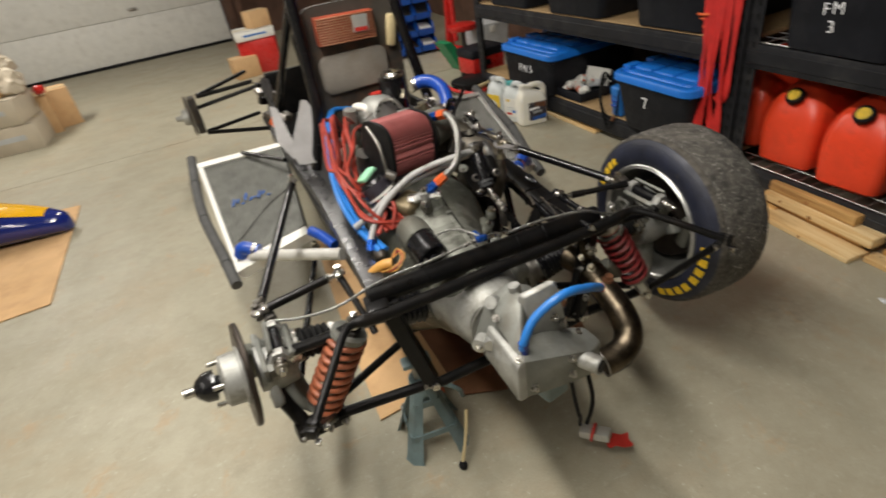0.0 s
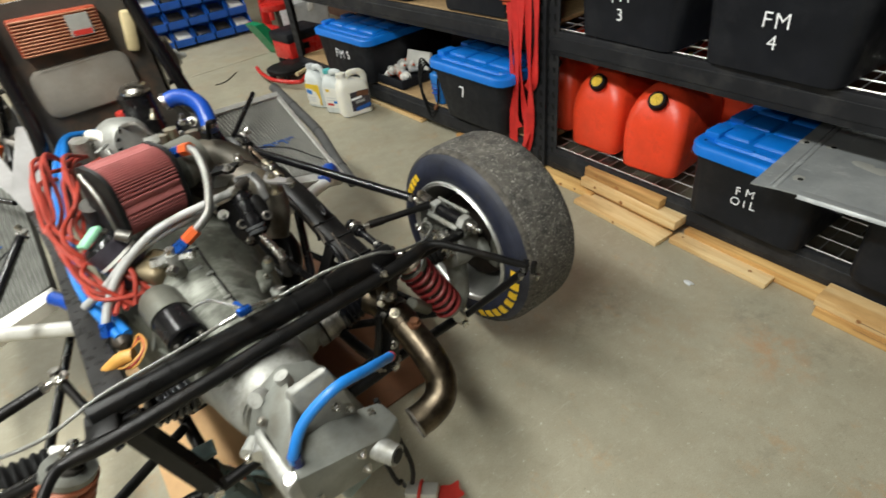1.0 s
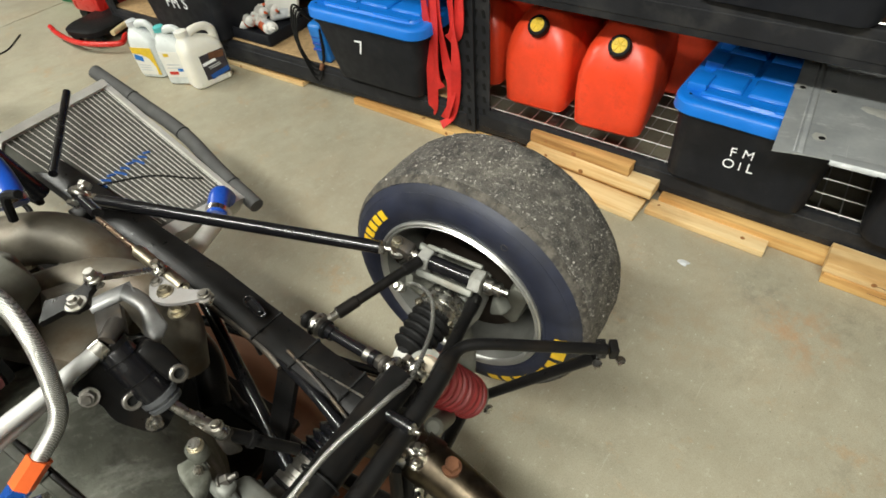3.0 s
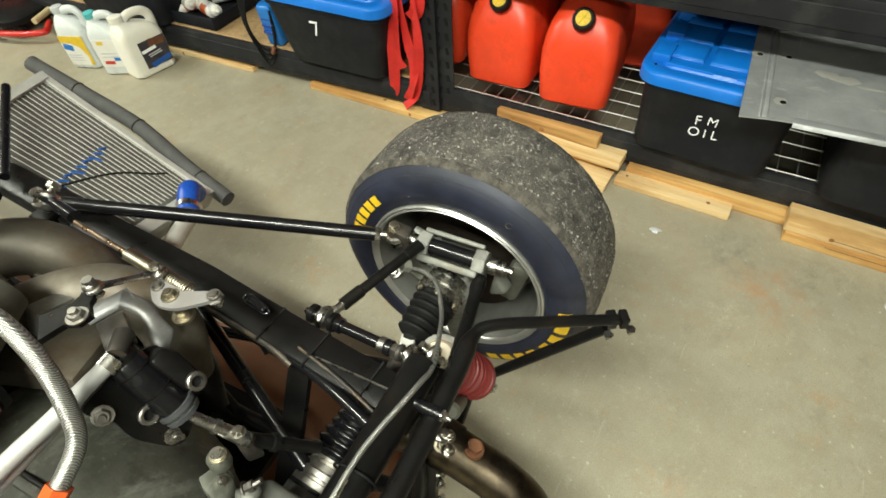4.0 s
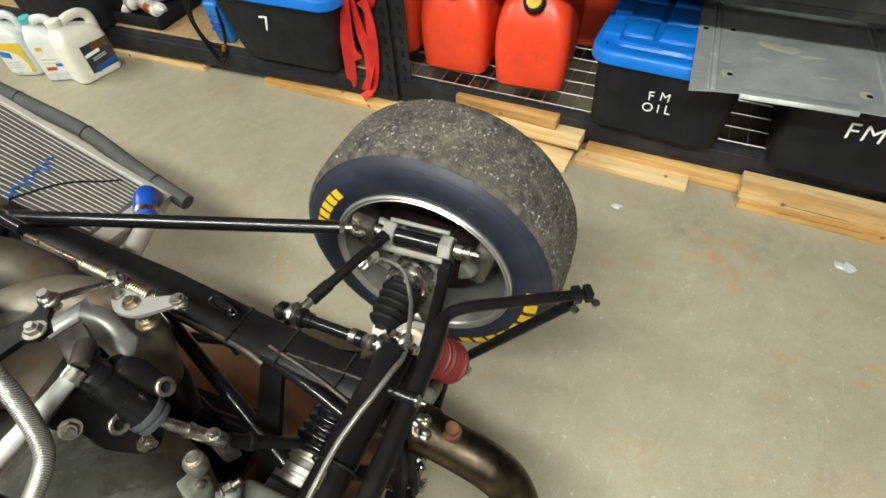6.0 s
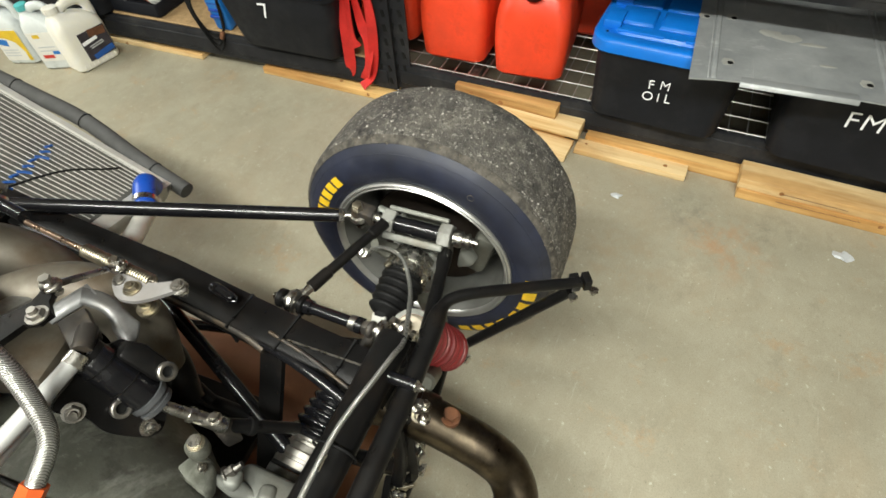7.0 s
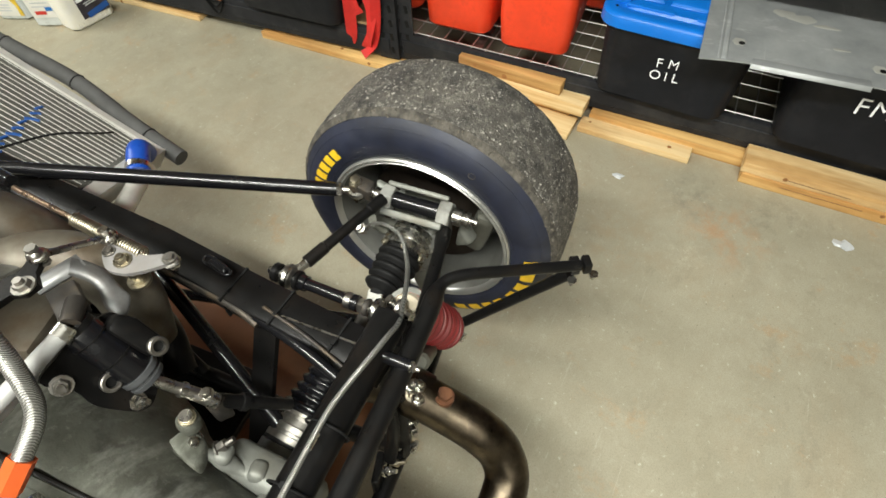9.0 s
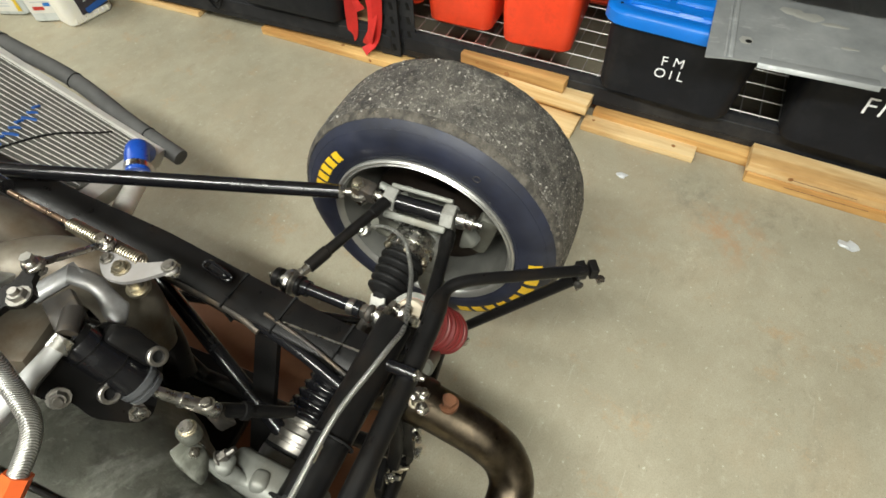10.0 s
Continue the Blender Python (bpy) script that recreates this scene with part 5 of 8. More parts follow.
    # drive shaft: hub joint, boots, inner joint
    outer, inner = (f(0.474, 0.003, 0.438), f(0.14, 0.028, 0.392)) if s > 0 else (hub + Vector((0.055, -0.005, 0.03)), f(0.13, 0.035, 0.42))
    dirn = (inner - outer).normalized()
    shaft = P("drive_shaft", a_cyl(B(), outer, inner, 0.0125, seg=14), "grime")
    r = B()
    a_lathe(r, [(-0.03, 0.03), (-0.03, 0.036), (-0.02, 0.037), (-0.019, 0.0345), (-0.016, 0.0345), (-0.015, 0.037), (-0.012, 0.037), (-0.012, 0.041), (-0.004, 0.041), (-0.003, 0.0365), (0.002, 0.0365), (0.003, 0.0385), (0.012, 0.0385), (0.014, 0.034)], outer, dirn, 30)
    P("joint_housing", r, "bright_steel", shaft, "bright constant-velocity joint housing")
    for kk in range(6):
        u, v = frame_of(dirn)
        a = kk * math.pi / 3 + 0.3
        P("bolt", nut(B(), outer + dirn * 0.012 + (u * math.cos(a) + v * math.sin(a)) * 0.038, dirn, 0.0045, 0.006, 0.003), "brass", shaft)
    boot = B()
    bellows(boot, outer, dirn, 0.018, 0.088, 0.039, 0.032, 5)
    P("rubber_boot", boot, "rubber", shaft, "ribbed black rubber boot")
    P("tape_tag", a_box(B(), outer + dirn * 0.112 + Vector((0, -0.004, 0.016)), (0.052, 0.024, 0.007), (0, 24, s * 24), 0.002, 1), "white", shaft, "white tape tag")
    for name, prof, mat in (("joint_housing", [(-0.012, 0.03), (-0.012, 0.041), (-0.004, 0.041), (-0.003, 0.039), (0.001, 0.039), (0.002, 0.041), (0.01, 0.041), (0.012, 0.037), (0.02, 0.036), (0.021, 0.0335), (0.025, 0.0335), (0.026, 0.036), (0.03, 0.036), (0.032, 0.028)], "steel"), ("seal_band", [(-0.017, 0.03), (-0.017, 0.0415), (-0.012, 0.0415), (-0.012, 0.03)], "rubber"), ("output_flange", [(-0.045, 0.028), (-0.045, 0.034), (-0.034, 0.036), (-0.034, 0.0425), (-0.018, 0.0425), (-0.018, 0.03)], "satin_plate")):
        P(name, a_lathe(B(), prof, inner, -dirn, 34), mat, shaft)
    for kk in range(5):
        u, v = frame_of(dirn)
        a = kk * math.pi / 2.5 + 0.2
        P("bolt", nut(B(), inner - dirn * 0.031 + (u * math.cos(a) + v * math.sin(a)) * 0.033, -dirn, 0.0045, 0.005, 0.003), "steel", shaft)
    boot = B()
    bellows(boot, inner, -dirn, 0.034, 0.112, 0.044, 0.034, 6)
    P("rubber_boot", boot, "gloss_black", shaft, "ribbed glossy black rubber boot")
    disc = B()
    a_lathe(disc, [(0.048, 0.05), (0.048, 0.113), (0.051, 0.116), (0.058, 0.116), (0.061, 0.113), (0.061, 0.05)], hub, ax, 48)
    P("brake_disc", disc, "disc", None, "rust-tinged brake disc")
    return hub, ax


hubR, axR = upright(1)
hubL, axL = upright(-1)
b = B()
a_lathe(b, [(0.055, 0.066), (0.064, 0.066), (0.067, 0.058), (0.1, 0.056), (0.105, 0.048), (0.107, 0.03)], hubL, axL, 32)
P("hub_flange", b, "alloy", None, "bare alloy rear hub")
b = B()
for k in range(4):
    u, v = frame_of(axL)
    a = k * math.pi / 2 + 0.5
    o = (u * math.cos(a) + v * math.sin(a)) * 0.045
    P("wheel_stud", a_cyl(B(), hubL + axL * 0.09 + o, hubL + axL * 0.125 + o, 0.0055, seg=10), "chrome")
b = B()
a_lathe(b, [(0.1, 0.016), (0.115, 0.02), (0.118, 0.034), (0.14, 0.032), (0.155, 0.02), (0.16, 0.012)], hubL, axL, 24)
P("wheel_nut", b, "gloss_black", None, "black conical wheel nut")
P("stub_axle", a_cyl(B(), hubL + axL * 0.155, hubL + axL * 0.182, 0.011, seg=14), "chrome")

# wheel and tyre, right rear
RIM = HUB + AX * 0.0
wheel = P("rear_wheel", a_lathe(B(), [(-0.004, 0.158), (-0.007, 0.164), (0.003, 0.1665), (0.012, 0.163), (0.016, 0.158), (0.07, 0.142), (0.135, 0.142), (0.16, 0.155), (0.168, 0.164), (0.176, 0.161), (0.176, 0.15), (0.145, 0.136), (0.07, 0.136), (0.012, 0.151)], RIM, AX, 64, True), "wheel_alloy", None, "dull alloy wheel rim with a worn bright lip")
P("rim_lip", a_lathe(B(), [(-0.002, 0.1565), (-0.008, 0.159), (-0.0092, 0.161), (-0.0066, 0.1628), (-0.0088, 0.1645), (-0.0098, 0.1672), (-0.007, 0.1698), (0.0, 0.17), (0.004, 0.162)], RIM, AX, 80, True), "alloy_bright", wheel, "bright worn rim lip")
b = B()
a_lathe(b, [(0.115, 0.03), (0.115, 0.137), (0.125, 0.137), (0.125, 0.03)], RIM, AX, 48)
P("wheel_centre", b, "wheel_alloy", wheel, "dark wheel centre")
SIDE = [(0.0, 0.1665), (-0.0055, 0.1735), (-0.0085, 0.184), (-0.0095, 0.196), (-0.0075, 0.209), (-0.002, 0.221), (0.0045, 0.2295), (0.0103, 0.2358)]
sw = B()
a_lathe(sw, SIDE, RIM, AX, 96)
for f in [f for f in sw.faces if len(f.verts) > 8]:
    sw.faces.remove(f)
tyre = P("rear_tyre", sw, "sidewall", None, "slick race tyre with blue-black sidewall and picked-up grit")
sw = B()
a_lathe(sw, [(0.170, 0.166), (0.184, 0.182), (0.187, 0.2), (0.181, 0.222), (0.1709, 0.2358)], RIM, AX, 72)
for f in [f for f in sw.faces if len(f.verts) > 8]:
    sw.faces.remove(f)
P("outer_sidewall", sw, "sidewall", tyre)
tr = B()
CROWN = [(0.0103, 0.2355), (0.0128, 0.2392), (0.018, 0.2428), (0.026, 0.2455)] + [(0.036 + 0.011 * k, 0.2475 + 0.0014 * math.sin(math.pi * k / 10)) for k in range(11)] + [(0.155, 0.2455), (0.163, 0.2428), (0.1685, 0.2392), (0.1709, 0.2355)]
a_lathe(tr, CROWN, RIM, AX, 160)
for f in [f for f in tr.faces if len(f.verts) > 8]:
    tr.faces.remove(f)
for v in tr.verts:
    rel = v.co - RIM
    rad = rel - AX * rel.dot(AX)
    k = noise.noise(v.co * 45) * 0.0012 + noise.noise(v.co * 140) * 0.0006
    v.co += rad.normalized() * k
crown_at = lambda q: float(np.interp(q, [c[0] for c in CROWN], [c[1] for c in CROWN]))
for r in (0.178, 0.2235):
    P("mould_line", a_ring(B(), RIM + AX * (float(np.interp(r, [c[1] for c in SIDE], [c[0] for c in SIDE])) - 0.0002), AX, r, 0.0005, 96, 6), "sidewall", tyre)
P("mould_mark", a_ring(B(), RIM + AX * -0.0083 + (Vector((0, 0, 1)) * math.cos(radians(28)) + Vector((0, -1, 0)) * math.sin(radians(28))) * 0.207, AX, 0.0055, 0.0005, 24, 6), "tread_edge", tyre, "moulded ring mark on the sidewall")
grit_rng = random.Random(11)
up0 = frame_of(AX)
grit = B()
for k in range(480):
    a, along = grit_rng.uniform(0, 2 * math.pi), grit_rng.uniform(0.013, 0.168)
    out = up0[0] * math.cos(a) + up0[1] * math.sin(a)
    base = RIM + AX * along + out * crown_at(along)
    tang = AX.cross(out)
    s = grit_rng.choice((0.0009, 0.0012, 0.0016, 0.0024))
    pts = [base + (AX * math.cos(g) + tang * math.sin(g)) * s * grit_rng.uniform(0.7, 1.5) for g in (0.3, 1.7, 2.9, 4.1, 5.2)]
    tip = grit.verts.new(base + out * s * 0.9)
    ring = [grit.verts.new(p - out * 0.0008) for p in pts]
    for i in range(5):
        grit.faces.new((ring[i], ring[(i + 1) % 5], tip))
crumbs = B()
for k in range(520):
    a, along = grit_rng.uniform(0, 2 * math.pi), grit_rng.uniform(0.0105, 0.021)
    out = up0[0] * math.cos(a) + up0[1] * math.sin(a)
    base = RIM + AX * along + out * crown_at(along)
    tang = AX.cross(out)
    s = grit_rng.choice((0.0008, 0.0012, 0.0018))
    tip = crumbs.verts.new(base + out * s * 1.5 - AX * s * 0.8)
    ring = [crumbs.verts.new(base - out * 0.0008 + (AX * math.cos(g) + tang * math.sin(g)) * s * grit_rng.uniform(0.7, 1.6)) for g in (0.3, 1.7, 2.9, 4.1, 5.2)]
    for i in range(5):
        crumbs.faces.new((ring[i], ring[(i + 1) % 5], tip))
tagged(P("crumbs", crumbs, "crumb", tyre), "brown rubber crumbs along the tread shoulder", kind="stuff")
tagged(P("grit", grit, "grit", tyre), "pale grit and rubber crumbs stuck to the tread", kind="stuff")
P("shoulder_band", a_lathe(B(), [(0.0095, 0.2362), (0.012, 0.2398), (0.0165, 0.2427), (0.0215, 0.2448), (0.0215, 0.242), (0.0115, 0.234)], RIM, AX, 120, True), "tread_edge", tyre, "scuffed paler shoulder of the tread")
P("tread", tr, "tread", tyre, "worn grey slick tread peppered with rubber grit")


def sidewall_mark(a0, a1, r0, r1):
    """A painted stroke on the inner sidewall between two angles (from the top, clockwise seen from the car) and two radii."""
    up = Vector((0, 0, 1)) - AX * AX.z
    up.normalize()
    side = AX.cross(up)
    bm = B()
    rows = []
    for r in (r0, (r0 + r1) / 2, r1):
        high = float(np.interp(r, [c[1] for c in SIDE], [c[0] for c in SIDE]))
        rows.append([RIM + AX * (high - 0.0009) + (up * math.cos(radians(a)) + side * math.sin(radians(a))) * r for a in (a0, (a0 + a1) / 2, a1)])
    verts = [[bm.verts.new(p) for p in row] for row in rows]
    for va, vb in zip(verts, verts[1:]):
        for i in range(2):
            bm.faces.new((va[i], va[i + 1], vb[i + 1], vb[i]))
    return P("sidewall_mark", bm, "yellow_paint", tyre, "yellow painted sidewall mark")


for k in range(5):
    sidewall_mark(-74.5 + k * 6.5, -69.6 + k * 6.5, 0.188 + 0.0005 * k, 0.2085)
for k in range(8):
    sidewall_mark(84 + k * 9.4 + (2 if k > 3 else 0), 90.6 + k * 9.4 + (2 if k > 3 else 0), 0.1955, 0.2175)


# ---- gearbox and bell housing ----
def ring_y(cx, y, cz, rx, rz, n=28, power=1.0):
    out = []
    for k in range(n):
        a = 2 * math.pi * k / n
        c, s = math.cos(a), math.sin(a)
        out.append(Vector((cx + rx * math.copysign(abs(c) ** power, c), y, cz + rz * math.copysign(abs(s) ** power, s))))
    return out


bell = B()
a_rings(bell, [ring_y(-0.05, y, z, rx, rz, 44, p) for y, z, rx, rz, p in ((0.3, 0.42, 0.175, 0.235, 0.8), (0.2, 0.42, 0.175, 0.235, 0.8), (0.185, 0.425, 0.165, 0.224, 0.85), (0.15, 0.43, 0.15, 0.211, 0.88), (0.12, 0.435, 0.135, 0.19, 0.92), (0.06, 0.44, 0.113, 0.164, 0.98), (0.0, 0.445, 0.102, 0.143, 1), (-0.05, 0.45, 0.092, 0.12, 1), (-0.1, 0.45, 0.085, 0.095, 1), (-0.16, 0.45, 0.07, 0.07, 0.85))])
gearbox = P("gearbox", bell, "bell", None, "dirty cast alloy gearbox and bell housing")
ridge = [(0.2, 0.655), (0.15, 0.642), (0.12, 0.6235), (0.09, 0.611), (0.06, 0.6005), (0.0, 0.5855), (-0.05, 0.5685)]
P("casting_seam", a_tube(B(), [(-0.028, y, z) for y, z in ridge], 0.0055, 8, 5, 0.5), "bell", gearbox, "raised casting seam")
P("casting_seam", a_tube(B(), [(-0.021, y, z - 0.0005) for y, z in ridge], 0.0026, 8, 5, 0.8), "frame_paint", gearbox, "dark joint line")
for y, z in ((0.148, 0.645), (0.088, 0.615), (0.02, 0.594)):
    P("seam_lug", a_box(B(), (-0.028, y, z), (0.015, 0.011, 0.006), (-18, 0, 4), 0.0025, 2), "alloy_dull", gearbox)
P("casting_seam", a_tube(B(), [(-0.03, 0.114, 0.6225), (-0.07, 0.114, 0.615), (-0.11, 0.113, 0.594), (-0.15, 0.112, 0.555), (-0.18, 0.11, 0.5)], 0.0055, 8, 5, 0.7), "alloy_dull", gearbox, "pale cross rib")
P("side_flange", a_tube(B(), [(0.058, 0.078, 0.548), (0.063, 0.06, 0.532), (0.065, 0.032, 0.502), (0.063, -0.005, 0.49), (0.058, -0.06, 0.482)], lambda t: 0.0085 + 0.0025 * math.sin(t * 19), 10, 5, 0.7), "alloy_dull", gearbox, "lumpy cast side flange")
P("side_case", a_box(B(), (0.066, -0.005, 0.462), (0.05, 0.14, 0.075), (0, 22, -3), 0.016, 3), "alloy_dull", gearbox, "pale cast side case")
for p in ((0.07, 0.048, 0.518), (0.071, 0.008, 0.497), (0.066, -0.045, 0.489)):
    P("lug", a_box(B(), p, (0.026, 0.022, 0.02), (20, 25, 20), 0.008, 3), "alloy_dull", gearbox, "cast bolt lug")
P("gusset", a_hull([(0.05, 0.092, 0.572), (0.078, 0.085, 0.564), (0.078, 0.066, 0.55), (0.048, 0.07, 0.566), (0.036, 0.045, 0.54), (0.05, 0.05, 0.528), (0.07, 0.06, 0.53)], 0.005, 3), "bell", gearbox, "cast lug under the release lever")
P("pivot_lug", a_lathe(B(), [(0, 0.010), (0.004, 0.0125), (0.02, 0.0125), (0.024, 0.010), (0.024, 0.004)], (0.079, 0.078, 0.562), (0.05, -0.1, 1), 20), "bell", gearbox, "round clutch lever pivot")
P("bolt", nut(B(), (0.072, 0.054, 0.525), (0.7, -0.6, 0.3), 0.009, 0.012, 0.012), "steel", gearbox)
P("bolt", nut(B(), (0.064, 0.07, 0.556), (0.1, -0.6, 0.8), 0.006, 0.008), "chrome", gearbox)
for a in range(10):
    t = math.radians(36 * a + 12)
    d0 = Vector((math.cos(t), 0, math.sin(t)))
    if not 10 < math.degrees(t) < 150:
        P("rib", a_tube(B(), [Vector((-0.03, 0.095, 0.44)) + d0 * 0.152, Vector((-0.03, 0.02, 0.445)) + d0 * 0.13, Vector((-0.03, -0.05, 0.45)) + d0 * 0.1], 0.006, 8, 4), "bell", gearbox)
b = B()
a_lathe(b, [(0, 0.09), (0.0, 0.107), (0.01, 0.109), (0.02, 0.104), (0.09, 0.094), (0.14, 0.084), (0.152, 0.074), (0.152, 0.05)], (-0.045, -0.01, 0.45), (0, -1, 0), 40)
P("case_ring", b, "alloy", gearbox, "ribbed pale casting ring")
for k in range(9):
    P("ring_groove", a_ring(B(), (-0.045, -0.04 - 0.012 * k, 0.45), (0, 1, 0), 0.1005 - 0.0019 * k, 0.0007 + 0.0004 * (k % 3), 44, 5), "bell" if k % 2 else "alloy_grey", gearbox)


def cast_block(c, s, turn, bev=0.008):
    return a_box(B(), c, s, turn, bev, 3)


P("rear_case", a_hull([(-0.085, -0.175, 0.54), (-0.03, -0.175, 0.565), (0.03, -0.175, 0.53), (-0.13, -0.185, 0.46), (0.06, -0.185, 0.44), (-0.08, -0.185, 0.37), (0.03, -0.185, 0.37), (-0.085, -0.27, 0.545), (-0.02, -0.27, 0.55), (0.03, -0.27, 0.5), (-0.125, -0.26, 0.46), (0.06, -0.28, 0.44), (-0.09, -0.27, 0.38), (0.04, -0.28, 0.38)], 0.008, 3), "alloy_dull", gearbox, "pale cast rear case")
P("upright_plate", a_hull([(-0.056, -0.262, 0.596), (0.004, -0.284, 0.62), (0.012, -0.3, 0.62), (-0.05, -0.279, 0.594), (-0.06, -0.265, 0.5), (0.03, -0.29, 0.49), (0.034, -0.302, 0.49), (-0.052, -0.284, 0.5)], 0.004), "alloy", gearbox, "upstanding cast plate")
P("web_plate", a_hull([(-0.036, -0.222, 0.588), (-0.088, -0.216, 0.556), (-0.105, -0.258, 0.538), (-0.112, -0.352, 0.524), (-0.084, -0.33, 0.53), (-0.05, -0.285, 0.55), (-0.046, -0.262, 0.585), (-0.06, -0.25, 0.5), (-0.085, -0.33, 0.5)], 0.004), "alloy_dull", gearbox, "pale triangular casting web")
P("side_cover", a_hull([(-0.108, -0.235, 0.535), (-0.118, -0.245, 0.53), (-0.132, -0.232, 0.462), (-0.12, -0.225, 0.46), (-0.124, -0.362, 0.522), (-0.104, -0.362, 0.528), (-0.126, -0.362, 0.43), (-0.105, -0.362, 0.43)], 0.004), "alloy", gearbox, "machined side cover")
P("tail_cover", a_hull([(-0.112, -0.36, 0.527), (-0.005, -0.365, 0.494), (0.045, -0.366, 0.478), (0.083, -0.342, 0.463), (0.078, -0.297, 0.472), (0.0, -0.285, 0.5), (-0.09, -0.3, 0.522), (-0.11, -0.36, 0.43), (-0.005, -0.363, 0.412), (0.05, -0.36, 0.405), (0.08, -0.34, 0.405), (0.07, -0.29, 0.4), (-0.09, -0.29, 0.42)], 0.005), "alloy_dull", gearbox, "flat-topped cast tail cover")
for c, d0, r, ln, mt in (((0.022, -0.355, 0.462), (0.35, -0.9, 0.05), 0.019, 0.045, "alloy"), ((-0.04, -0.232, 0.57), (-0.15, 0.1, 1), 0.0125, 0.024, "alloy"), ((-0.078, -0.205, 0.552), (-0.6, -0.5, 0.5), 0.0145, 0.022, "alloy"), ((-0.12, -0.222, 0.484), (-0.7, -0.6, 0.1), 0.0165, 0.026, "alloy"), ((-0.118, -0.25, 0.5), (-0.5, -0.8, 0.2), 0.012, 0.02, "alloy_bright")):
    b = B()
    a_cyl(b, c, Vector(c) + Vector(d0).normalized() * ln, r, r * 0.95, 16)
    P("boss", b, mt, gearbox, "round cast boss")
P("boss_bore", a_cyl(B(), (0.0355, -0.3895, 0.4642), (0.0395, -0.399, 0.4648), 0.0125, seg=16), "rubber", gearbox, "dark open bore")
for p, ax in (((-0.1, -0.25, 0.55), (-0.6, -0.5, 0.6)), ((-0.139, -0.24, 0.484), (-0.7, -0.6, 0.1)), ((-0.112, -0.352, 0.528), (-0.2, -0.3, 1)), ((-0.005, -0.363, 0.482), (0, -1, 0.1)), ((-0.004, -0.363, 0.44), (0, -1, 0)), ((-0.09, -0.361, 0.45), (0, -1, 0)), ((0.05, -0.31, 0.478), (0.1, 0, 1)), ((0.0, -0.302, 0.54), (0, -1, 0)), ((0.02, -0.302, 0.515), (0, -1, 0)), ((-0.14, 0.0, 0.5), (-0.6, -0.3, 0.6))):
    P("bolt", nut(B(), p, ax, 0.0075, 0.007, 0.005), "chrome", gearbox)
P("breather_hose", a_tube(B(), [(-0.092, -0.334, 0.522), (-0.091, -0.336, 0.548), (-0.058, -0.33, 0.588), (0.0, -0.336, 0.618), (0.062, -0.326, 0.598), (0.117, -0.295, 0.555)], 0.0088, 12, 8), "blue_line", None, "bright blue breather hose")
P("hose_end", a_cyl(B(), (-0.092, -0.334, 0.52), (-0.0915, -0.335, 0.545), 0.0105, seg=14), "body_blue")
P("hose_plug", a_ball(B(), (0.119, -0.294, 0.553), 0.0092), "red_ink")
P("sump_drain", cast_block((-0.02, -0.31, 0.38), (0.06, 0.05, 0.06), (0, 0, 10)), "jack", gearbox, "grey-blue lower casting")

# exhaust
ex = [(0.24, -0.02, 0.43), (0.25, -0.055, 0.425), (0.256, -0.1, 0.41), (0.256, -0.16, 0.386), (0.252, -0.212, 0.366), (0.245, -0.245, 0.338), (0.222, -0.266, 0.316), (0.188, -0.27, 0.303), (0.152, -0.266, 0.298)]
bm = B()
a_tube(bm, ex, 0.0335, 28, 8, caps=False)
a_tube(bm, ex, 0.0315, 28, 8, caps=False)
exhaust = P("exhaust_pipe", bm, "exhaust", None, "heat-browned bent steel exhaust pipe")
P("pipe_lip", a_ring(B(), ex[-1], (-0.036, 0.004, -0.005), 0.033, 0.0022, 40, 8), "steel", exhaust, "pale rolled lip of the pipe")
dcol = Vector((0.0, -0.93, -0.37)).normalized()
P("collar", a_lathe(B(), [(0, 0.033), (0, 0.0362), (0.03, 0.0362), (0.03, 0.033)], (0.257, -0.094, 0.4125), dcol, 36), "exhaust", exhaust, "clamped exhaust collar")
P("collar", a_lathe(B(), [(0, 0.033), (0, 0.0385), (0.012, 0.0385), (0.012, 0.033)], (0.255, -0.076, 0.418), Vector((0.1, -0.95, -0.3)), 36), "steel", exhaust)
for p, ax, r, h, mt in (((0.226, -0.096, 0.474), (-0.4, -0.5, 0.6), 0.0075, 0.016, "brass"), ((0.234, -0.118, 0.498), (0.1, -0.5, 1), 0.009, 0.013, "chrome"), ((0.224, -0.112, 0.36), (-0.6, -0.7, 0.4), 0.0085, 0.014, "chrome"), ((0.243, -0.112, 0.444), (-0.3, -0.4, 0.8), 0.010, 0.014, "brass")):
    P("bolt", nut(B(), p, ax, r, h, 0.008), mt, exhaust)
P("bracket", a_hull([(0.222, -0.09, 0.52), (0.246, -0.09, 0.52), (0.222, -0.104, 0.5), (0.246, -0.104, 0.5), (0.226, -0.085, 0.45), (0.256, -0.085, 0.45), (0.23, -0.1, 0.45), (0.256, -0.104, 0.45)], 0.003), "exhaust", exhaust, "stained steel pipe bracket")
bung = Vector((0.260, -0.151, 0.386 + 0.0335))
P("sensor_bung", a_cyl(B(), bung - Vector((0, 0, 0.006)), bung + Vector((0.002, -0.001, 0.008)), 0.0145, seg=22), "rust", exhaust)
P("sensor_bung", a_cyl(B(), bung + Vector((0.002, -0.001, 0.006)), bung + Vector((0.003, -0.002, 0.017)), 0.0105, seg=6), "rust", exhaust, "rusty plugged sensor bung")
P("hanger", a_tube(B(), [(0.215, -0.09, 0.44), (0.196, -0.098, 0.38), (0.178, -0.092, 0.31)], 0.011, 10, 4, 0.6), "frame_paint", exhaust)
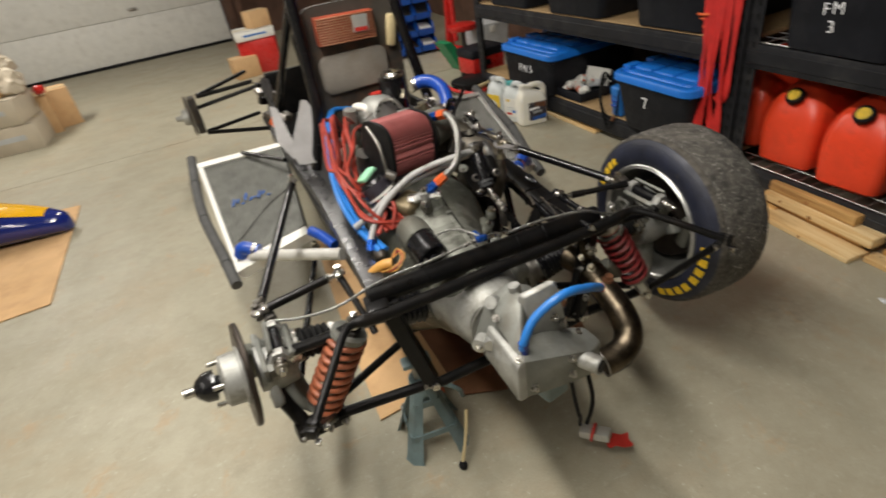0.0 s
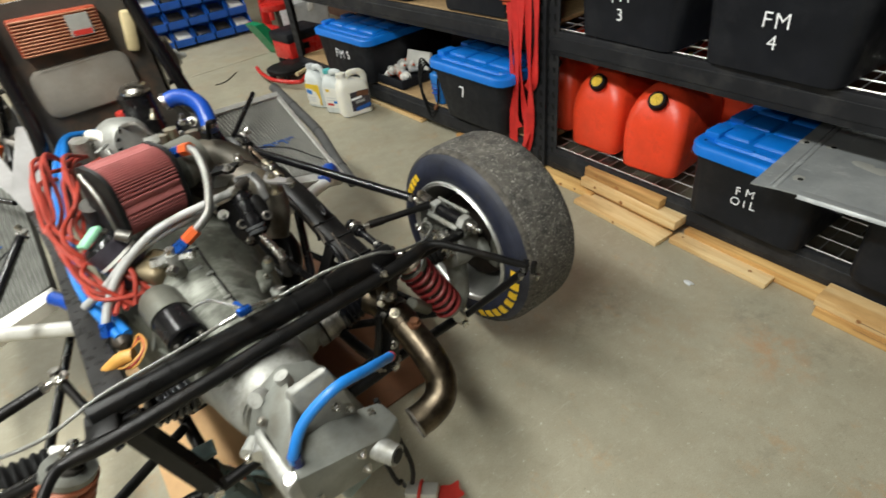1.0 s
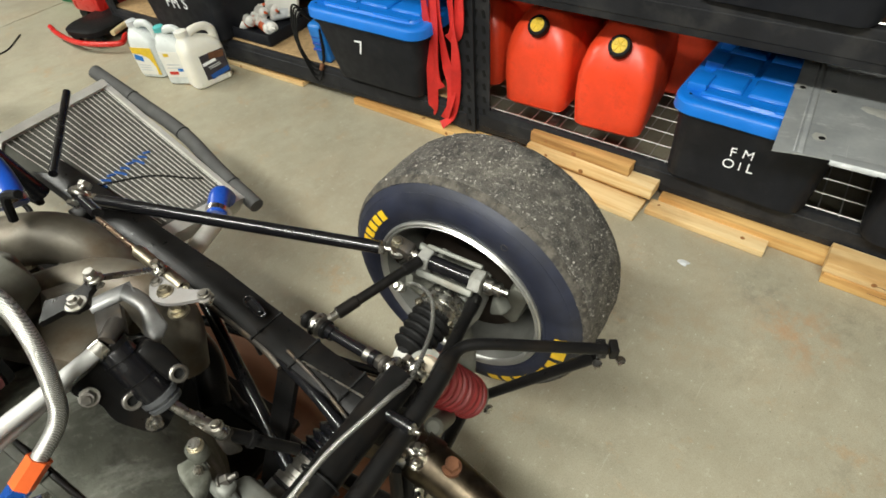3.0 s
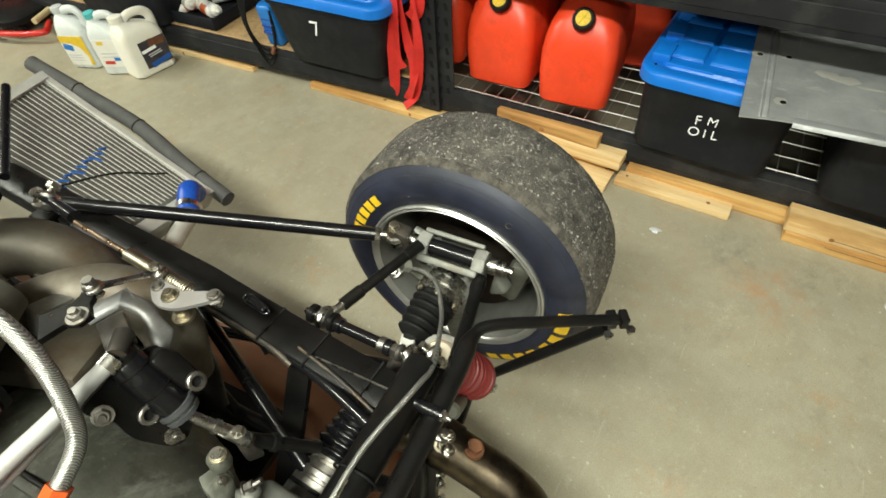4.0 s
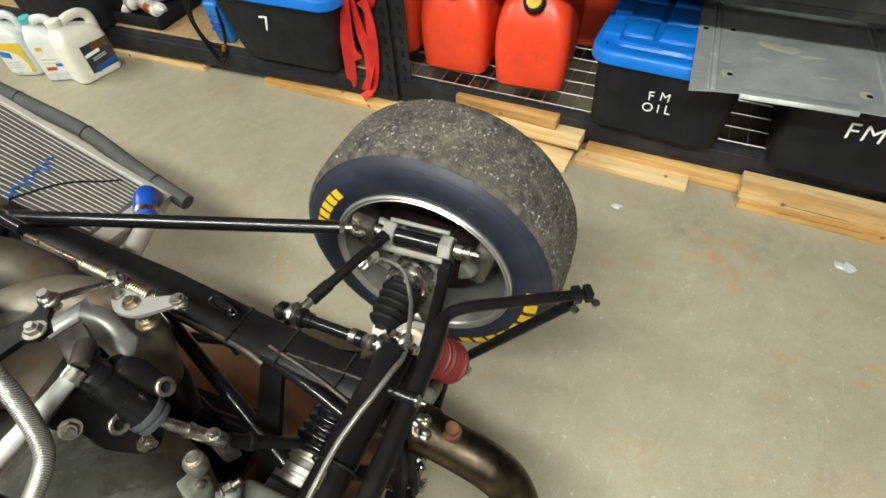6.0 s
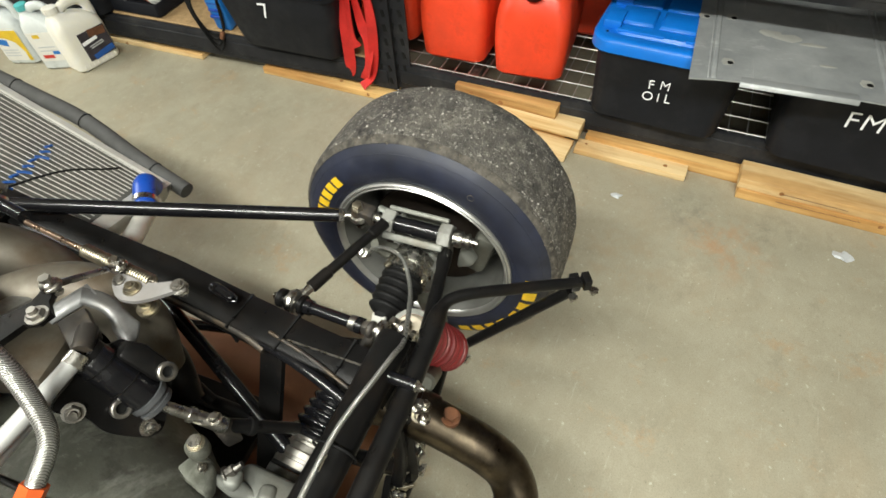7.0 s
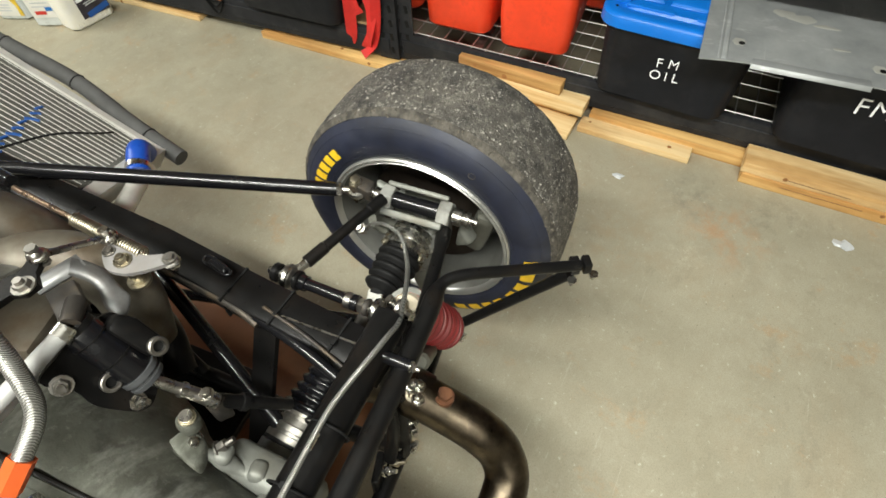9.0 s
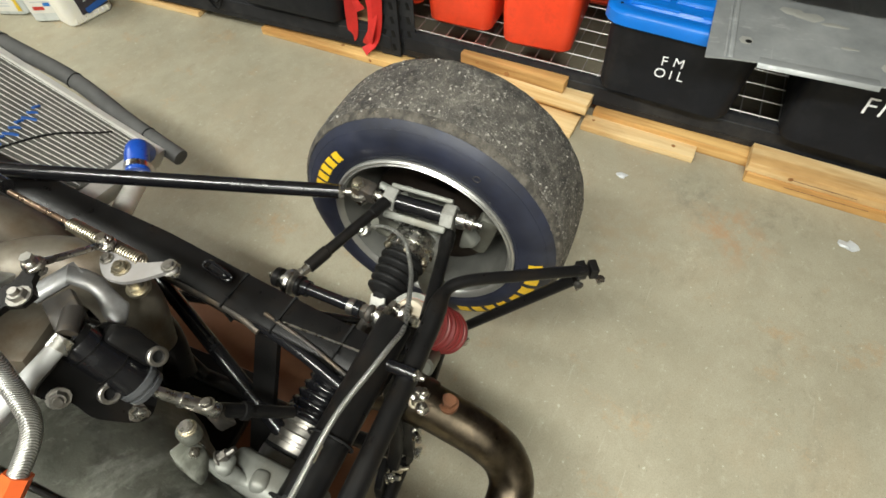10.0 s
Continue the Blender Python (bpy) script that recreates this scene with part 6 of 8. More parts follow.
P("hanger_plate", a_box(B(), (0.155, -0.085, 0.305), (0.05, 0.012, 0.05), (0, 10, 15), 0.004), "frame_paint", exhaust)
P("bolt", nut(B(), (0.16, -0.092, 0.312), (0.2, -0.9, 0.4), 0.008, 0.012, 0.012), "chrome", exhaust)
P("bolt", nut(B(), (0.175, -0.095, 0.298), (0.4, -0.8, 0.3), 0.0075, 0.014, 0.014), "brass", exhaust)

# engine block and intake
eng = P("engine_block", a_box(B(), (-0.045, 0.46, 0.45), (0.3, 0.36, 0.3), (0, 0, 0), 0.03, 3), "grime", None, "grimy engine block deep in the frame")
P("engine_top", a_box(B(), (-0.02, 0.5, 0.62), (0.22, 0.3, 0.08), (0, 0, 0), 0.02, 3), "alloy_grey", eng)
rng = random.Random(5)
for k in range(26):
    c = (rng.uniform(-0.17, 0.12), rng.uniform(0.3, 0.72), rng.uniform(0.6, 0.7))
    bm = B()
    if k % 3 == 0:
        a_box(bm, c, (rng.uniform(0.02, 0.05), rng.uniform(0.02, 0.05), rng.uniform(0.02, 0.05)), (rng.uniform(0, 40), rng.uniform(0, 40), rng.uniform(0, 90)), 0.004)
    else:
        d0 = Vector((rng.uniform(-1, 1), rng.uniform(-1, 1), rng.uniform(-0.3, 0.6))).normalized()
        a_cyl(bm, c, Vector(c) + d0 * rng.uniform(0.02, 0.05), rng.uniform(0.006, 0.016), seg=rng.choice((6, 14)))
    P("fitting", bm, rng.choice(("alloy", "grime", "steel", "brass", "alloy_grey", "chrome")), eng)
for k in range(22):
    c = (rng.uniform(-0.06, 0.17), rng.uniform(0.4, 0.66), rng.uniform(0.69, 0.77))
    d0 = Vector((rng.uniform(-1, 1), rng.uniform(-1, 0.4), rng.uniform(0.0, 1))).normalized()
    if k % 4 == 0:
        P("fitting", a_tube(B(), [c, Vector(c) + d0 * 0.03 + Vector((0, 0, 0.02)), Vector(c) + d0 * 0.07], 0.006, 8, 5), rng.choice(("rubber", "braid", "steel")), eng)
    elif k % 4 == 1:
        P("fitting", a_box(B(), c, (rng.uniform(0.03, 0.06), rng.uniform(0.015, 0.03), 0.006), (rng.uniform(-30, 30), rng.uniform(-30, 30), rng.uniform(0, 90)), 0.002, 1), rng.choice(("alloy_bright", "alloy", "steel")), eng)
    else:
        P("fitting", nut(B(), c, d0, rng.uniform(0.007, 0.013), rng.uniform(0.008, 0.018), 0.014), rng.choice(("chrome", "brass", "alloy_bright", "steel")), eng)
P("intake_runner", a_tube(B(), [(0.03, 0.5, 0.675), (0.11, 0.49, 0.68), (0.175, 0.45, 0.665), (0.2, 0.41, 0.62), (0.2, 0.4, 0.55), (0.17, 0.41, 0.5)], 0.038, 24, 8), "manifold", None, "fat cast intake runner")
P("intake_runner", a_tube(B(), [(0.04, 0.37, 0.665), (0.11, 0.345, 0.665), (0.16, 0.31, 0.658), (0.181, 0.26, 0.645), (0.176, 0.222, 0.61), (0.15, 0.21, 0.55)], 0.036, 24, 8), "manifold", None, "fat cast intake runner")
P("runner_flange", a_box(B(), (0.085, 0.3, 0.655), (0.1, 0.14, 0.03), (4, 10, 20), 0.008, 2), "manifold")
P("exhaust_header", a_tube(B(), [(0.08, 0.52, 0.44), (0.17, 0.47, 0.45), (0.21, 0.4, 0.44), (0.215, 0.33, 0.4), (0.17, 0.28, 0.34)], 0.026, 18, 8), "frame_paint", None, "dark exhaust header")
carb = P("carburettor", a_box(B(), (0.06, 0.36, 0.735), (0.08, 0.11, 0.06), (0, 0, 12), 0.01, 3), "alloy_grey", None, "dull alloy carburettor body")
P("throat", a_cyl(B(), (0.035, 0.31, 0.745), (0.09, 0.325, 0.75), 0.052, 0.046, 28), "alloy_grey", carb)
for c, r in (((0.07, 0.4, 0.775), 0.014), ((0.1, 0.37, 0.765), 0.01), ((0.05, 0.39, 0.77), 0.009), ((0.115, 0.41, 0.75), 0.012)):
    P("jet_cap", a_cyl(B(), c, (c[0], c[1], c[2] + 0.02), r, seg=12), "brass", carb)


# pleated air filter: a soft-cornered drum on its side
def drum_ring(x, k, pleat):
    out = []
    n = 192
    for i in range(n):
        a = 2 * math.pi * i / n
        c, s = math.cos(a), math.sin(a)
        r = 0.0705 * k * (1 - (0.085 if pleat and i % 3 == 0 else 0.0))
        out.append(Vector((x, math.copysign(abs(c) ** 0.62, c) * r * 0.98, math.copysign(abs(s) ** 0.62, s) * r)))
    return out


FILT = pose(-0.046, 0.285, 0.745) @ pose(0, 0, 0, 0, 4, 14)
air = P("air_filter", a_rings(B(), [[FILT @ p for p in drum_ring(x, k, pl)] for x, k, pl in ((-0.074, 0.9, 0), (-0.071, 1, 1), (0.048, 1, 1), (0.051, 0.9, 0))]), "filter", None, "pleated dusty-red oval air filter")
for x in (-0.077, 0.055):
    P("end_cap", a_rings(B(), [[FILT @ p for p in drum_ring(x + q, k, 0)] for q, k in ((-0.005, 0.94), (-0.004, 1.01), (0.004, 1.02), (0.006, 0.96))]), "rubber", air)
b = B()
a_tube(b, [FILT @ Vector((-0.088, 0.02, 0.06)), FILT @ Vector((-0.09, -0.03, 0.02)), FILT @ Vector((-0.095, -0.06, -0.05))], 0.0045, 10, 5)
a_cyl(b, FILT @ Vector((-0.1, -0.06, -0.04)), FILT @ Vector((-0.085, -0.075, -0.05)), 0.012, seg=10)
P("clamp", b, "steel", air, "plated filter clamp")

# coolant elbow, header pot, alternator
P("coolant_elbow", a_tube(B(), [(0.115, 0.575, 0.798), (0.142, 0.562, 0.805), (0.165, 0.532, 0.802), (0.174, 0.492, 0.788), (0.168, 0.456, 0.766), (0.159, 0.438, 0.744)], 0.0195, 20, 8), "blue_sil", None, "bright blue silicone coolant elbow")
for c, d0 in (((0.119, 0.574, 0.799), (1, -0.4, 0.25)), ((0.161, 0.443, 0.75), (0.2, 0.5, 1))):
    P("hose_clip", a_lathe(B(), [(-0.005, 0.019), (-0.005, 0.0212), (0.005, 0.0212), (0.005, 0.019)], c, d0, 28), "chrome", None, "plated hose clip")
pot = P("header_pot", a_cyl(B(), (0.07, 0.64, 0.66), (0.07, 0.64, 0.82), 0.045, 0.04, 24), "gloss_black", None, "black coolant header pot")
P("pot_cap", a_lathe(B(), [(0, 0.02), (0, 0.034), (0.008, 0.036), (0.016, 0.03), (0.018, 0.012)], (0.075, 0.635, 0.825), (0, 0, 1), 20), "chrome", pot, "plated filler cap")
alt = P("alternator", a_lathe(B(), [(-0.05, 0.02), (-0.05, 0.05), (-0.03, 0.06), (0.02, 0.06), (0.04, 0.048), (0.042, 0.02)], (0.0, 0.6, 0.73), (0.35, -0.9, 0.15), 30), "alloy", None, "ribbed alloy alternator")
b = B()
for k in range(12):
    a = k * math.pi / 6
    u, v = frame_of(Vector((0.35, -0.9, 0.15)))
    o = Vector((0.0, 0.6, 0.73)) + (u * math.cos(a) + v * math.sin(a)) * 0.04 + Vector((0.35, -0.9, 0.15)) * 0.04
    a_box(b, o, (0.012, 0.006, 0.006), (0, math.degrees(a), 0), 0.001, 1)
P("vent_slot", b, "rubber", alt)
P("water_hose", a_tube(B(), [(-0.04, 0.7, 0.72), (-0.06, 0.64, 0.76), (-0.04, 0.59, 0.76), (-0.035, 0.56, 0.72)], 0.013, 12, 6), "jug", None, "pale coolant hose")

# slave cylinder on its plate
PLATE = Matrix(((1, 0, 0, 0.095), (0, 0.534, -0.846, 0.130), (0, 0.846, 0.534, 0.6536), (0, 0, 0, 1)))
plate = B()
a_slab(plate, smooth_loop([(-0.052, 0.052), (-0.044, 0.024), (-0.046, 0.001), (-0.041, -0.018), (-0.031, -0.04), (-0.018, -0.047), (0.002, -0.038), (0.029, -0.021), (0.038, 0.003), (0.034, 0.04), (0.025, 0.05), (-0.002, 0.058), (-0.024, 0.056)]), 0.006, PLATE)
slave = P("cylinder_bracket", plate, "frame_paint", None, "black steel bracket plate on the bell housing")
S0, S1 = Vector((0.097, 0.158, 0.715)), Vector((0.094, 0.109, 0.637))
sd = (S1 - S0).normalized()
P("cylinder", a_lathe(B(), [(0, 0.009), (0, 0.014), (0.005, 0.0165), (0.012, 0.0185), (0.078, 0.0185), (0.08, 0.016)], S0, sd, 26), "gloss_black", slave, "black hydraulic cylinder")
for q, dq, r in ((0.002, 0.006, 0.0178), (0.02, 0.0015, 0.0192), (0.05, 0.0015, 0.0192)):
    P("cylinder_band", a_lathe(B(), [(q, 0.012), (q, r), (q + dq, r), (q + dq, 0.012)], S0, sd, 26), "frame_paint", slave)
P("cylinder_clamp", a_hull([PLATE @ Vector((x, y, z)) for x, y in ((0.012, 0.044), (0.03, 0.046), (0.037, 0.03), (0.036, -0.006), (0.028, -0.013), (0.014, -0.006)) for z in (0.004, 0.03)], 0.004), "frame_paint", slave, "black clamp block")
P("dust_boot", a_lathe(B(), [(0.076, 0.016), (0.077, 0.0205), (0.083, 0.0205), (0.084, 0.0175), (0.087, 0.0175), (0.088, 0.0195), (0.093, 0.0185), (0.095, 0.008)], S0, sd, 26), "hose_rubber", slave, "grey rubber dust boot")
for p, mt in ((PLATE @ Vector((0.025, -0.003, 0.031)), "steel"), (PLATE @ Vector((-0.022, 0.003, 0.0075)), "steel")):
    b = B()
    face = Vector((0, -0.846, 0.534))
    a_lathe(b, [(0, 0.005), (0, 0.0102), (0.005, 0.0102), (0.0062, 0.0088), (0.0062, 0.0062), (0.002, 0.0056)], p, face, 24, True)
    eye = P("bolt_eye", b, mt, slave, "plated bolt eye")
    P("bore", a_cyl(B(), p - face * 0.001, p + face * 0.002, 0.006, seg=16), "rubber" if mt == "steel" else "rust", eye)
P("bolt", nut(B(), PLATE @ Vector((-0.024, -0.032, 0.007)), (0.1, -0.846, 0.45), 0.008, 0.011, 0.010), "chrome", slave)
P("bolt", nut(B(), PLATE @ Vector((-0.045, 0.036, 0.007)), (-0.3, -0.7, 0.6), 0.009, 0.009), "steel", slave)
R1 = Vector((0.1075, 0.064, 0.588))
rd = (R1 - S1).normalized()
reach = (R1 - S1).length
b = B()
a_lathe(b, [(0.006, 0.0055), (0.016, 0.0062), (reach * 0.5, 0.0062), (reach * 0.5, 0.0085), (reach * 0.5 + 0.006, 0.0085), (reach * 0.5 + 0.006, 0.0072), (reach - 0.004, 0.008), (reach + 0.004, 0.0095), (reach + 0.010, 0.008), (reach + 0.012, 0.003)], S1, rd, 16)
P("push_rod", b, "chrome", slave, "bright threaded push rod")
P("bolt", nut(B(), R1 + Vector((0.001, 0.001, 0.009)), (0.1, -0.1, 1), 0.0075, 0.007, 0.003), "chrome", slave)
P("release_arm", a_hull([R1 + Vector(v) for v in ((-0.008, 0.006, -0.004), (0.01, 0.008, -0.004), (0.012, -0.008, -0.006), (-0.006, -0.01, -0.006), (-0.012, 0.0, -0.05), (0.004, 0.002, -0.055), (0.006, -0.012, -0.055))], 0.003), "grime", slave, "dark clutch release lever")
P("cross_shaft", a_lathe(B(), [(0, 0.006), (0, 0.0085), (0.03, 0.0085), (0.031, 0.011), (0.038, 0.011), (0.039, 0.0075), (0.1, 0.0075)], R1 + Vector((0.004, 0.0, -0.014)), (0.32, -0.36, -0.95 + 0.4), 14), "frame_paint", slave, "black release shaft")
for k in range(3):
    P("release_washer", a_lathe(B(), [(0, 0.004), (0, 0.0095 - 0.0012 * k), (0.0028, 0.0095 - 0.0012 * k), (0.0028, 0.004)], Vector((0.081, 0.074, 0.5865)) + Vector((0.05, -0.1, 1)).normalized() * 0.0031 * k, (0.05, -0.1, 1), 20), "brass" if k < 2 else "chrome", slave, "yellow zinc washers")

# throttle gear
crank = B()
a_slab(crank, smooth_loop([(0.181, 0.206), (0.168, 0.192), (0.163, 0.181), (0.165, 0.164), (0.172, 0.151), (0.183, 0.138), (0.194, 0.1265), (0.200, 0.1235), (0.204, 0.1275), (0.2005, 0.141), (0.193, 0.157), (0.190, 0.174), (0.191, 0.19), (0.1905, 0.2025)]), 0.005, pose(0, 0, 0.699))
tc = P("throttle_bellcrank", crank, "side_alloy", None, "machined alloy throttle bellcrank")
P("bolt", nut(B(), (0.178, 0.1745, 0.7042), (0, 0, 1), 0.0085, 0.007, 0.004), "brass", tc)
P("bolt", nut(B(), (0.1985, 0.13, 0.7042), (0, 0, 1), 0.007, 0.004, 0.002), "steel", tc)
P("bolt", nut(B(), (0.1985, 0.13, 0.699), (0, 0, -1), 0.008, 0.009, 0.005), "chrome", tc)
P("bolt", nut(B(), (0.182, 0.197, 0.7042), (0, 0, 1), 0.006, 0.004, 0.002), "steel", tc)
P("pivot_post", a_lathe(B(), [(0, 0.013), (0.004, 0.013), (0.004, 0.0095), (0.009, 0.0095), (0.009, 0.0065), (0.03, 0.0065), (0.03, 0.0095), (0.034, 0.0095)], (0.178, 0.1745, 0.665), (0, 0, 1), 18), "brass", tc)
rod("throttle_link", (0.195, 0.205, 0.711), (0.135, 0.206, 0.754), 0.0036, "chrome", (0.02, 0.018), eye=0.0075)
TOWER = Matrix(((1, 0, 0, 0.16), (0, 0.8, -0.6, 0.176), (0, 0.6, 0.8, 0.672), (0, 0, 0, 1)))
edges = [smooth_path([(*p, 0) for p in side], 4) for side in (
    [(0.0002, 0.0611), (0.0058, 0.0454), (0.0073, 0.0286), (0.0028, 0.0134), (-0.0003, 0.0005), (-0.002, -0.008), (-0.0116, -0.0139), (-0.0229, -0.0192)],
    [(-0.0169, 0.0512), (-0.0142, 0.0423), (-0.0122, 0.0301), (-0.015, 0.0191), (-0.021, 0.0106), (-0.026, 0.0029), (-0.0284, -0.0065), (-0.0283, -0.0155)])]
tower = []
for a, b in zip(*edges):
    tower.append([TOWER @ ((a + b) / 2 + (a - b) / 2 * math.cos(k * math.pi / 8) + Vector((0, 0, 0.0045 * math.sin(k * math.pi / 8)))) for k in range(16)])
brk = P("bellcrank_bracket", a_rings(B(), tower), "satin_plate", None, "bent satin alloy bellcrank bracket")
P("bracket_arm", a_tube(B(), [TOWER @ Vector(p) for p in ((0.0036, 0.0521, -0.004), (-0.0084, 0.0561, -0.006), (-0.0384, 0.0681, -0.02))], 0.012, 12, 5, 0.5), "satin_plate", brk)
P("bracket_foot", a_hull([TOWER @ Vector((-0.0274 + dx, -0.0147 + dy, z)) for dx, dy in ((-0.012, 0.006), (0.008, 0.006), (0.006, -0.008), (-0.008, -0.006)) for z in (0.002, -0.05)], 0.003), "satin_plate", brk)
P("return_spring", a_coil(B(), (0.2091, 0.2822, 0.692), (0.1946, 0.1644, 0.7), 0.0072, 0.0013, 30, 6, 14), "brass", None, "plated throttle return spring")
P("throttle_cable", a_cyl(B(), (0.2215, 0.392, 0.69), (0.2091, 0.2822, 0.692), 0.0034, seg=12), "copper_rod", None, "pale copper throttle rod")
P("throttle_cable", a_cyl(B(), (0.2091, 0.2822, 0.692), (0.196, 0.176, 0.699), 0.0048, seg=12), "frame_paint")
P("cable_sleeve", a_cyl(B(), (0.238, 0.47, 0.688), (0.227, 0.4, 0.692), 0.0085, seg=12), "gloss_black")
P("cable_anchor", joint(B(), (0.24, 0.47, 0.69), (0.8, 0.2, 0.3), 0.012), "chrome")
lev = B()
a_slab(lev, [(0.141, 0.222), (0.132, 0.204), (0.121, 0.199), (0.112, 0.186), (0.099, 0.189), (0.093, 0.201), (0.07, 0.208), (0.09, 0.232), (0.113, 0.216), (0.123, 0.216)], 0.007, pose(0, 0, 0.742))
P("throttle_lever", lev, "frame_paint", None, "black throttle lever")
P("throttle_ball", a_ball(B(), (0.134, 0.207, 0.755), 0.0085), "chrome")
P("bolt", nut(B(), (0.105, 0.196, 0.749), (0, 0, 1), 0.0095, 0.006), "steel")

# hoses
P("fuel_hose", a_tube(B(), [(0.057, 0.228, 0.807), (0.062, 0.202, 0.8), (0.053, 0.157, 0.777), (0.036, 0.127, 0.745), (0.018, 0.116, 0.718), (-0.02, 0.116, 0.694)], 0.0082, 14, 8), "braid", None, "braided steel fuel hose")
for p0, p1, r, mt in (((0.048, 0.245, 0.801), (0.058, 0.224, 0.807), 0.013, "orange_fit"), ((0.033, 0.268, 0.793), (0.048, 0.245, 0.801), 0.012, "blue_fit"), ((-0.038, 0.118, 0.684), (-0.012, 0.116, 0.698), 0.0115, "orange_fit"), ((-0.062, 0.122, 0.672), (-0.038, 0.118, 0.684), 0.0108, "blue_fit"), ((-0.1, 0.136, 0.655), (-0.062, 0.122, 0.672), 0.009, "alloy_bright")):
    P("hose_fitting", a_cyl(B(), p0, p1, r, r, 6), mt, None, "anodised hose fitting" if "fit" in mt else "")
union = P("fuel_union", a_cyl(B(), (-0.07, 0.12, 0.62), (-0.07, 0.12, 0.672), 0.0125, seg=14), "alloy", None, "alloy fuel union")
for p0, p1, r, mt in (((-0.105, 0.143, 0.655), (-0.085, 0.131, 0.657), 0.0125, "bright_steel"), ((-0.085, 0.131, 0.657), (-0.05, 0.11, 0.66), 0.0085, "alloy_bright"), ((-0.05, 0.11, 0.66), (-0.036, 0.102, 0.661), 0.011, "bright_steel"), ((-0.07, 0.12, 0.672), (-0.07, 0.12, 0.684), 0.0095, "bright_steel"), ((-0.088, 0.098, 0.645), (-0.078, 0.108, 0.648), 0.0105, "chrome")):
    P("union_nut", a_cyl(B(), p0, p1, r, seg=6), mt, union)
P("casting_boss", a_box(B(), (-0.1, 0.165, 0.632), (0.07, 0.06, 0.04), (6, -8, 30), 0.012, 3), "brass_cast", union, "yellowed cast boss")
P("vent_hose", a_tube(B(), [(0.091, 0.150, 0.723), (0.024, 0.156, 0.718), (-0.025, 0.164, 0.712), (-0.088, 0.169, 0.697), (-0.16, 0.165, 0.655), (-0.202, 0.150, 0.615), (-0.226, 0.130, 0.585)], 0.0082, 14, 8), "hose_grey", None, "thick pale grey hose")
P("vent_hose", a_tube(B(), [(0.05, 0.168, 0.7), (-0.05, 0.172, 0.692), (-0.13, 0.178, 0.67), (-0.19, 0.185, 0.63), (-0.24, 0.2, 0.6)], 0.0085, 12, 8), "hose_grey")
P("hose_clip", a_lathe(B(), [(-0.006, 0.008), (-0.006, 0.0105), (0.006, 0.0105), (0.006, 0.008)], (0.086, 0.150, 0.723), (1, 0.0, 0.05), 20), "bright_steel")
P("hose_end", a_cyl(B(), (-0.223, 0.134, 0.591), (-0.231, 0.122, 0.568), 0.0125, seg=6), "blue_fit")
b = B()
a_cyl(b, (0.095, 0.15, 0.724), (0.118, 0.166, 0.722), 0.0095, seg=12)
a_box(b, (0.115, 0.178, 0.715), (0.028, 0.04, 0.012), (10, 0, -30), 0.003)
P("bracket_block", b, "grime")

# starter, oil filter, ignition leads
STA, STM, STB = Vector((-0.1290, 0.1123, 0.6014)), Vector((-0.1256, 0.0492, 0.5883)), Vector((-0.1222, -0.0151, 0.5750))
st = P("starter_motor", a_lathe(B(), [(0, 0.02), (0, 0.0365), ((STB - STM).length - 0.004, 0.0365), ((STB - STM).length, 0.033), ((STB - STM).length, 0.012), ((STB - STM).length + 0.006, 0.011), ((STB - STM).length + 0.006, 0.0)], STM, STB - STM, 30), "gloss_black", None, "glossy black starter motor")
P("end_bell", a_lathe(B(), [(0, 0.02), (0, 0.033), (0.012, 0.038), (0.02, 0.0385), ((STM - STA).length, 0.0385), ((STM - STA).length, 0.03)], STA, STM - STA, 30), "alloy_grey", st, "grey cast starter nose")
for k in (-1, 1):
    P("through_bolt", nut(B(), STB + Vector((0.022 * k, 0, 0.006)), STB - STM, 0.005, 0.005, 0.003), "steel", st)
P("solenoid", a_lathe(B(), [(0, 0.008), (0, 0.0175), (0.085, 0.0175), (0.088, 0.015), (0.094, 0.013), (0.1, 0.006)], (-0.209, 0.184, 0.551), (-0.0065, -0.092, 0.0087), 22), "grime", st)
P("plug_boot", a_tube(B(), [(-0.272, 0.0615, 0.5405), (-0.25, 0.054, 0.555), (-0.226, 0.043, 0.568), (-0.208, 0.034, 0.569)], lambda t: 0.0075 + 0.0055 * math.sin(min(1, t * 1.3) * 1.6), 14, 6), "yellow", None, "yellow cable boot")
for k in range(3):
    P("loom_wire", a_tube(B(), [(-0.245, 0.052, 0.548), (-0.225 + 0.006 * k, 0.01 - 0.006 * k, 0.572), (-0.195 + 0.006 * k, 0.01, 0.585 + 0.004 * k), (-0.186, 0.034 + 0.01 * k, 0.59), (-0.205, 0.05, 0.572)], 0.0017, 8, 6), ("yellow", "lead_red", "yellow")[k])
of = P("oil_filter", a_cyl(B(), (-0.16, 0.235, 0.685), (-0.125, 0.2, 0.6), 0.04, 0.04, 28), "label_dark", None, "dark blue oil filter canister")
P("filter_end", a_lathe(B(), [(0, 0.04), (0.006, 0.038), (0.012, 0.03), (0.014, 0.0)], (-0.16, 0.235, 0.685), (-0.35, 0.35, 0.86), 28), "gloss_black", of)
P("filter_tag", a_box(B(), (-0.172, 0.235, 0.71), (0.05, 0.035, 0.012), (-20, -20, 30), 0.004), "green", of, "mint green tag")
P("filter_band", a_lathe(B(), [(0.03, 0.0405), (0.03, 0.0415), (0.036, 0.0415), (0.036, 0.0405)], (-0.16, 0.235, 0.685), (0.38, -0.38, -0.84), 28), "white", of)
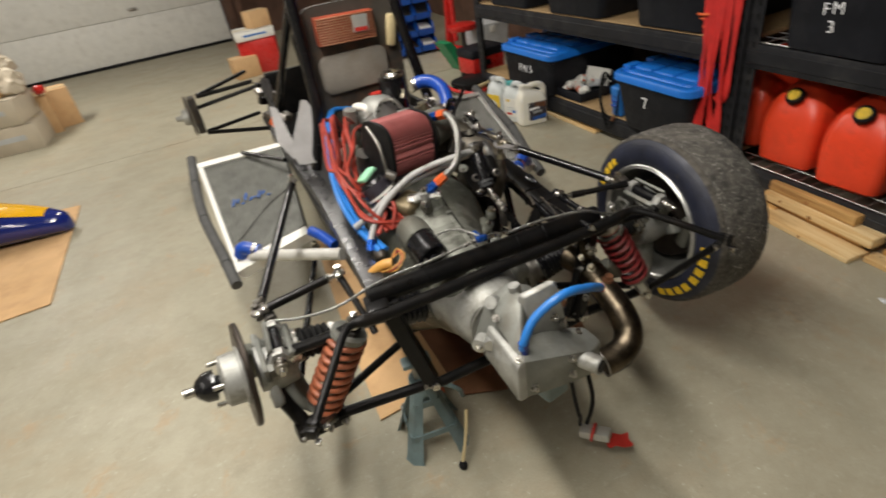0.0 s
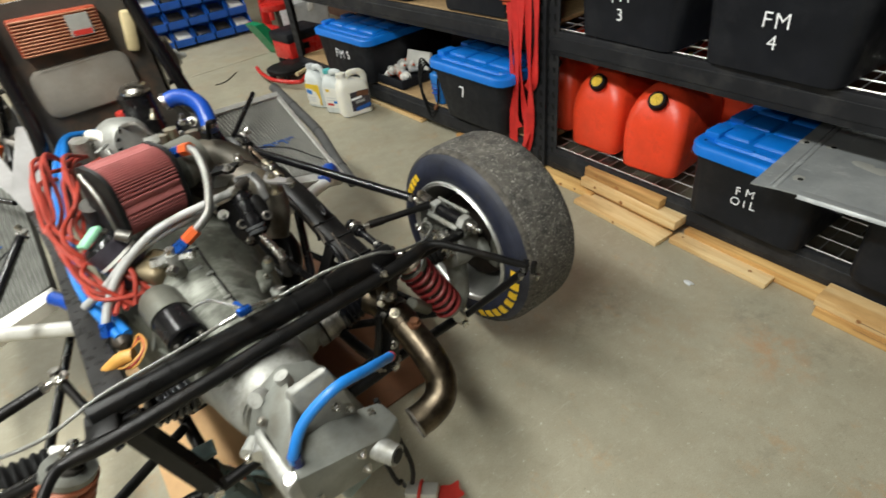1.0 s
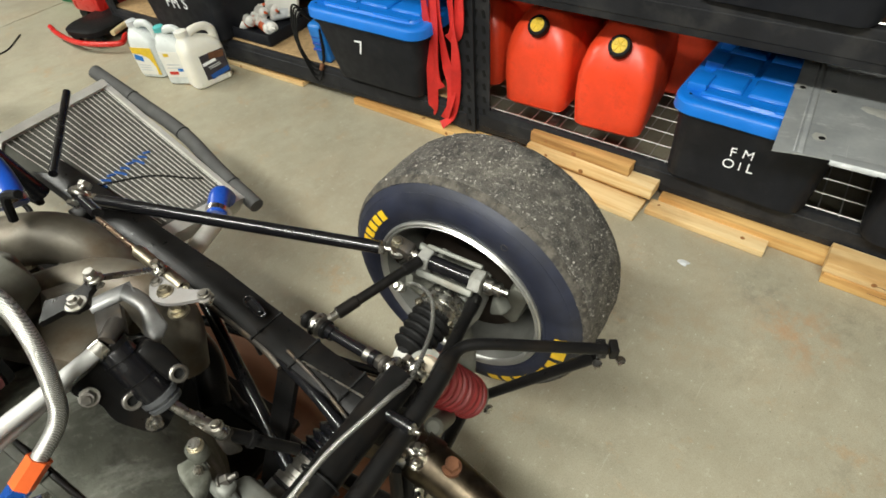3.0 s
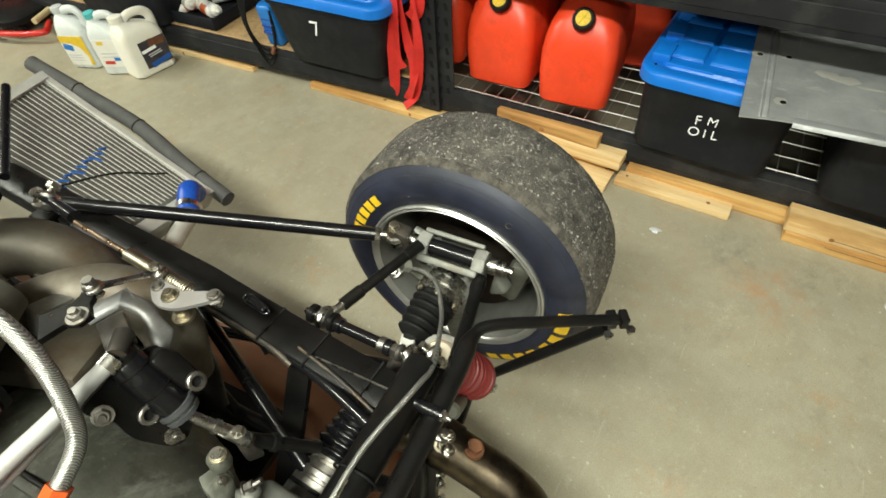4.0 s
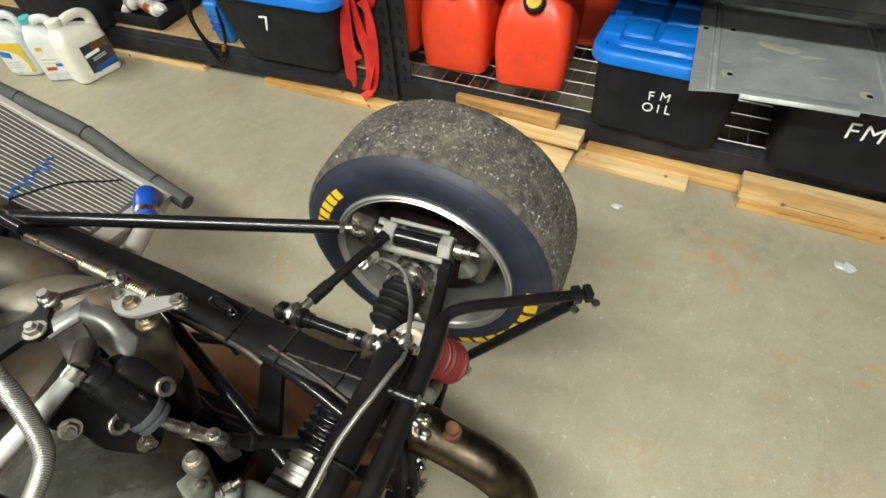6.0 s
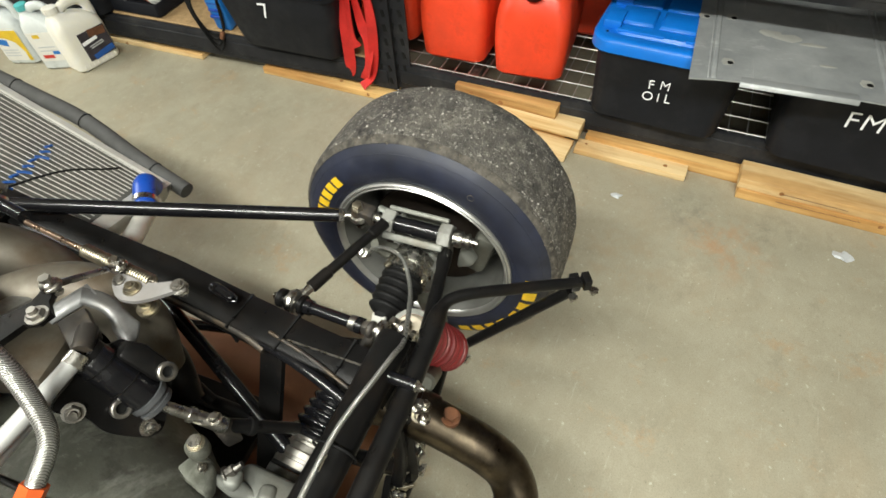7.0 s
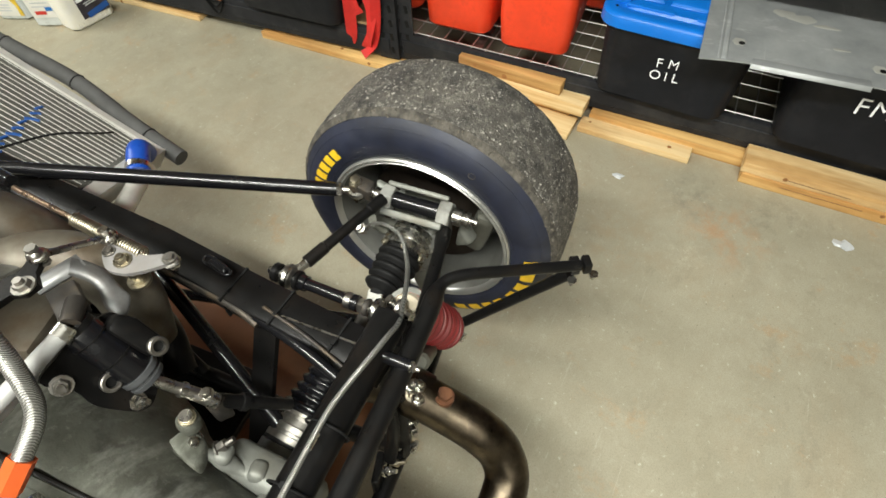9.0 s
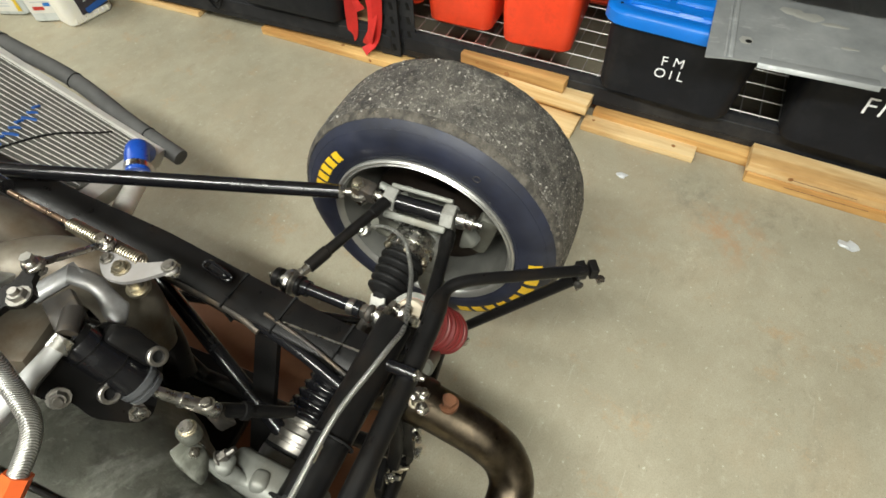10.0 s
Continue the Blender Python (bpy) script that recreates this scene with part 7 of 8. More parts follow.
for k in range(11):
    j = rng.uniform
    P("ignition_lead", a_tube(B(), [(-0.07 - 0.011 * k, 0.60 + j(-0.04, 0.04), 0.74 + j(-0.03, 0.02)), (-0.12 - 0.009 * k, 0.5 + j(-0.04, 0.04), 0.77 + j(-0.04, 0.03)), (-0.15 - 0.008 * k + j(-0.015, 0.015), 0.4 + j(-0.03, 0.03), 0.735 + j(-0.04, 0.03)), (-0.18 - 0.005 * k + j(-0.02, 0.02), 0.29 + j(-0.04, 0.04), 0.69 + j(-0.04, 0.03)), (-0.17 + j(-0.05, 0.06), 0.18 + j(-0.03, 0.04), 0.64 + j(-0.03, 0.03)), (-0.15 + j(-0.06, 0.06), 0.13, 0.6)], 0.0046, 8, 7), "lead_red", None, "red ignition lead")
P("ignition_coil", a_cyl(B(), (-0.1, 0.62, 0.66), (-0.09, 0.6, 0.77), 0.02, seg=18), "alloy", None, "alloy ignition canister")
P("ignition_coil", a_cyl(B(), (-0.14, 0.35, 0.68), (-0.14, 0.33, 0.73), 0.022, seg=18), "grime")
for k, dx in enumerate((0.0, 0.014)):
    P("blue_hose", a_tube(B(), [(0.02, 0.8, 0.7), (-0.09, 0.8, 0.725), (-0.14 + dx, 0.73, 0.71), (-0.19 + dx, 0.58, 0.67), (-0.225 + dx, 0.42, 0.62), (-0.235 + dx, 0.25, 0.595 - 0.01 * k), (-0.215 + dx, 0.1, 0.57)], 0.0085, 12, 7), "blue_line", None, "bright blue coolant hose")
P("hose_fitting", a_cyl(B(), (0.01, 0.8, 0.7), (0.05, 0.79, 0.7), 0.012, seg=6), "orange_fit")
P("terminal_cover", a_box(B(), (0.05, 0.75, 0.745), (0.05, 0.03, 0.03), (0, 0, 10), 0.006), "red_ink", None, "red terminal cover")

# bulkhead panel, ignition box, roll hoop
panel = B()
a_rings(panel, [[Vector((0.02 + x, y, 0.845 + z)) for x, z in rrect(0.158, 0.2, 0.05)] for y in (0.8, 0.815)])
bulk = P("bulkhead_panel", panel, "tank", None, "olive-grey bulkhead panel")
P("cover_plate", a_rings(B(), [[Vector((0.005 + x, y, 0.835 + z)) for x, z in rrect(0.115 - q, 0.06 - q, 0.03)] for y, q in ((0.8, 0), (0.788, 0), (0.784, 0.004))]), "cover", bulk, "rounded grey cover plate")
P("padding", a_box(B(), (0.15, 0.79, 0.93), (0.03, 0.03, 0.1), (0, 12, 0), 0.01), "cream", bulk, "torn yellow foam edging")
msd = P("ignition_box", a_box(B(), (0.0, 0.79, 0.968), (0.19, 0.035, 0.085), (0, 2, 0), 0.005), "red_box", None, "red finned ignition box")
for k in range(11):
    P("fin", a_box(B(), (0.0, 0.77, 0.93 + 0.0075 * k), (0.185, 0.008, 0.0035), (0, 2, 0), 0.001, 1), "msd_fin", msd)
P("sticker", a_box(B(), (0.045, 0.7635, 0.975), (0.05, 0.0015, 0.05), (0, 2, 0)), "sheet", msd, "silver sticker")
P("sticker_bar", a_box(B(), (0.045, 0.762, 0.958), (0.042, 0.0012, 0.012), (0, 2, 0)), "red_ink", msd)
P("roll_hoop", a_tube(B(), [(-0.146, 0.775, 1.25), (-0.147, 0.772, 1.06), (-0.15, 0.768, 0.86), (-0.165, 0.762, 0.72), (-0.215, 0.755, 0.56)], 0.0175, 14, 5), "gloss_black", None, "black roll hoop tube")
P("roll_hoop", a_tube(B(), [(0.165, 0.775, 1.25), (0.176, 0.772, 1.0), (0.212, 0.768, 0.79), (0.26, 0.76, 0.56)], 0.0175, 14, 5), "gloss_black", None, "black roll hoop tube")
P("roll_hoop_brace", a_cyl(B(), (-0.12, 0.86, 1.1), (-0.25, 1.35, 0.56), 0.014, seg=14), "gloss_black")
P("roll_hoop_brace", a_cyl(B(), (0.2, 0.86, 1.1), (0.29, 1.35, 0.56), 0.014, seg=14), "gloss_black")
# tub, side panels and cockpit stuff ahead of the bulkhead
P("tub_side", a_box(B(), (-0.22, 1.45, 0.56), (0.02, 0.9, 0.18), (0, -4, -3), 0.008), "frame_paint", None, "black cockpit side")
P("tub_side", a_box(B(), (0.29, 1.45, 0.5), (0.02, 0.9, 0.2), (0, 4, 2), 0.008), "frame_paint", None, "black cockpit side")
P("tub_floor", a_box(B(), (0.03, 1.5, 0.21), (0.44, 2.6, 0.02), (0, 0, 0), 0.004), "frame_paint", None, "black floor tray")
P("seat_back", a_box(B(), (0.03, 0.95, 0.72), (0.33, 0.05, 0.5), (-18, 0, 0), 0.03, 3), "rubber", None, "black seat back")
for y, turn, outline in ((0.75, 0, ((-0.188, 0.781), (-0.170, 0.777), (-0.163, 0.755), (-0.165, 0.72), (-0.213, 0.587), (-0.267, 0.595), (-0.277, 0.642))), (0.85, 0, ((-0.284, 0.765), (-0.262, 0.752), (-0.25, 0.638), (-0.268, 0.58), (-0.3, 0.652)))):
    P("side_plate", a_slab(B(), outline, 0.004, pose(0, y, 0.6, 58) @ pose(0, -0.66, 0) @ Matrix.Diagonal((1, 1.1, 1, 1))), "side_alloy", None, "bare pale alloy side plate")
for k in range(12):
    c = (rng.uniform(-0.27, -0.2), rng.uniform(1.0, 1.8), rng.uniform(0.57, 0.67))
    P("cockpit_fitting", a_box(B(), c, (rng.uniform(0.015, 0.04), rng.uniform(0.02, 0.06), rng.uniform(0.02, 0.05)), (rng.uniform(0, 30), rng.uniform(0, 30), rng.uniform(0, 60)), 0.004), rng.choice(("grime", "steel", "rubber", "orange_fit", "alloy", "frame_paint")))

# radiators, one on each side, with a foam-wrapped outer edge
for s in (1, -1):
    c_or, c_of, c_if, c_ir = (Vector((s * x, y, z)) for x, y, z in ((0.565, 0.68, 0.32), (0.59, 1.335, 0.50), (0.262, 1.13, 0.555), (0.315, 0.655, 0.385)))
    if s > 0:
        c_or, c_of, c_if, c_ir = Vector((0.571, 0.643, 0.349)), Vector((0.614, 1.144, 0.523)), Vector((0.285, 0.924, 0.612)), Vector((0.321, 0.567, 0.453))
    nrm = (c_of - c_or).cross(c_if - c_or).normalized()
    if nrm.z < 0:
        nrm = -nrm
    bil = lambda a, c: (c_ir * (1 - a) + c_or * a) * (1 - c) + (c_if * (1 - a) + c_of * a) * c
    core = B()
    a_rings(core, [[bil(a, c) + nrm * h for a, c in ((0.02, 0.1), (0.97, 0.06), (0.97, 0.96), (0.02, 0.96))] for h in (-0.022, 0.004)])
    rad = P("radiator", core, "fin", None, "alloy radiator lying flat beside the frame")
    for k in range(22):
        a = 0.03 + 0.92 * k / 21
        P("core_tube", a_cyl(B(), bil(a, 0.1) + nrm * 0.0052, bil(a, 0.95) + nrm * 0.0048, 0.0011, seg=6), "rad_tank" if s > 0 else "fin_pale", rad)
    for c0, c1 in ((0.0, 0.07), (0.95, 1.0)):
        tank = B()
        a_rings(tank, [[bil(a, c) + nrm * h for a, c in ((0, c0), (1, c0), (1, c1), (0, c1))] for h in (-0.03, 0.012)])
        P("end_tank", tank, "white_paint" if s < 0 else "rad_tank", rad, "pale alloy end tank")
    rail = B()
    a_rings(rail, [[bil(a, c) + nrm * h for a, c in ((0.965, 0), (1.02, 0), (1.02, 1), (0.965, 1))] for h in (-0.02, 0.01)])
    P("side_rail", rail, "white_paint" if s < 0 else "rad_tank", rad)
    out = (c_or - c_ir).normalized()
    line = [c_or + out * 0.025 - (c_of - c_or) * 0.06, c_or + out * 0.036 + (c_of - c_or) * 0.2, c_or.lerp(c_of, 0.5) + out * 0.05 + nrm * 0.008, c_or.lerp(c_of, 0.8) + out * 0.045, c_or.lerp(c_of, 1.1) + out * 0.022]
    P("foam_sleeve", a_tube(B(), line, 0.0185, 16, 6), "foam", rad, "grey foam pipe sleeve")
    way = smooth_path(line, 6)
    for f in (4, 12, 19):
        P("sleeve_tie", a_ring(B(), way[f], way[f + 1] - way[f - 1], 0.0186, 0.0016, 20, 6), "rubber", rad)
    # hand-inked strokes on the core
    for k in range(9):
        if s > 0:
            a, c = 0.140 + 0.0667 * k, 0.480 + 0.0022 * k
            q0, q1 = bil(a, c), bil(a + 0.05, c - 0.05 + 0.02 * (k % 3))
        else:
            a, c = 0.78 - 0.055 * k, 0.5 + 0.02 * (k % 2)
            q0, q1 = bil(a, c), bil(a - 0.035, c + 0.06 - 0.03 * (k % 3))
        P("ink_stroke", a_tube(B(), [q0 + nrm * 0.0065, q0.lerp(q1, 0.5) + nrm * 0.0068 + out * 0.002, q1 + nrm * 0.0065], 0.0038, 8, 4, 0.7), "label_blue", rad, "blue ink stroke")
    P("stay", a_cyl(B(), Vector((0.478, 0.99, 0.606)) if s > 0 else bil(0.45, 0.97) + nrm * 0.02, Vector((0.297, 0.755, 0.585)) if s > 0 else Vector((-0.29, 0.93, 0.56)), 0.008, seg=10), "gloss_black", rad)
    P("sensor_wire", a_tube(B(), [Vector((s * 0.31, 0.72, 0.55)), bil(0.35, 0.3) + nrm * 0.05, bil(0.7, 0.22) + nrm * 0.025, bil(0.86, 0.2) + nrm * 0.012], 0.0022, 6, 6), "rubber")
    top = bil(0.72, 0.03) + nrm * 0.014
    inn = Vector((s * 0.30, 0.53, 0.40))
    if s < 0:
        top, inn = Vector((-0.515, 0.715, 0.372)), Vector((-0.262, 0.395, 0.425))
    P("water_pipe", a_cyl(B(), top + Vector((-s * 0.005, -0.02, -0.01)), inn, 0.0185, seg=18), "rad_tank", None, "bright alloy water pipe")
    P("hose_elbow", a_tube(B(), [top + Vector((s * 0.03, 0.012, -0.012)), top + Vector((s * 0.012, 0.0, 0.016)), top + Vector((-s * 0.03, -0.03, 0.002))], 0.0225, 16, 6), "blue_sil", None, "blue silicone hose elbow")
    P("hose_clip", a_lathe(B(), [(-0.006, 0.022), (-0.006, 0.0245), (0.006, 0.0245), (0.006, 0.022)], top + Vector((-s * 0.022, -0.023, 0.006)), (s * 0.8, 0.6, 0.2), 20), "chrome")
P("hose_elbow", a_tube(B(), [(-0.315, 0.565, 0.445), (-0.29, 0.525, 0.435), (-0.268, 0.47, 0.42)], 0.0165, 14, 5), "blue_sil", None, "blue silicone hose")

# front suspension
FY, FZ = 0.09, 0.035
for s in (-1, 1):
    x = lambda v: s * v + (0.03 if s > 0 else 0)
    for p0, p1 in (((0.53, 2.5, 0.47), (0.2, 2.4, 0.5)), ((0.53, 2.53, 0.47), (0.2, 2.75, 0.5)), ((0.54, 2.42, 0.27), (0.2, 2.2, 0.26)), ((0.54, 2.45, 0.27), (0.2, 2.6, 0.26)), ((0.56, 2.62, 0.38), (0.18, 2.62, 0.42))):
        P("front_wishbone", a_cyl(B(), (x(p0[0]), p0[1] + FY, p0[2] + FZ), (x(p1[0]), p1[1] + FY, p1[2] + FZ), 0.0125, seg=12), "frame_paint", None, "black front wishbone tube")
    P("front_upright", a_box(B(), (x(0.57), 2.5 + FY, 0.37 + FZ), (0.045, 0.09, 0.22), (0, 0, 0), 0.012), "grime", None, "dark front upright")
    P("front_disc", a_lathe(B(), [(0, 0.04), (0, 0.12), (0.008, 0.12), (0.008, 0.04)], (x(0.6), 2.5 + FY, 0.37 + FZ), (s, 0, 0), 36), "disc", None, "dark front brake disc")
    P("front_hub", a_lathe(B(), [(0, 0.05), (0.035, 0.045), (0.04, 0.02), (0.075, 0.015), (0.08, 0.0)], (x(0.61), 2.5 + FY, 0.37 + FZ), (s, 0, 0), 24), "alloy", None, "bare alloy front hub")
P("nose_bulkhead", a_box(B(), (0.05, 2.75, 0.36), (0.3, 0.03, 0.3), (0, 0, 0), 0.01), "frame_paint")

# trailing loom with a connector near the floor
P("loom_wire", a_tube(B(), [(0.09, -0.25, 0.42), (0.11, -0.28, 0.25), (0.115, -0.275, 0.17), (0.115, -0.258, 0.1)], 0.0055, 8, 6), "rubber", None, "dangling black wire")
P("loom_wire", a_tube(B(), [(0.05, -0.26, 0.4), (0.07, -0.28, 0.2), (0.085, -0.27, 0.16), (0.098, -0.252, 0.1)], 0.005, 8, 6), "rubber", None, "dangling black wire")
plug = P("plug", a_box(B(), (0.124, -0.278, 0.078), (0.035, 0.075, 0.022), (-8, 8, 38), 0.004), "sheet", None, "grey connector plug with red tape")
tape = B()
a_slab(tape, smooth_loop([(-0.034, 0.014), (-0.01, 0.02), (0.012, 0.015), (0.036, 0.019), (0.03, 0.002), (0.037, -0.014), (0.01, -0.018), (-0.012, -0.013), (-0.033, -0.017)], 3), 0.002, pose(0.170, -0.311, 0.052, 16, 18, -14))
P("tape", tape, "red_ink", plug, "ragged red tape flag")
P("tape", a_ring(B(), (0.122, -0.274, 0.078), (0.6, -0.78, -0.1), 0.021, 0.004, 18, 6), "red_ink", plug)

# small fittings and links over the intake
for x, y, z, r, mat in ((0.108, 0.687, 0.665, 0.011, "brass"), (0.07, 0.712, 0.668, 0.009, "chrome"), (0.13, 0.655, 0.66, 0.008, "chrome"), (0.15, 0.60, 0.655, 0.009, "steel"), (0.085, 0.60, 0.67, 0.010, "brass"), (0.102, 0.505, 0.66, 0.009, "chrome"), (0.128, 0.455, 0.645, 0.010, "brass"), (0.06, 0.55, 0.675, 0.009, "steel"), (0.175, 0.525, 0.645, 0.008, "chrome"), (0.155, 0.42, 0.635, 0.009, "steel")):
    post = P("union_post", a_cyl(B(), (x, y, z - 0.09), (x, y, z), r * 0.8, seg=10), "alloy_grey" if mat == "steel" else "grime")
    P("union_nut", nut(B(), (x, y, z), (rng.uniform(-0.3, 0.3), rng.uniform(-0.3, 0.3), 1), r, 0.011, 0.009), mat, post)
for p0, p1, mat in (((0.108, 0.687, 0.685), (0.06, 0.55, 0.69), "steel"), ((0.15, 0.60, 0.672), (0.128, 0.455, 0.662), "chrome"), ((0.102, 0.505, 0.677), (0.175, 0.525, 0.66), "steel")):
    P("throttle_link", a_cyl(B(), p0, p1, 0.0035, seg=10), mat, None, "thin plated throttle link")
for pts, mat in (([(0.07, 0.712, 0.675), (0.09, 0.66, 0.70), (0.12, 0.58, 0.70), (0.102, 0.505, 0.67)], "hose_rubber"), ([(0.13, 0.655, 0.665), (0.17, 0.62, 0.69), (0.19, 0.55, 0.675), (0.175, 0.525, 0.65)], "rubber"), ([(0.085, 0.60, 0.675), (0.06, 0.52, 0.70), (0.10, 0.47, 0.69), (0.128, 0.455, 0.65)], "brass_cast")):
    P("vacuum_pipe", a_tube(B(), pts, 0.0042, 8, 6), mat)


# ---- things on the floor round the car ----
CAR_M = pose(-1.38, 0.12, 0, 0, 0, 5.8)


stand = thing("jack_stand", pose(-1.59, 0.108, 0, 0, 0, -2), "grey-green pressed steel jack stand under the frame", "jack stand")
for k in range(4):
    a = math.radians(45 + 90 * k)
    c, s = math.cos(a), math.sin(a)
    b = B()
    base, top = Vector((c * 0.105, s * 0.105, 0.0)), Vector((c * 0.03, s * 0.03, 0.2))
    a_rings(b, [[p + Vector((c * q - s * w, s * q + c * w, 0)) for q, w in ((0.006, 0.0), (-0.004, 0.024 * g), (-0.01, 0.02 * g), (-0.004, 0.0), (-0.01, -0.02 * g), (-0.004, -0.024 * g))] for p, g in ((base, 1.25), (base + Vector((-c * 0.004, -s * 0.004, 0.012)), 1.1), (top, 0.8))])
    part("leg", b, M["jack"], stand)
for k in range(4):
    a = math.radians(90 * k)
    c, s = math.cos(a), math.sin(a)
    for z in (0.075, 0.16):
        r = 0.088 - 0.33 * z
        part("brace", a_box(B(), (c * r, s * r, z), (0.005, 2 * r * 0.95, 0.02), (0, 0, math.degrees(a)), 0.001, 1), M["jack"], stand)
part("collar", a_lathe(B(), [(0, 0.024), (0, 0.034), (0.045, 0.03), (0.045, 0.02)], (0, 0, 0.185), (0, 0, 1), 20), M["jack"], stand)
part("ratchet_post", a_box(B(), (0, 0, 0.235), (0.03, 0.02, 0.1), (0, 0, 0), 0.003), M["steel"], stand)
part("saddle", a_box(B(), (0, 0, 0.287), (0.075, 0.04, 0.014), (0, 0, 0), 0.005), M["jack"], stand)
part("ratchet_lever", a_tube(B(), [(0.02, 0, 0.2), (0.05, -0.02, 0.2), (0.09, -0.03, 0.17), (0.1, -0.02, 0.13)], 0.006, 10, 5), M["jack"], stand)
part("warning_label", a_box(B(), (0.052, 0.0, 0.165), (0.002, 0.03, 0.018), (0, -22, 0)), M["orange_fit"], stand, "orange warning label")

p = Vector((-1.551, -0.029, 0))
drip = thing("drain_tube", pose(p.x, p.y, 0, 0, 0, 0), "cream plastic tube with a black end standing by the jack", "tube")
part("tube", a_tube(B(), [(0.045, 0.039, 0.16), (0.034, 0.028, 0.11), (0.014, 0.01, 0.05), (0.0, 0.0, 0.014)], 0.0045, 10, 6), M["cream"], drip)
part("end_cap", a_ball(B(), (0, -0.003, 0.011), 0.0115, (1, 1.2, 1)), M["rubber"], drip)

card = B()
a_slab(card, [(-0.325, 0.13), (-0.03, 0.16), (-0.02, 0.75), (-0.02, 1.3), (-0.24, 1.3), (-0.3, 0.6)], 0.005, pose(0, 0, 0.002))
tagged(part("cardboard_sheet", card, M["card"], at=CAR_M), "flattened brown cardboard sheet lying under the car", "cardboard")
# the engine-side sheet, with the car's shade painted into it
card = B()
a_slab(card, [(-0.08, 0.08), (0.06, 0.02), (0.36, 0.01), (0.43, 0.2), (0.45, 1.35), (-0.06, 1.3)], 0.005, pose(0, 0, 0.0085))
tagged(part("cardboard_sheet", card, M["card_shaded"], at=CAR_M), "reddish brown cardboard sheet under the engine, shade in its colour", "cardboard")
card = B()
a_slab(card, [(0, 0), (0.126, -1.2), (-0.07, -1.23), (-0.35, -1.33), (-1.2, -1.3), (-1.25, 0.1), (-0.3, 0.03)], 0.005, pose(0, 0, 0.002))
tagged(part("cardboard_sheet", card, M["card"], at=pose(-3.073, 2.746, 0)), "flattened brown cardboard sheet under a nose cone", "cardboard")

nose = thing("nose_cone", pose(-3.03, 2.375, 0.007, 0, 0, -10), "glossy blue and yellow race car nose lying on cardboard", "car body part")


def nose_ring(t, lift=0.0, top=False):
    wx = -1.1 * t
    ry, rz = 0.05 + 0.24 * t ** 0.7, 0.05 + 0.14 * t ** 0.7
    out = []
    span = [math.radians(52 + 76 * i / 12) for i in range(13)] if top else [2 * math.pi * i / 32 for i in range(32)]
    for a in span:
        out.append(Vector((wx, math.cos(a) * (ry + lift), rz + 0.0 + math.sin(a) * (rz + lift))))
    return out


ts = (0.0, 0.01, 0.03, 0.07, 0.13, 0.22, 0.35, 0.55, 0.8, 1.0)
part("shell", a_rings(B(), [nose_ring(t) if t else [Vector((0.012, v.y * 0.4, v.z * 0.6 + 0.012)) for v in nose_ring(0)] for t in ts]), M["body_blue"], nose)
yb = B()
rows = [[yb.verts.new(v) for v in nose_ring(t, 0.003, True)] for t in (0.07, 0.13, 0.22, 0.35, 0.55, 0.8, 1.0)]
for ra, rb in zip(rows, rows[1:]):
    for i in range(len(ra) - 1):
        yb.faces.new((ra[i], ra[i + 1], rb[i + 1], rb[i]))
part("stripe", yb, M["body_yellow"], nose, "broad yellow painted stripe")

# small scraps on the floor
for x, y, s in ((-0.121, -0.062, 0.010), (-0.106, -0.669, 0.015)):
    bm = B()
    bmesh.ops.create_icosphere(bm, subdivisions=2, radius=s)
    for v in bm.verts:
        v.co *= 1 + 0.9 * noise.noise(v.co * 110 + Vector((x * 9, y * 9, 0)))
        v.co.z = max(0.0, v.co.z * 0.35 + 0.003)
        v.co.y *= 1.4
    tagged(part("plastic_scrap", bm, M["grey_lid"], at=pose(x, y, 0.0)), "crumpled scrap of white plastic film on concrete", "litter", "scraps on the floor")


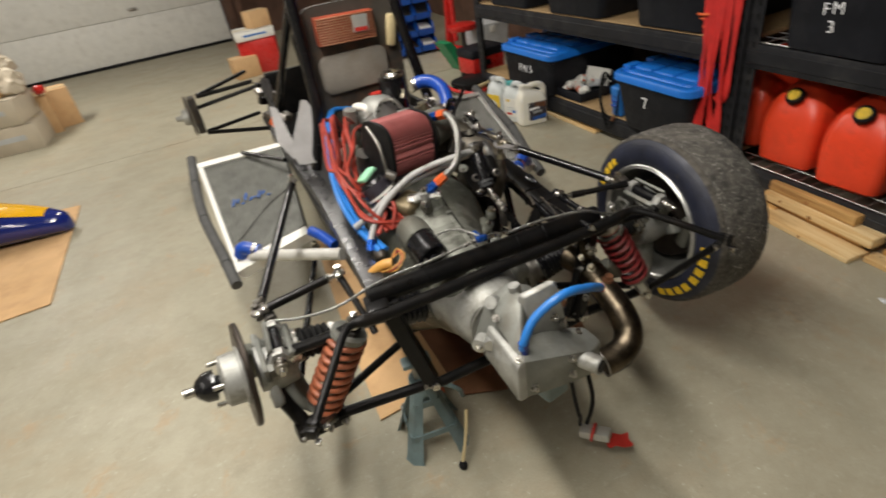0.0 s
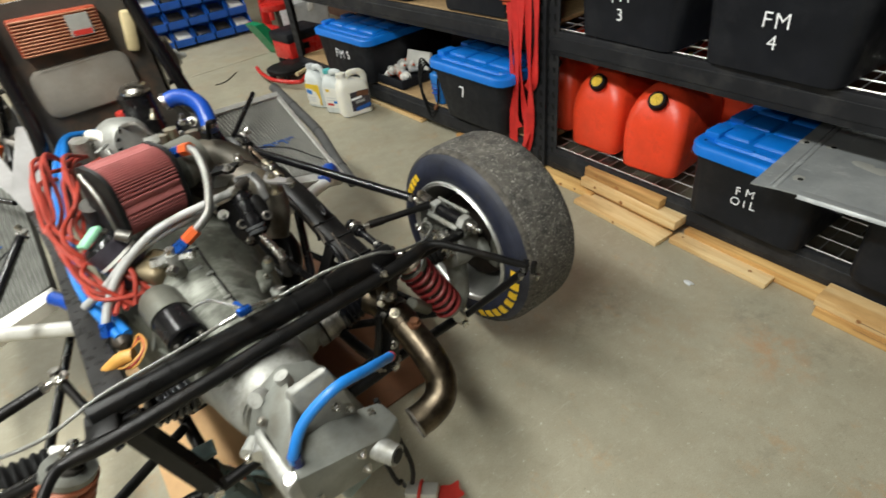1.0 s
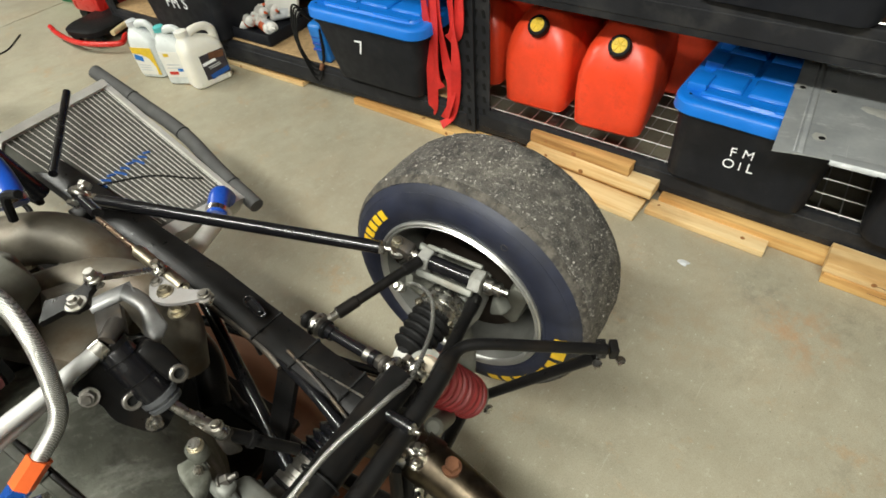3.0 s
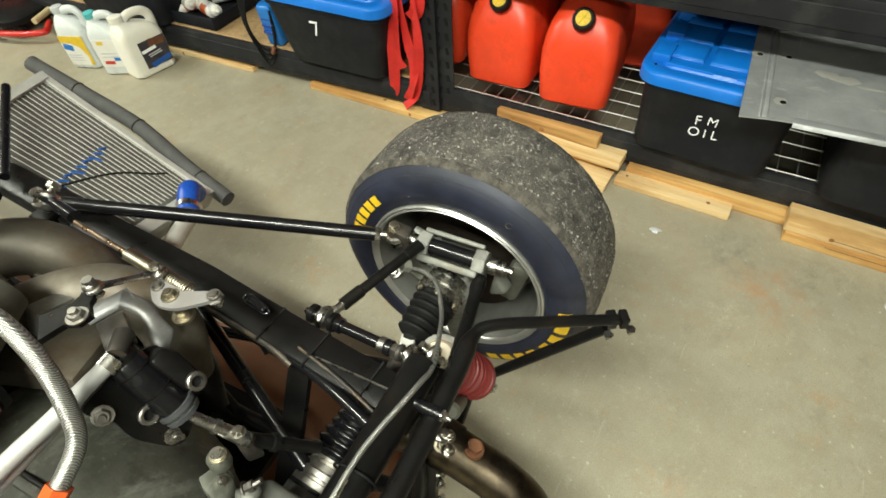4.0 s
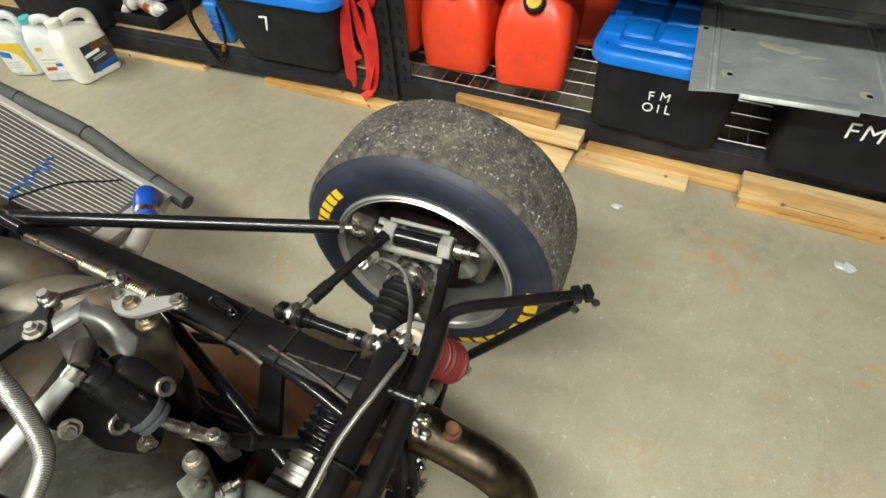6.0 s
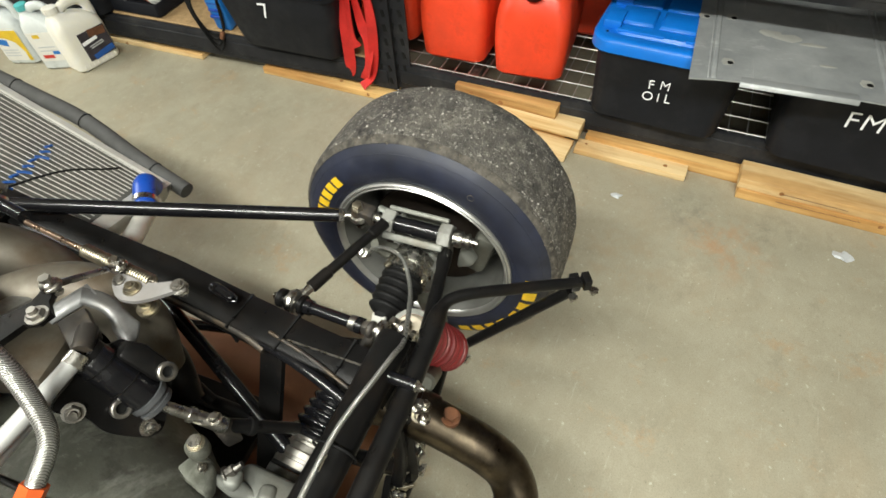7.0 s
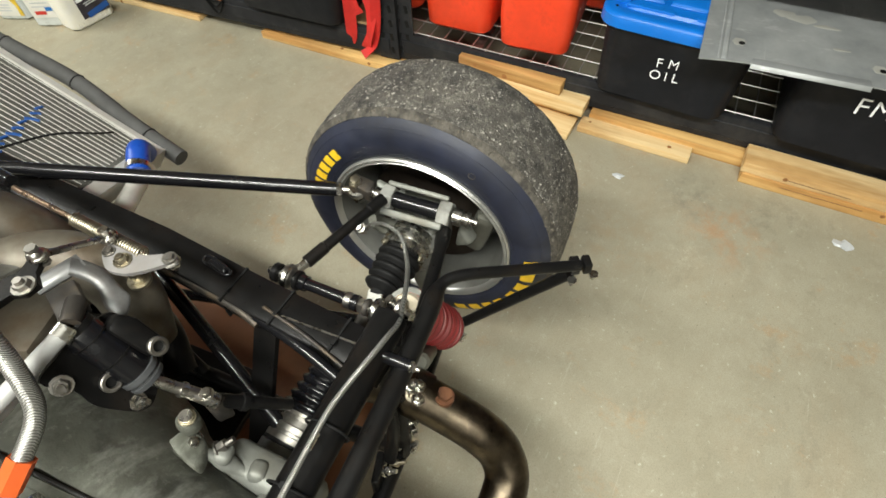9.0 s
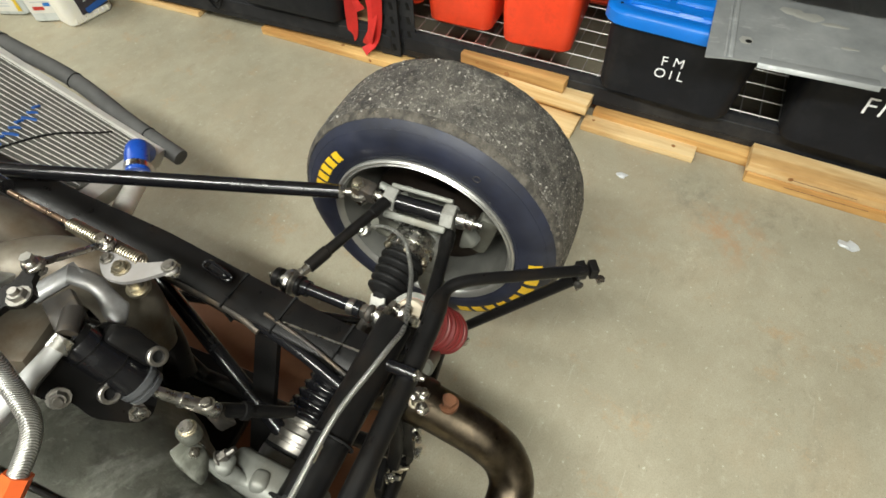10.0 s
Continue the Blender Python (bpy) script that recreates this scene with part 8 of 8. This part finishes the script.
# ---- solvent jugs ----
def jug(x, y, turn, cap, style, label, wide=1.16):
    j = thing("solvent_jug", pose(x, y, 0, 0, 0, turn) @ Matrix.Diagonal((wide, 1.08, 1.0, 1)), label, "jug", "plastic jugs")
    rings = []
    skin = M["jug" if style == "dark" else "jug_clear"]
    for z, hx, hy, r, dx in ((0.0, 0.07, 0.045, 0.025, 0), (0.008, 0.08, 0.053, 0.028, 0), (0.145, 0.08, 0.053, 0.028, 0), (0.168, 0.077, 0.051, 0.028, -0.001), (0.188, 0.067, 0.045, 0.027, -0.008), (0.204, 0.05, 0.036, 0.025, -0.02), (0.214, 0.03, 0.028, 0.02, -0.036), (0.222, 0.022, 0.022, 0.02, -0.042), (0.232, 0.02, 0.02, 0.019, -0.044)):
        rings.append([Vector((px + dx, py, z)) for px, py in rrect(hx, hy, r, 5)])
    part("body", a_rings(B(), rings), skin, j)
    part("handle", a_tube(B(), [(-0.034, 0, 0.212), (-0.005, 0, 0.236), (0.04, 0, 0.238), (0.066, 0, 0.218), (0.071, 0, 0.186), (0.068, 0, 0.14)], 0.0135, 12, 6, 1.3), skin, j)
    part("cap", a_lathe(B(), [(0, 0.021), (0.0, 0.0245), (0.02, 0.0235), (0.022, 0.018)], (-0.044, 0, 0.23), (0, 0, 1), 24), M[cap], j)
    for k in range(12):
        a = k * math.pi / 6
        part("cap_rib", a_box(B(), (-0.044 + 0.0243 * math.cos(a), 0.0243 * math.sin(a), 0.24), (0.002, 0.002, 0.017), (0, 0, math.degrees(a))), M[cap], j)
    f = -0.0545
    if style == "dark":
        part("label", a_box(B(), (0.018, f, 0.088), (0.1, 0.0015, 0.112), (0, 0, 0)), M["label_dark"], j, "dark printed label")
        part("label_flash", a_box(B(), (0.034, f - 0.0009, 0.128), (0.06, 0.001, 0.03), (0, 8, 0)), M["rust"], j, "brown printed band")
        part("label_flash", a_box(B(), (0.026, f - 0.0009, 0.046), (0.08, 0.001, 0.022), (0, -10, 0)), M["label_blue"], j, "blue printed band")
        for k, (w, x, z) in enumerate(((0.056, -0.002, 0.106), (0.05, 0.014, 0.088), (0.05, 0.016, 0.08))):
            part("label_bar", a_box(B(), (x, f - 0.0018, z), (w, 0.001, 0.013 if k == 0 else 0.004), (0, -6, 0)), M["marker" if k == 0 else "grey_lid"], j)
        for k in range(8):
            part("rib", a_box(B(), (-0.06 + 0.017 * k, f + 0.002, 0.016), (0.006, 0.004, 0.022), (0, 0, 0), 0.001, 1), skin, j)
    elif style == "white":
        part("label", a_box(B(), (0.0, f, 0.1), (0.12, 0.0015, 0.12)), M["white"], j, "white printed label")
        for w, z, mt, dx in ((0.03, 0.145, "yellow_cap", -0.02), (0.08, 0.1, "grey_lid", 0), (0.08, 0.085, "grey_lid", 0), (0.05, 0.06, "red_ink", -0.015), (0.03, 0.075, "blue_line", 0.03)):
            part("label_bar", a_box(B(), (dx, f - 0.0012, z), (w, 0.001, 0.014 if mt != "grey_lid" else 0.005)), M[mt], j)
    else:
        part("label", a_box(B(), (0.0, f, 0.085), (0.13, 0.0015, 0.13)), M["white"], j, "white label with a broad yellow swoosh")
        flash = B()
        a_slab(flash, [(-0.065, 0.15), (0.065, 0.15), (0.065, 0.022), (0.045, 0.022), (0.05, 0.06), (0.03, 0.1), (-0.01, 0.118), (-0.065, 0.122)], 0.001, pose(0, f - 0.001, 0, 90, 0, 0))
        part("label_flash", flash, M["yellow_cap"], j, "yellow printed swoosh")
        part("label_flash", a_box(B(), (-0.035, f - 0.0012, 0.1), (0.05, 0.001, 0.026), (0, 12, 0)), M["blue_line"], j, "pale blue print")
        for z in (0.042, 0.054, 0.066):
            part("label_bar", a_box(B(), (-0.02, f - 0.0012, z), (0.075, 0.001, 0.005)), M["grey_lid"], j)
    return j


jug(-0.215, 2.117, -7, "jug", "dark", "milky white solvent jug with a dark label")
jug(-0.271, 2.228, -60, "teal", "white", "cloudy white jug with a turquoise cap", 0.85)
jug(-0.304, 2.408, -66, "grey_lid", "yellow", "cloudy jug with a yellow and white label", 0.85)


# ---- on the chipboard shelf ----
tray = thing("parts_tray", pose(0.11, 2.04, DECK + 0.008, 0, 0, 5), "low black plastic tray full of white sealant cartridges", "tray")
bm = B()
a_box(bm, (0, 0, 0.006), (0.3, 0.36, 0.01), bev=0.003)
for x, y, sx, sy in ((-0.15, 0, 0.008, 0.36), (0.15, 0, 0.008, 0.36), (0, -0.18, 0.3, 0.008), (0, 0.18, 0.3, 0.008)):
    a_box(bm, (x, y, 0.028), (sx, sy, 0.05), bev=0.003)
part("tray_body", bm, M["black_plastic"], tray)
for k in range(11):
    x, y = rng.uniform(-0.1, 0.08), rng.uniform(-0.13, 0.13)
    a = rng.uniform(-30, 60)
    m = pose(0.11 + x, 2.04 + y, DECK + 0.05 + 0.012 * (k % 3), 80, 0, a)
    bo = thing("sealant_cartridge", m, "white sealant cartridge lying in the tray", "cartridge", "cartridges in the tray")
    part("body", a_lathe(B(), [(-0.07, 0.0), (-0.066, 0.019), (-0.07, 0.021), (-0.07, 0.0235), (0.05, 0.0235), (0.056, 0.012), (0.064, 0.01)], (0, 0, 0), (0, 0, 1), 18), M["white"], bo)
    part("cap", a_cyl(B(), (0, 0, 0.062), (0, 0, 0.085), 0.0075, 0.004, 14), M[("white", "white", "orange_fit")[k % 3]], bo)
    if k % 2:
        part("label", a_lathe(B(), [(-0.05, 0.0238), (-0.05, 0.0241), (0.03, 0.0241), (0.03, 0.0238)], (0, 0, 0), (0, 0, 1), 18), M[("orange_fit", "grey_lid", "label_dark")[k % 3]], bo)
part("leaflet", a_box(B(), (0.07, -0.06, 0.09), (0.02, 0.18, 0.1), (0, 25, 10), 0.002), M["white"], tray, "white paper leaflet")

chg = thing("battery_charger", pose(0.04, 1.535, DECK + 0.01, 0, 0, 8), "blue battery charger with looped black leads", "battery charger")
part("case", a_box(B(), (0.0, 0, 0.085), (0.1, 0.07, 0.17), (0, -8, 0), 0.014, 3), M["blue_line"], chg)
for k in range(4):
    part("vent", a_box(B(), (-0.053 + 0.006 * k * 0.4, 0.0, 0.06 + 0.025 * k), (0.012, 0.05, 0.01), (0, -8, 0), 0.002, 1), M["blue_sil"], chg)
for k in range(4):
    part("lead", a_tube(B(), [(-0.02, 0.03, 0.16), (-0.06, 0.055 + 0.008 * k, 0.2 + 0.01 * k), (-0.085, 0.07 + 0.004 * k, 0.1), (-0.07 - 0.006 * k, 0.045 - 0.01 * k, 0.0 - 0.02 * k), (-0.06, -0.015, 0.01), (-0.055, -0.03, 0.09 + 0.02 * k)], 0.0045, 8, 7), M["rubber"], chg, "looped black lead")
part("clip", a_box(B(), (-0.07, -0.01, -0.005), (0.016, 0.016, 0.03), (20, 10, 0), 0.004), M["rust"], chg, "dull copper battery clip")

# ---- far corner ----
stool = thing("shop_stool", pose(0.06, 3.95, 0), "low shop stool with a round red seat", "stool")
part("seat", a_lathe(B(), [(0, 0.08), (0.0, 0.125), (0.02, 0.135), (0.045, 0.13), (0.055, 0.1), (0.057, 0.0)], (0, 0, 0.29), (0, 0, 1), 32), M["red_paint"], stool)
part("column", a_cyl(B(), (0, 0, 0.06), (0, 0, 0.29), 0.02, seg=14), M["grime"], stool)
for k in range(4):
    a = math.radians(90 * k + 20)
    part("leg", a_tube(B(), [(0, 0, 0.09), (math.cos(a) * 0.1, math.sin(a) * 0.1, 0.075), (math.cos(a) * 0.16, math.sin(a) * 0.16, 0.05)], 0.014, 10, 4), M["grime"], stool)
    part("caster", a_cyl(B(), (math.cos(a) * 0.16 - 0.01, math.sin(a) * 0.16, 0.025), (math.cos(a) * 0.16 + 0.012, math.sin(a) * 0.16, 0.025), 0.025, seg=16), M["rubber"], stool)
wedge = thing("wheel_ramp", pose(-0.12, 3.78, 0, 0, 0, 12), "green painted steel floor wedge", "ramp")
b = B()
a_rings(b, [[Vector((x, y, z)) for x, z in ((-0.13, 0.26), (-0.05, 0.26), (0.1, 0.05), (0.1, 0.0), (0.02, 0.0))] for y in (-0.08, 0.08)])
part("wedge_body", b, M["green_paint"], wedge)
tb = thing("toolbox", pose(-0.05, 3.3, 0.0, 0, 0, 10), "red plastic toolbox with a black lid", "toolbox")
part("tray", a_box(B(), (0, 0, 0.14), (0.3, 0.24, 0.13), (0, 0, 0), 0.012), M["red_paint"], tb)
part("lid", a_box(B(), (0, 0, 0.235), (0.32, 0.26, 0.07), (0, 0, 0), 0.02), M["black_plastic"], tb)
part("latch", a_box(B(), (-0.02, -0.125, 0.16), (0.06, 0.012, 0.04), (0, 0, 0), 0.003), M["rubber"], tb)
for x in (-0.12, 0.12):
    for y in (-0.09, 0.09):
        part("caster", a_cyl(B(), (x - 0.012, y, 0.04), (x + 0.012, y, 0.04), 0.04, seg=16), M["rubber"], tb)
cr = thing("rolling_seat", pose(-0.22, 3.08, 0, 0, 0, 14), "low black rolling work seat with red edges", "work seat")
part("pad", a_rings(B(), [[Vector((x, y, z)) for x, y in rrect(0.17 - q, 0.13 - q, 0.08)] for z, q in ((0.055, 0.01), (0.06, 0), (0.085, 0), (0.095, 0.015))]), M["rubber"], cr)
part("tray_rim", a_tube(B(), [(-0.101, 0.314, 0.05), (-0.159, 0.168, 0.05), (-0.202, -0.049, 0.05), (-0.146, -0.266, 0.05), (-0.051, -0.216, 0.05)], 0.014, 10, 6), M["red_paint"], cr)
part("handle", a_cyl(B(), (-0.1, -0.19, 0.075), (0.16, -0.13, 0.075), 0.014, seg=12), M["cream"], cr)
for x in (-0.12, 0.12):
    for y in (-0.09, 0.09):
        part("caster", a_cyl(B(), (x - 0.01, y, 0.03), (x + 0.01, y, 0.03), 0.03, seg=14), M["rubber"], cr)
rackb = thing("parts_bin_rack", pose(-0.42, 4.75, 0, 0, 0, -4), "steel rack filled with small blue parts bins", "bin rack")
part("back", a_box(B(), (0, 0.12, 0.36), (0.9, 0.02, 0.72), (8, 0, 0), 0.003), M["shelf_steel"], rackb)
for r in range(4):
    for k in range(5):
        m = pose(-0.42 - 0.36 + 0.18 * k, 4.75 - 0.02 + 0.04 * r, 0.05 + 0.15 * r, 12, 0, -4)
        bn = thing("parts_bin", m, "small open blue plastic parts bin", "parts bin", "blue parts bins")
        bm = B()
        a_box(bm, (0, 0, 0.004), (0.16, 0.2, 0.008))
        a_box(bm, (0, 0.098, 0.055), (0.16, 0.006, 0.11))
        a_box(bm, (0, -0.098, 0.03), (0.16, 0.006, 0.06))
        for s in (-1, 1):
            a_rings(bm, [[Vector((s * 0.079 + q, y, z)) for y, z in ((-0.1, 0), (0.1, 0), (0.1, 0.11), (-0.02, 0.11), (-0.1, 0.06))] for q in (-0.003, 0.003)])
        part("shell", bm, M["bin_blue"], bn)
        part("load", a_box(B(), (0.0, 0.02, 0.035), (0.13, 0.14, 0.05), (6, 4, 10), 0.012), M[rng.choice(("grime", "steel", "white", "cream"))], bn)
wb = thing("clear_storage_box", pose(0.36, 4.15, 0.0, 0, 0, 4), "pale translucent storage box on the floor", "storage box")
part("body", a_rings(B(), [[Vector((x, y, z)) for x, y in rrect(0.19 * k, 0.15 * k, 0.03)] for z, k in ((0, 0.9), (0.25, 1), (0.255, 1.05), (0.28, 1.05))]), M["grey_lid"], wb)
part("clip", a_box(B(), (0, -0.158, 0.23), (0.06, 0.012, 0.06), bev=0.004), M["white"], wb)
hoist = thing("engine_hoist", pose(0.16, 4.55, 0), "red painted steel hoist leg and post", "hoist")
part("post", a_box(B(), (0, 0, 0.5), (0.07, 0.07, 1.0), (0, 4, 0), 0.008), M["red_paint"], hoist)
part("leg", a_box(B(), (-0.1, -0.1, 0.06), (0.06, 0.7, 0.06), (0, 0, 12), 0.008), M["red_paint"], hoist)
part("brace", a_cyl(B(), (0.0, -0.1, 0.1), (0.03, 0.0, 0.8), 0.025, seg=14), M["red_paint"], hoist)


def carton(x, y, z, sx, sy, sz, turn, mat, label, bar=None):
    c = thing("cardboard_box", pose(x, y, z, 0, 0, turn), label, "cardboard box", "cardboard boxes")
    part("carton_body", a_box(B(), (0, 0, sz / 2), (sx, sy, sz), bev=0.004), M[mat], c)
    for s in (-1, 1):
        part("flap", a_box(B(), (0, s * sy * 0.25, sz + 0.003), (sx * 0.99, sy * 0.485, 0.004), (s * 1.5, 0, 0)), M[mat], c)
    part("tape", a_box(B(), (0, 0, sz + 0.0075), (sx, 0.05, 0.001)), M["cream"], c)
    if bar:
        part("print_bar", a_box(B(), (0, -sy / 2 - 0.001, sz * 0.55), (sx * 0.6, 0.001, sz * 0.2)), M[bar], c)
    return c


carton(-3.98, 4.69, 0.0, 0.5, 0.45, 0.22, 4, "carton", "pale cardboard carton on the floor", "grey_lid")
carton(-4.00, 4.70, 0.232, 0.48, 0.44, 0.2, -3, "carton", "pale cardboard carton stacked on another", "grey_lid")
carton(-4.08, 4.77, 0.443, 0.36, 0.34, 0.24, 12, "card", "brown cardboard box on a stack of cartons")
carton(-3.77, 5.01, 0.0, 0.16, 0.2, 0.34, 8, "card", "tall narrow brown cardboard box")
carton(-4.53, 4.97, 0.0, 0.5, 0.5, 0.6, 0, "card", "large brown cardboard box")
carton(-3.73, 5.22, 0.0, 0.3, 0.3, 0.34, 20, "card", "brown cardboard box behind the cartons")
for k, (x, y, z, s) in enumerate(((-3.85, 4.77, 0.53, 0.15), (-4.03, 4.72, 0.77, 0.17), (-3.91, 4.89, 0.68, 0.13), (-4.18, 4.87, 0.8, 0.16))):
    bagm = B()
    bmesh.ops.create_icosphere(bagm, subdivisions=4, radius=s)
    for v in bagm.verts:
        v.co *= 1 + 0.4 * noise.noise(v.co * 9 + Vector((k * 3.1, 0, 0))) + 0.2 * noise.noise(v.co * 27)
        v.co.z = max(-s * 0.6, v.co.z * 0.8)
    tagged(part("packing_paper", bagm, M[("carton", "white_paint")[k % 2]], at=pose(x, y, z)), "crumpled pale packing paper heaped on the cartons", "paper", "crumpled packing paper")
tagged(part("red_canister", a_lathe(B(), [(0, 0.0), (0, 0.04), (0.13, 0.04), (0.15, 0.02), (0.17, 0.018)], (0, 0, 0), (0, 0, 1), 20), M["red_paint"], at=pose(-3.72, 4.95, 0.392, 80, 0, 30)), "small red canister lying on a brown box", "canister")
carton(-1.93, 5.55, 0.0, 0.26, 0.26, 0.2, 15, "card", "small open brown cardboard box by the door")
carton(-1.72, 5.72, 0.0, 0.4, 0.36, 0.34, -6, "red_paint", "red cardboard box stacked by the door")
carton(-1.74, 5.72, 0.352, 0.42, 0.36, 0.09, 4, "white", "white and blue flat box on a red box", "blue_line")
carton(-1.66, 5.7, 0.453, 0.22, 0.2, 0.16, 25, "card", "small brown box on top of the stack")
for x in (-1.97, -1.83):
    tagged(part("timber_post", a_box(B(), (0, 0, 0.9), (0.09, 0.12, 1.8), bev=0.004), M["wood_wall"], at=pose(x, 8.2, 0, 0, 0, 7)), "dark timber post leaning by the garage door", "timber")
tagged(part("cable_offcut", a_tube(B(), [(-0.714, 3.402, 0.004), (-0.630, 3.414, 0.004), (-0.503, 3.564, 0.004)], 0.0035, 8, 6), M["rubber"]), "short black cable offcut lying on the floor", "cable")
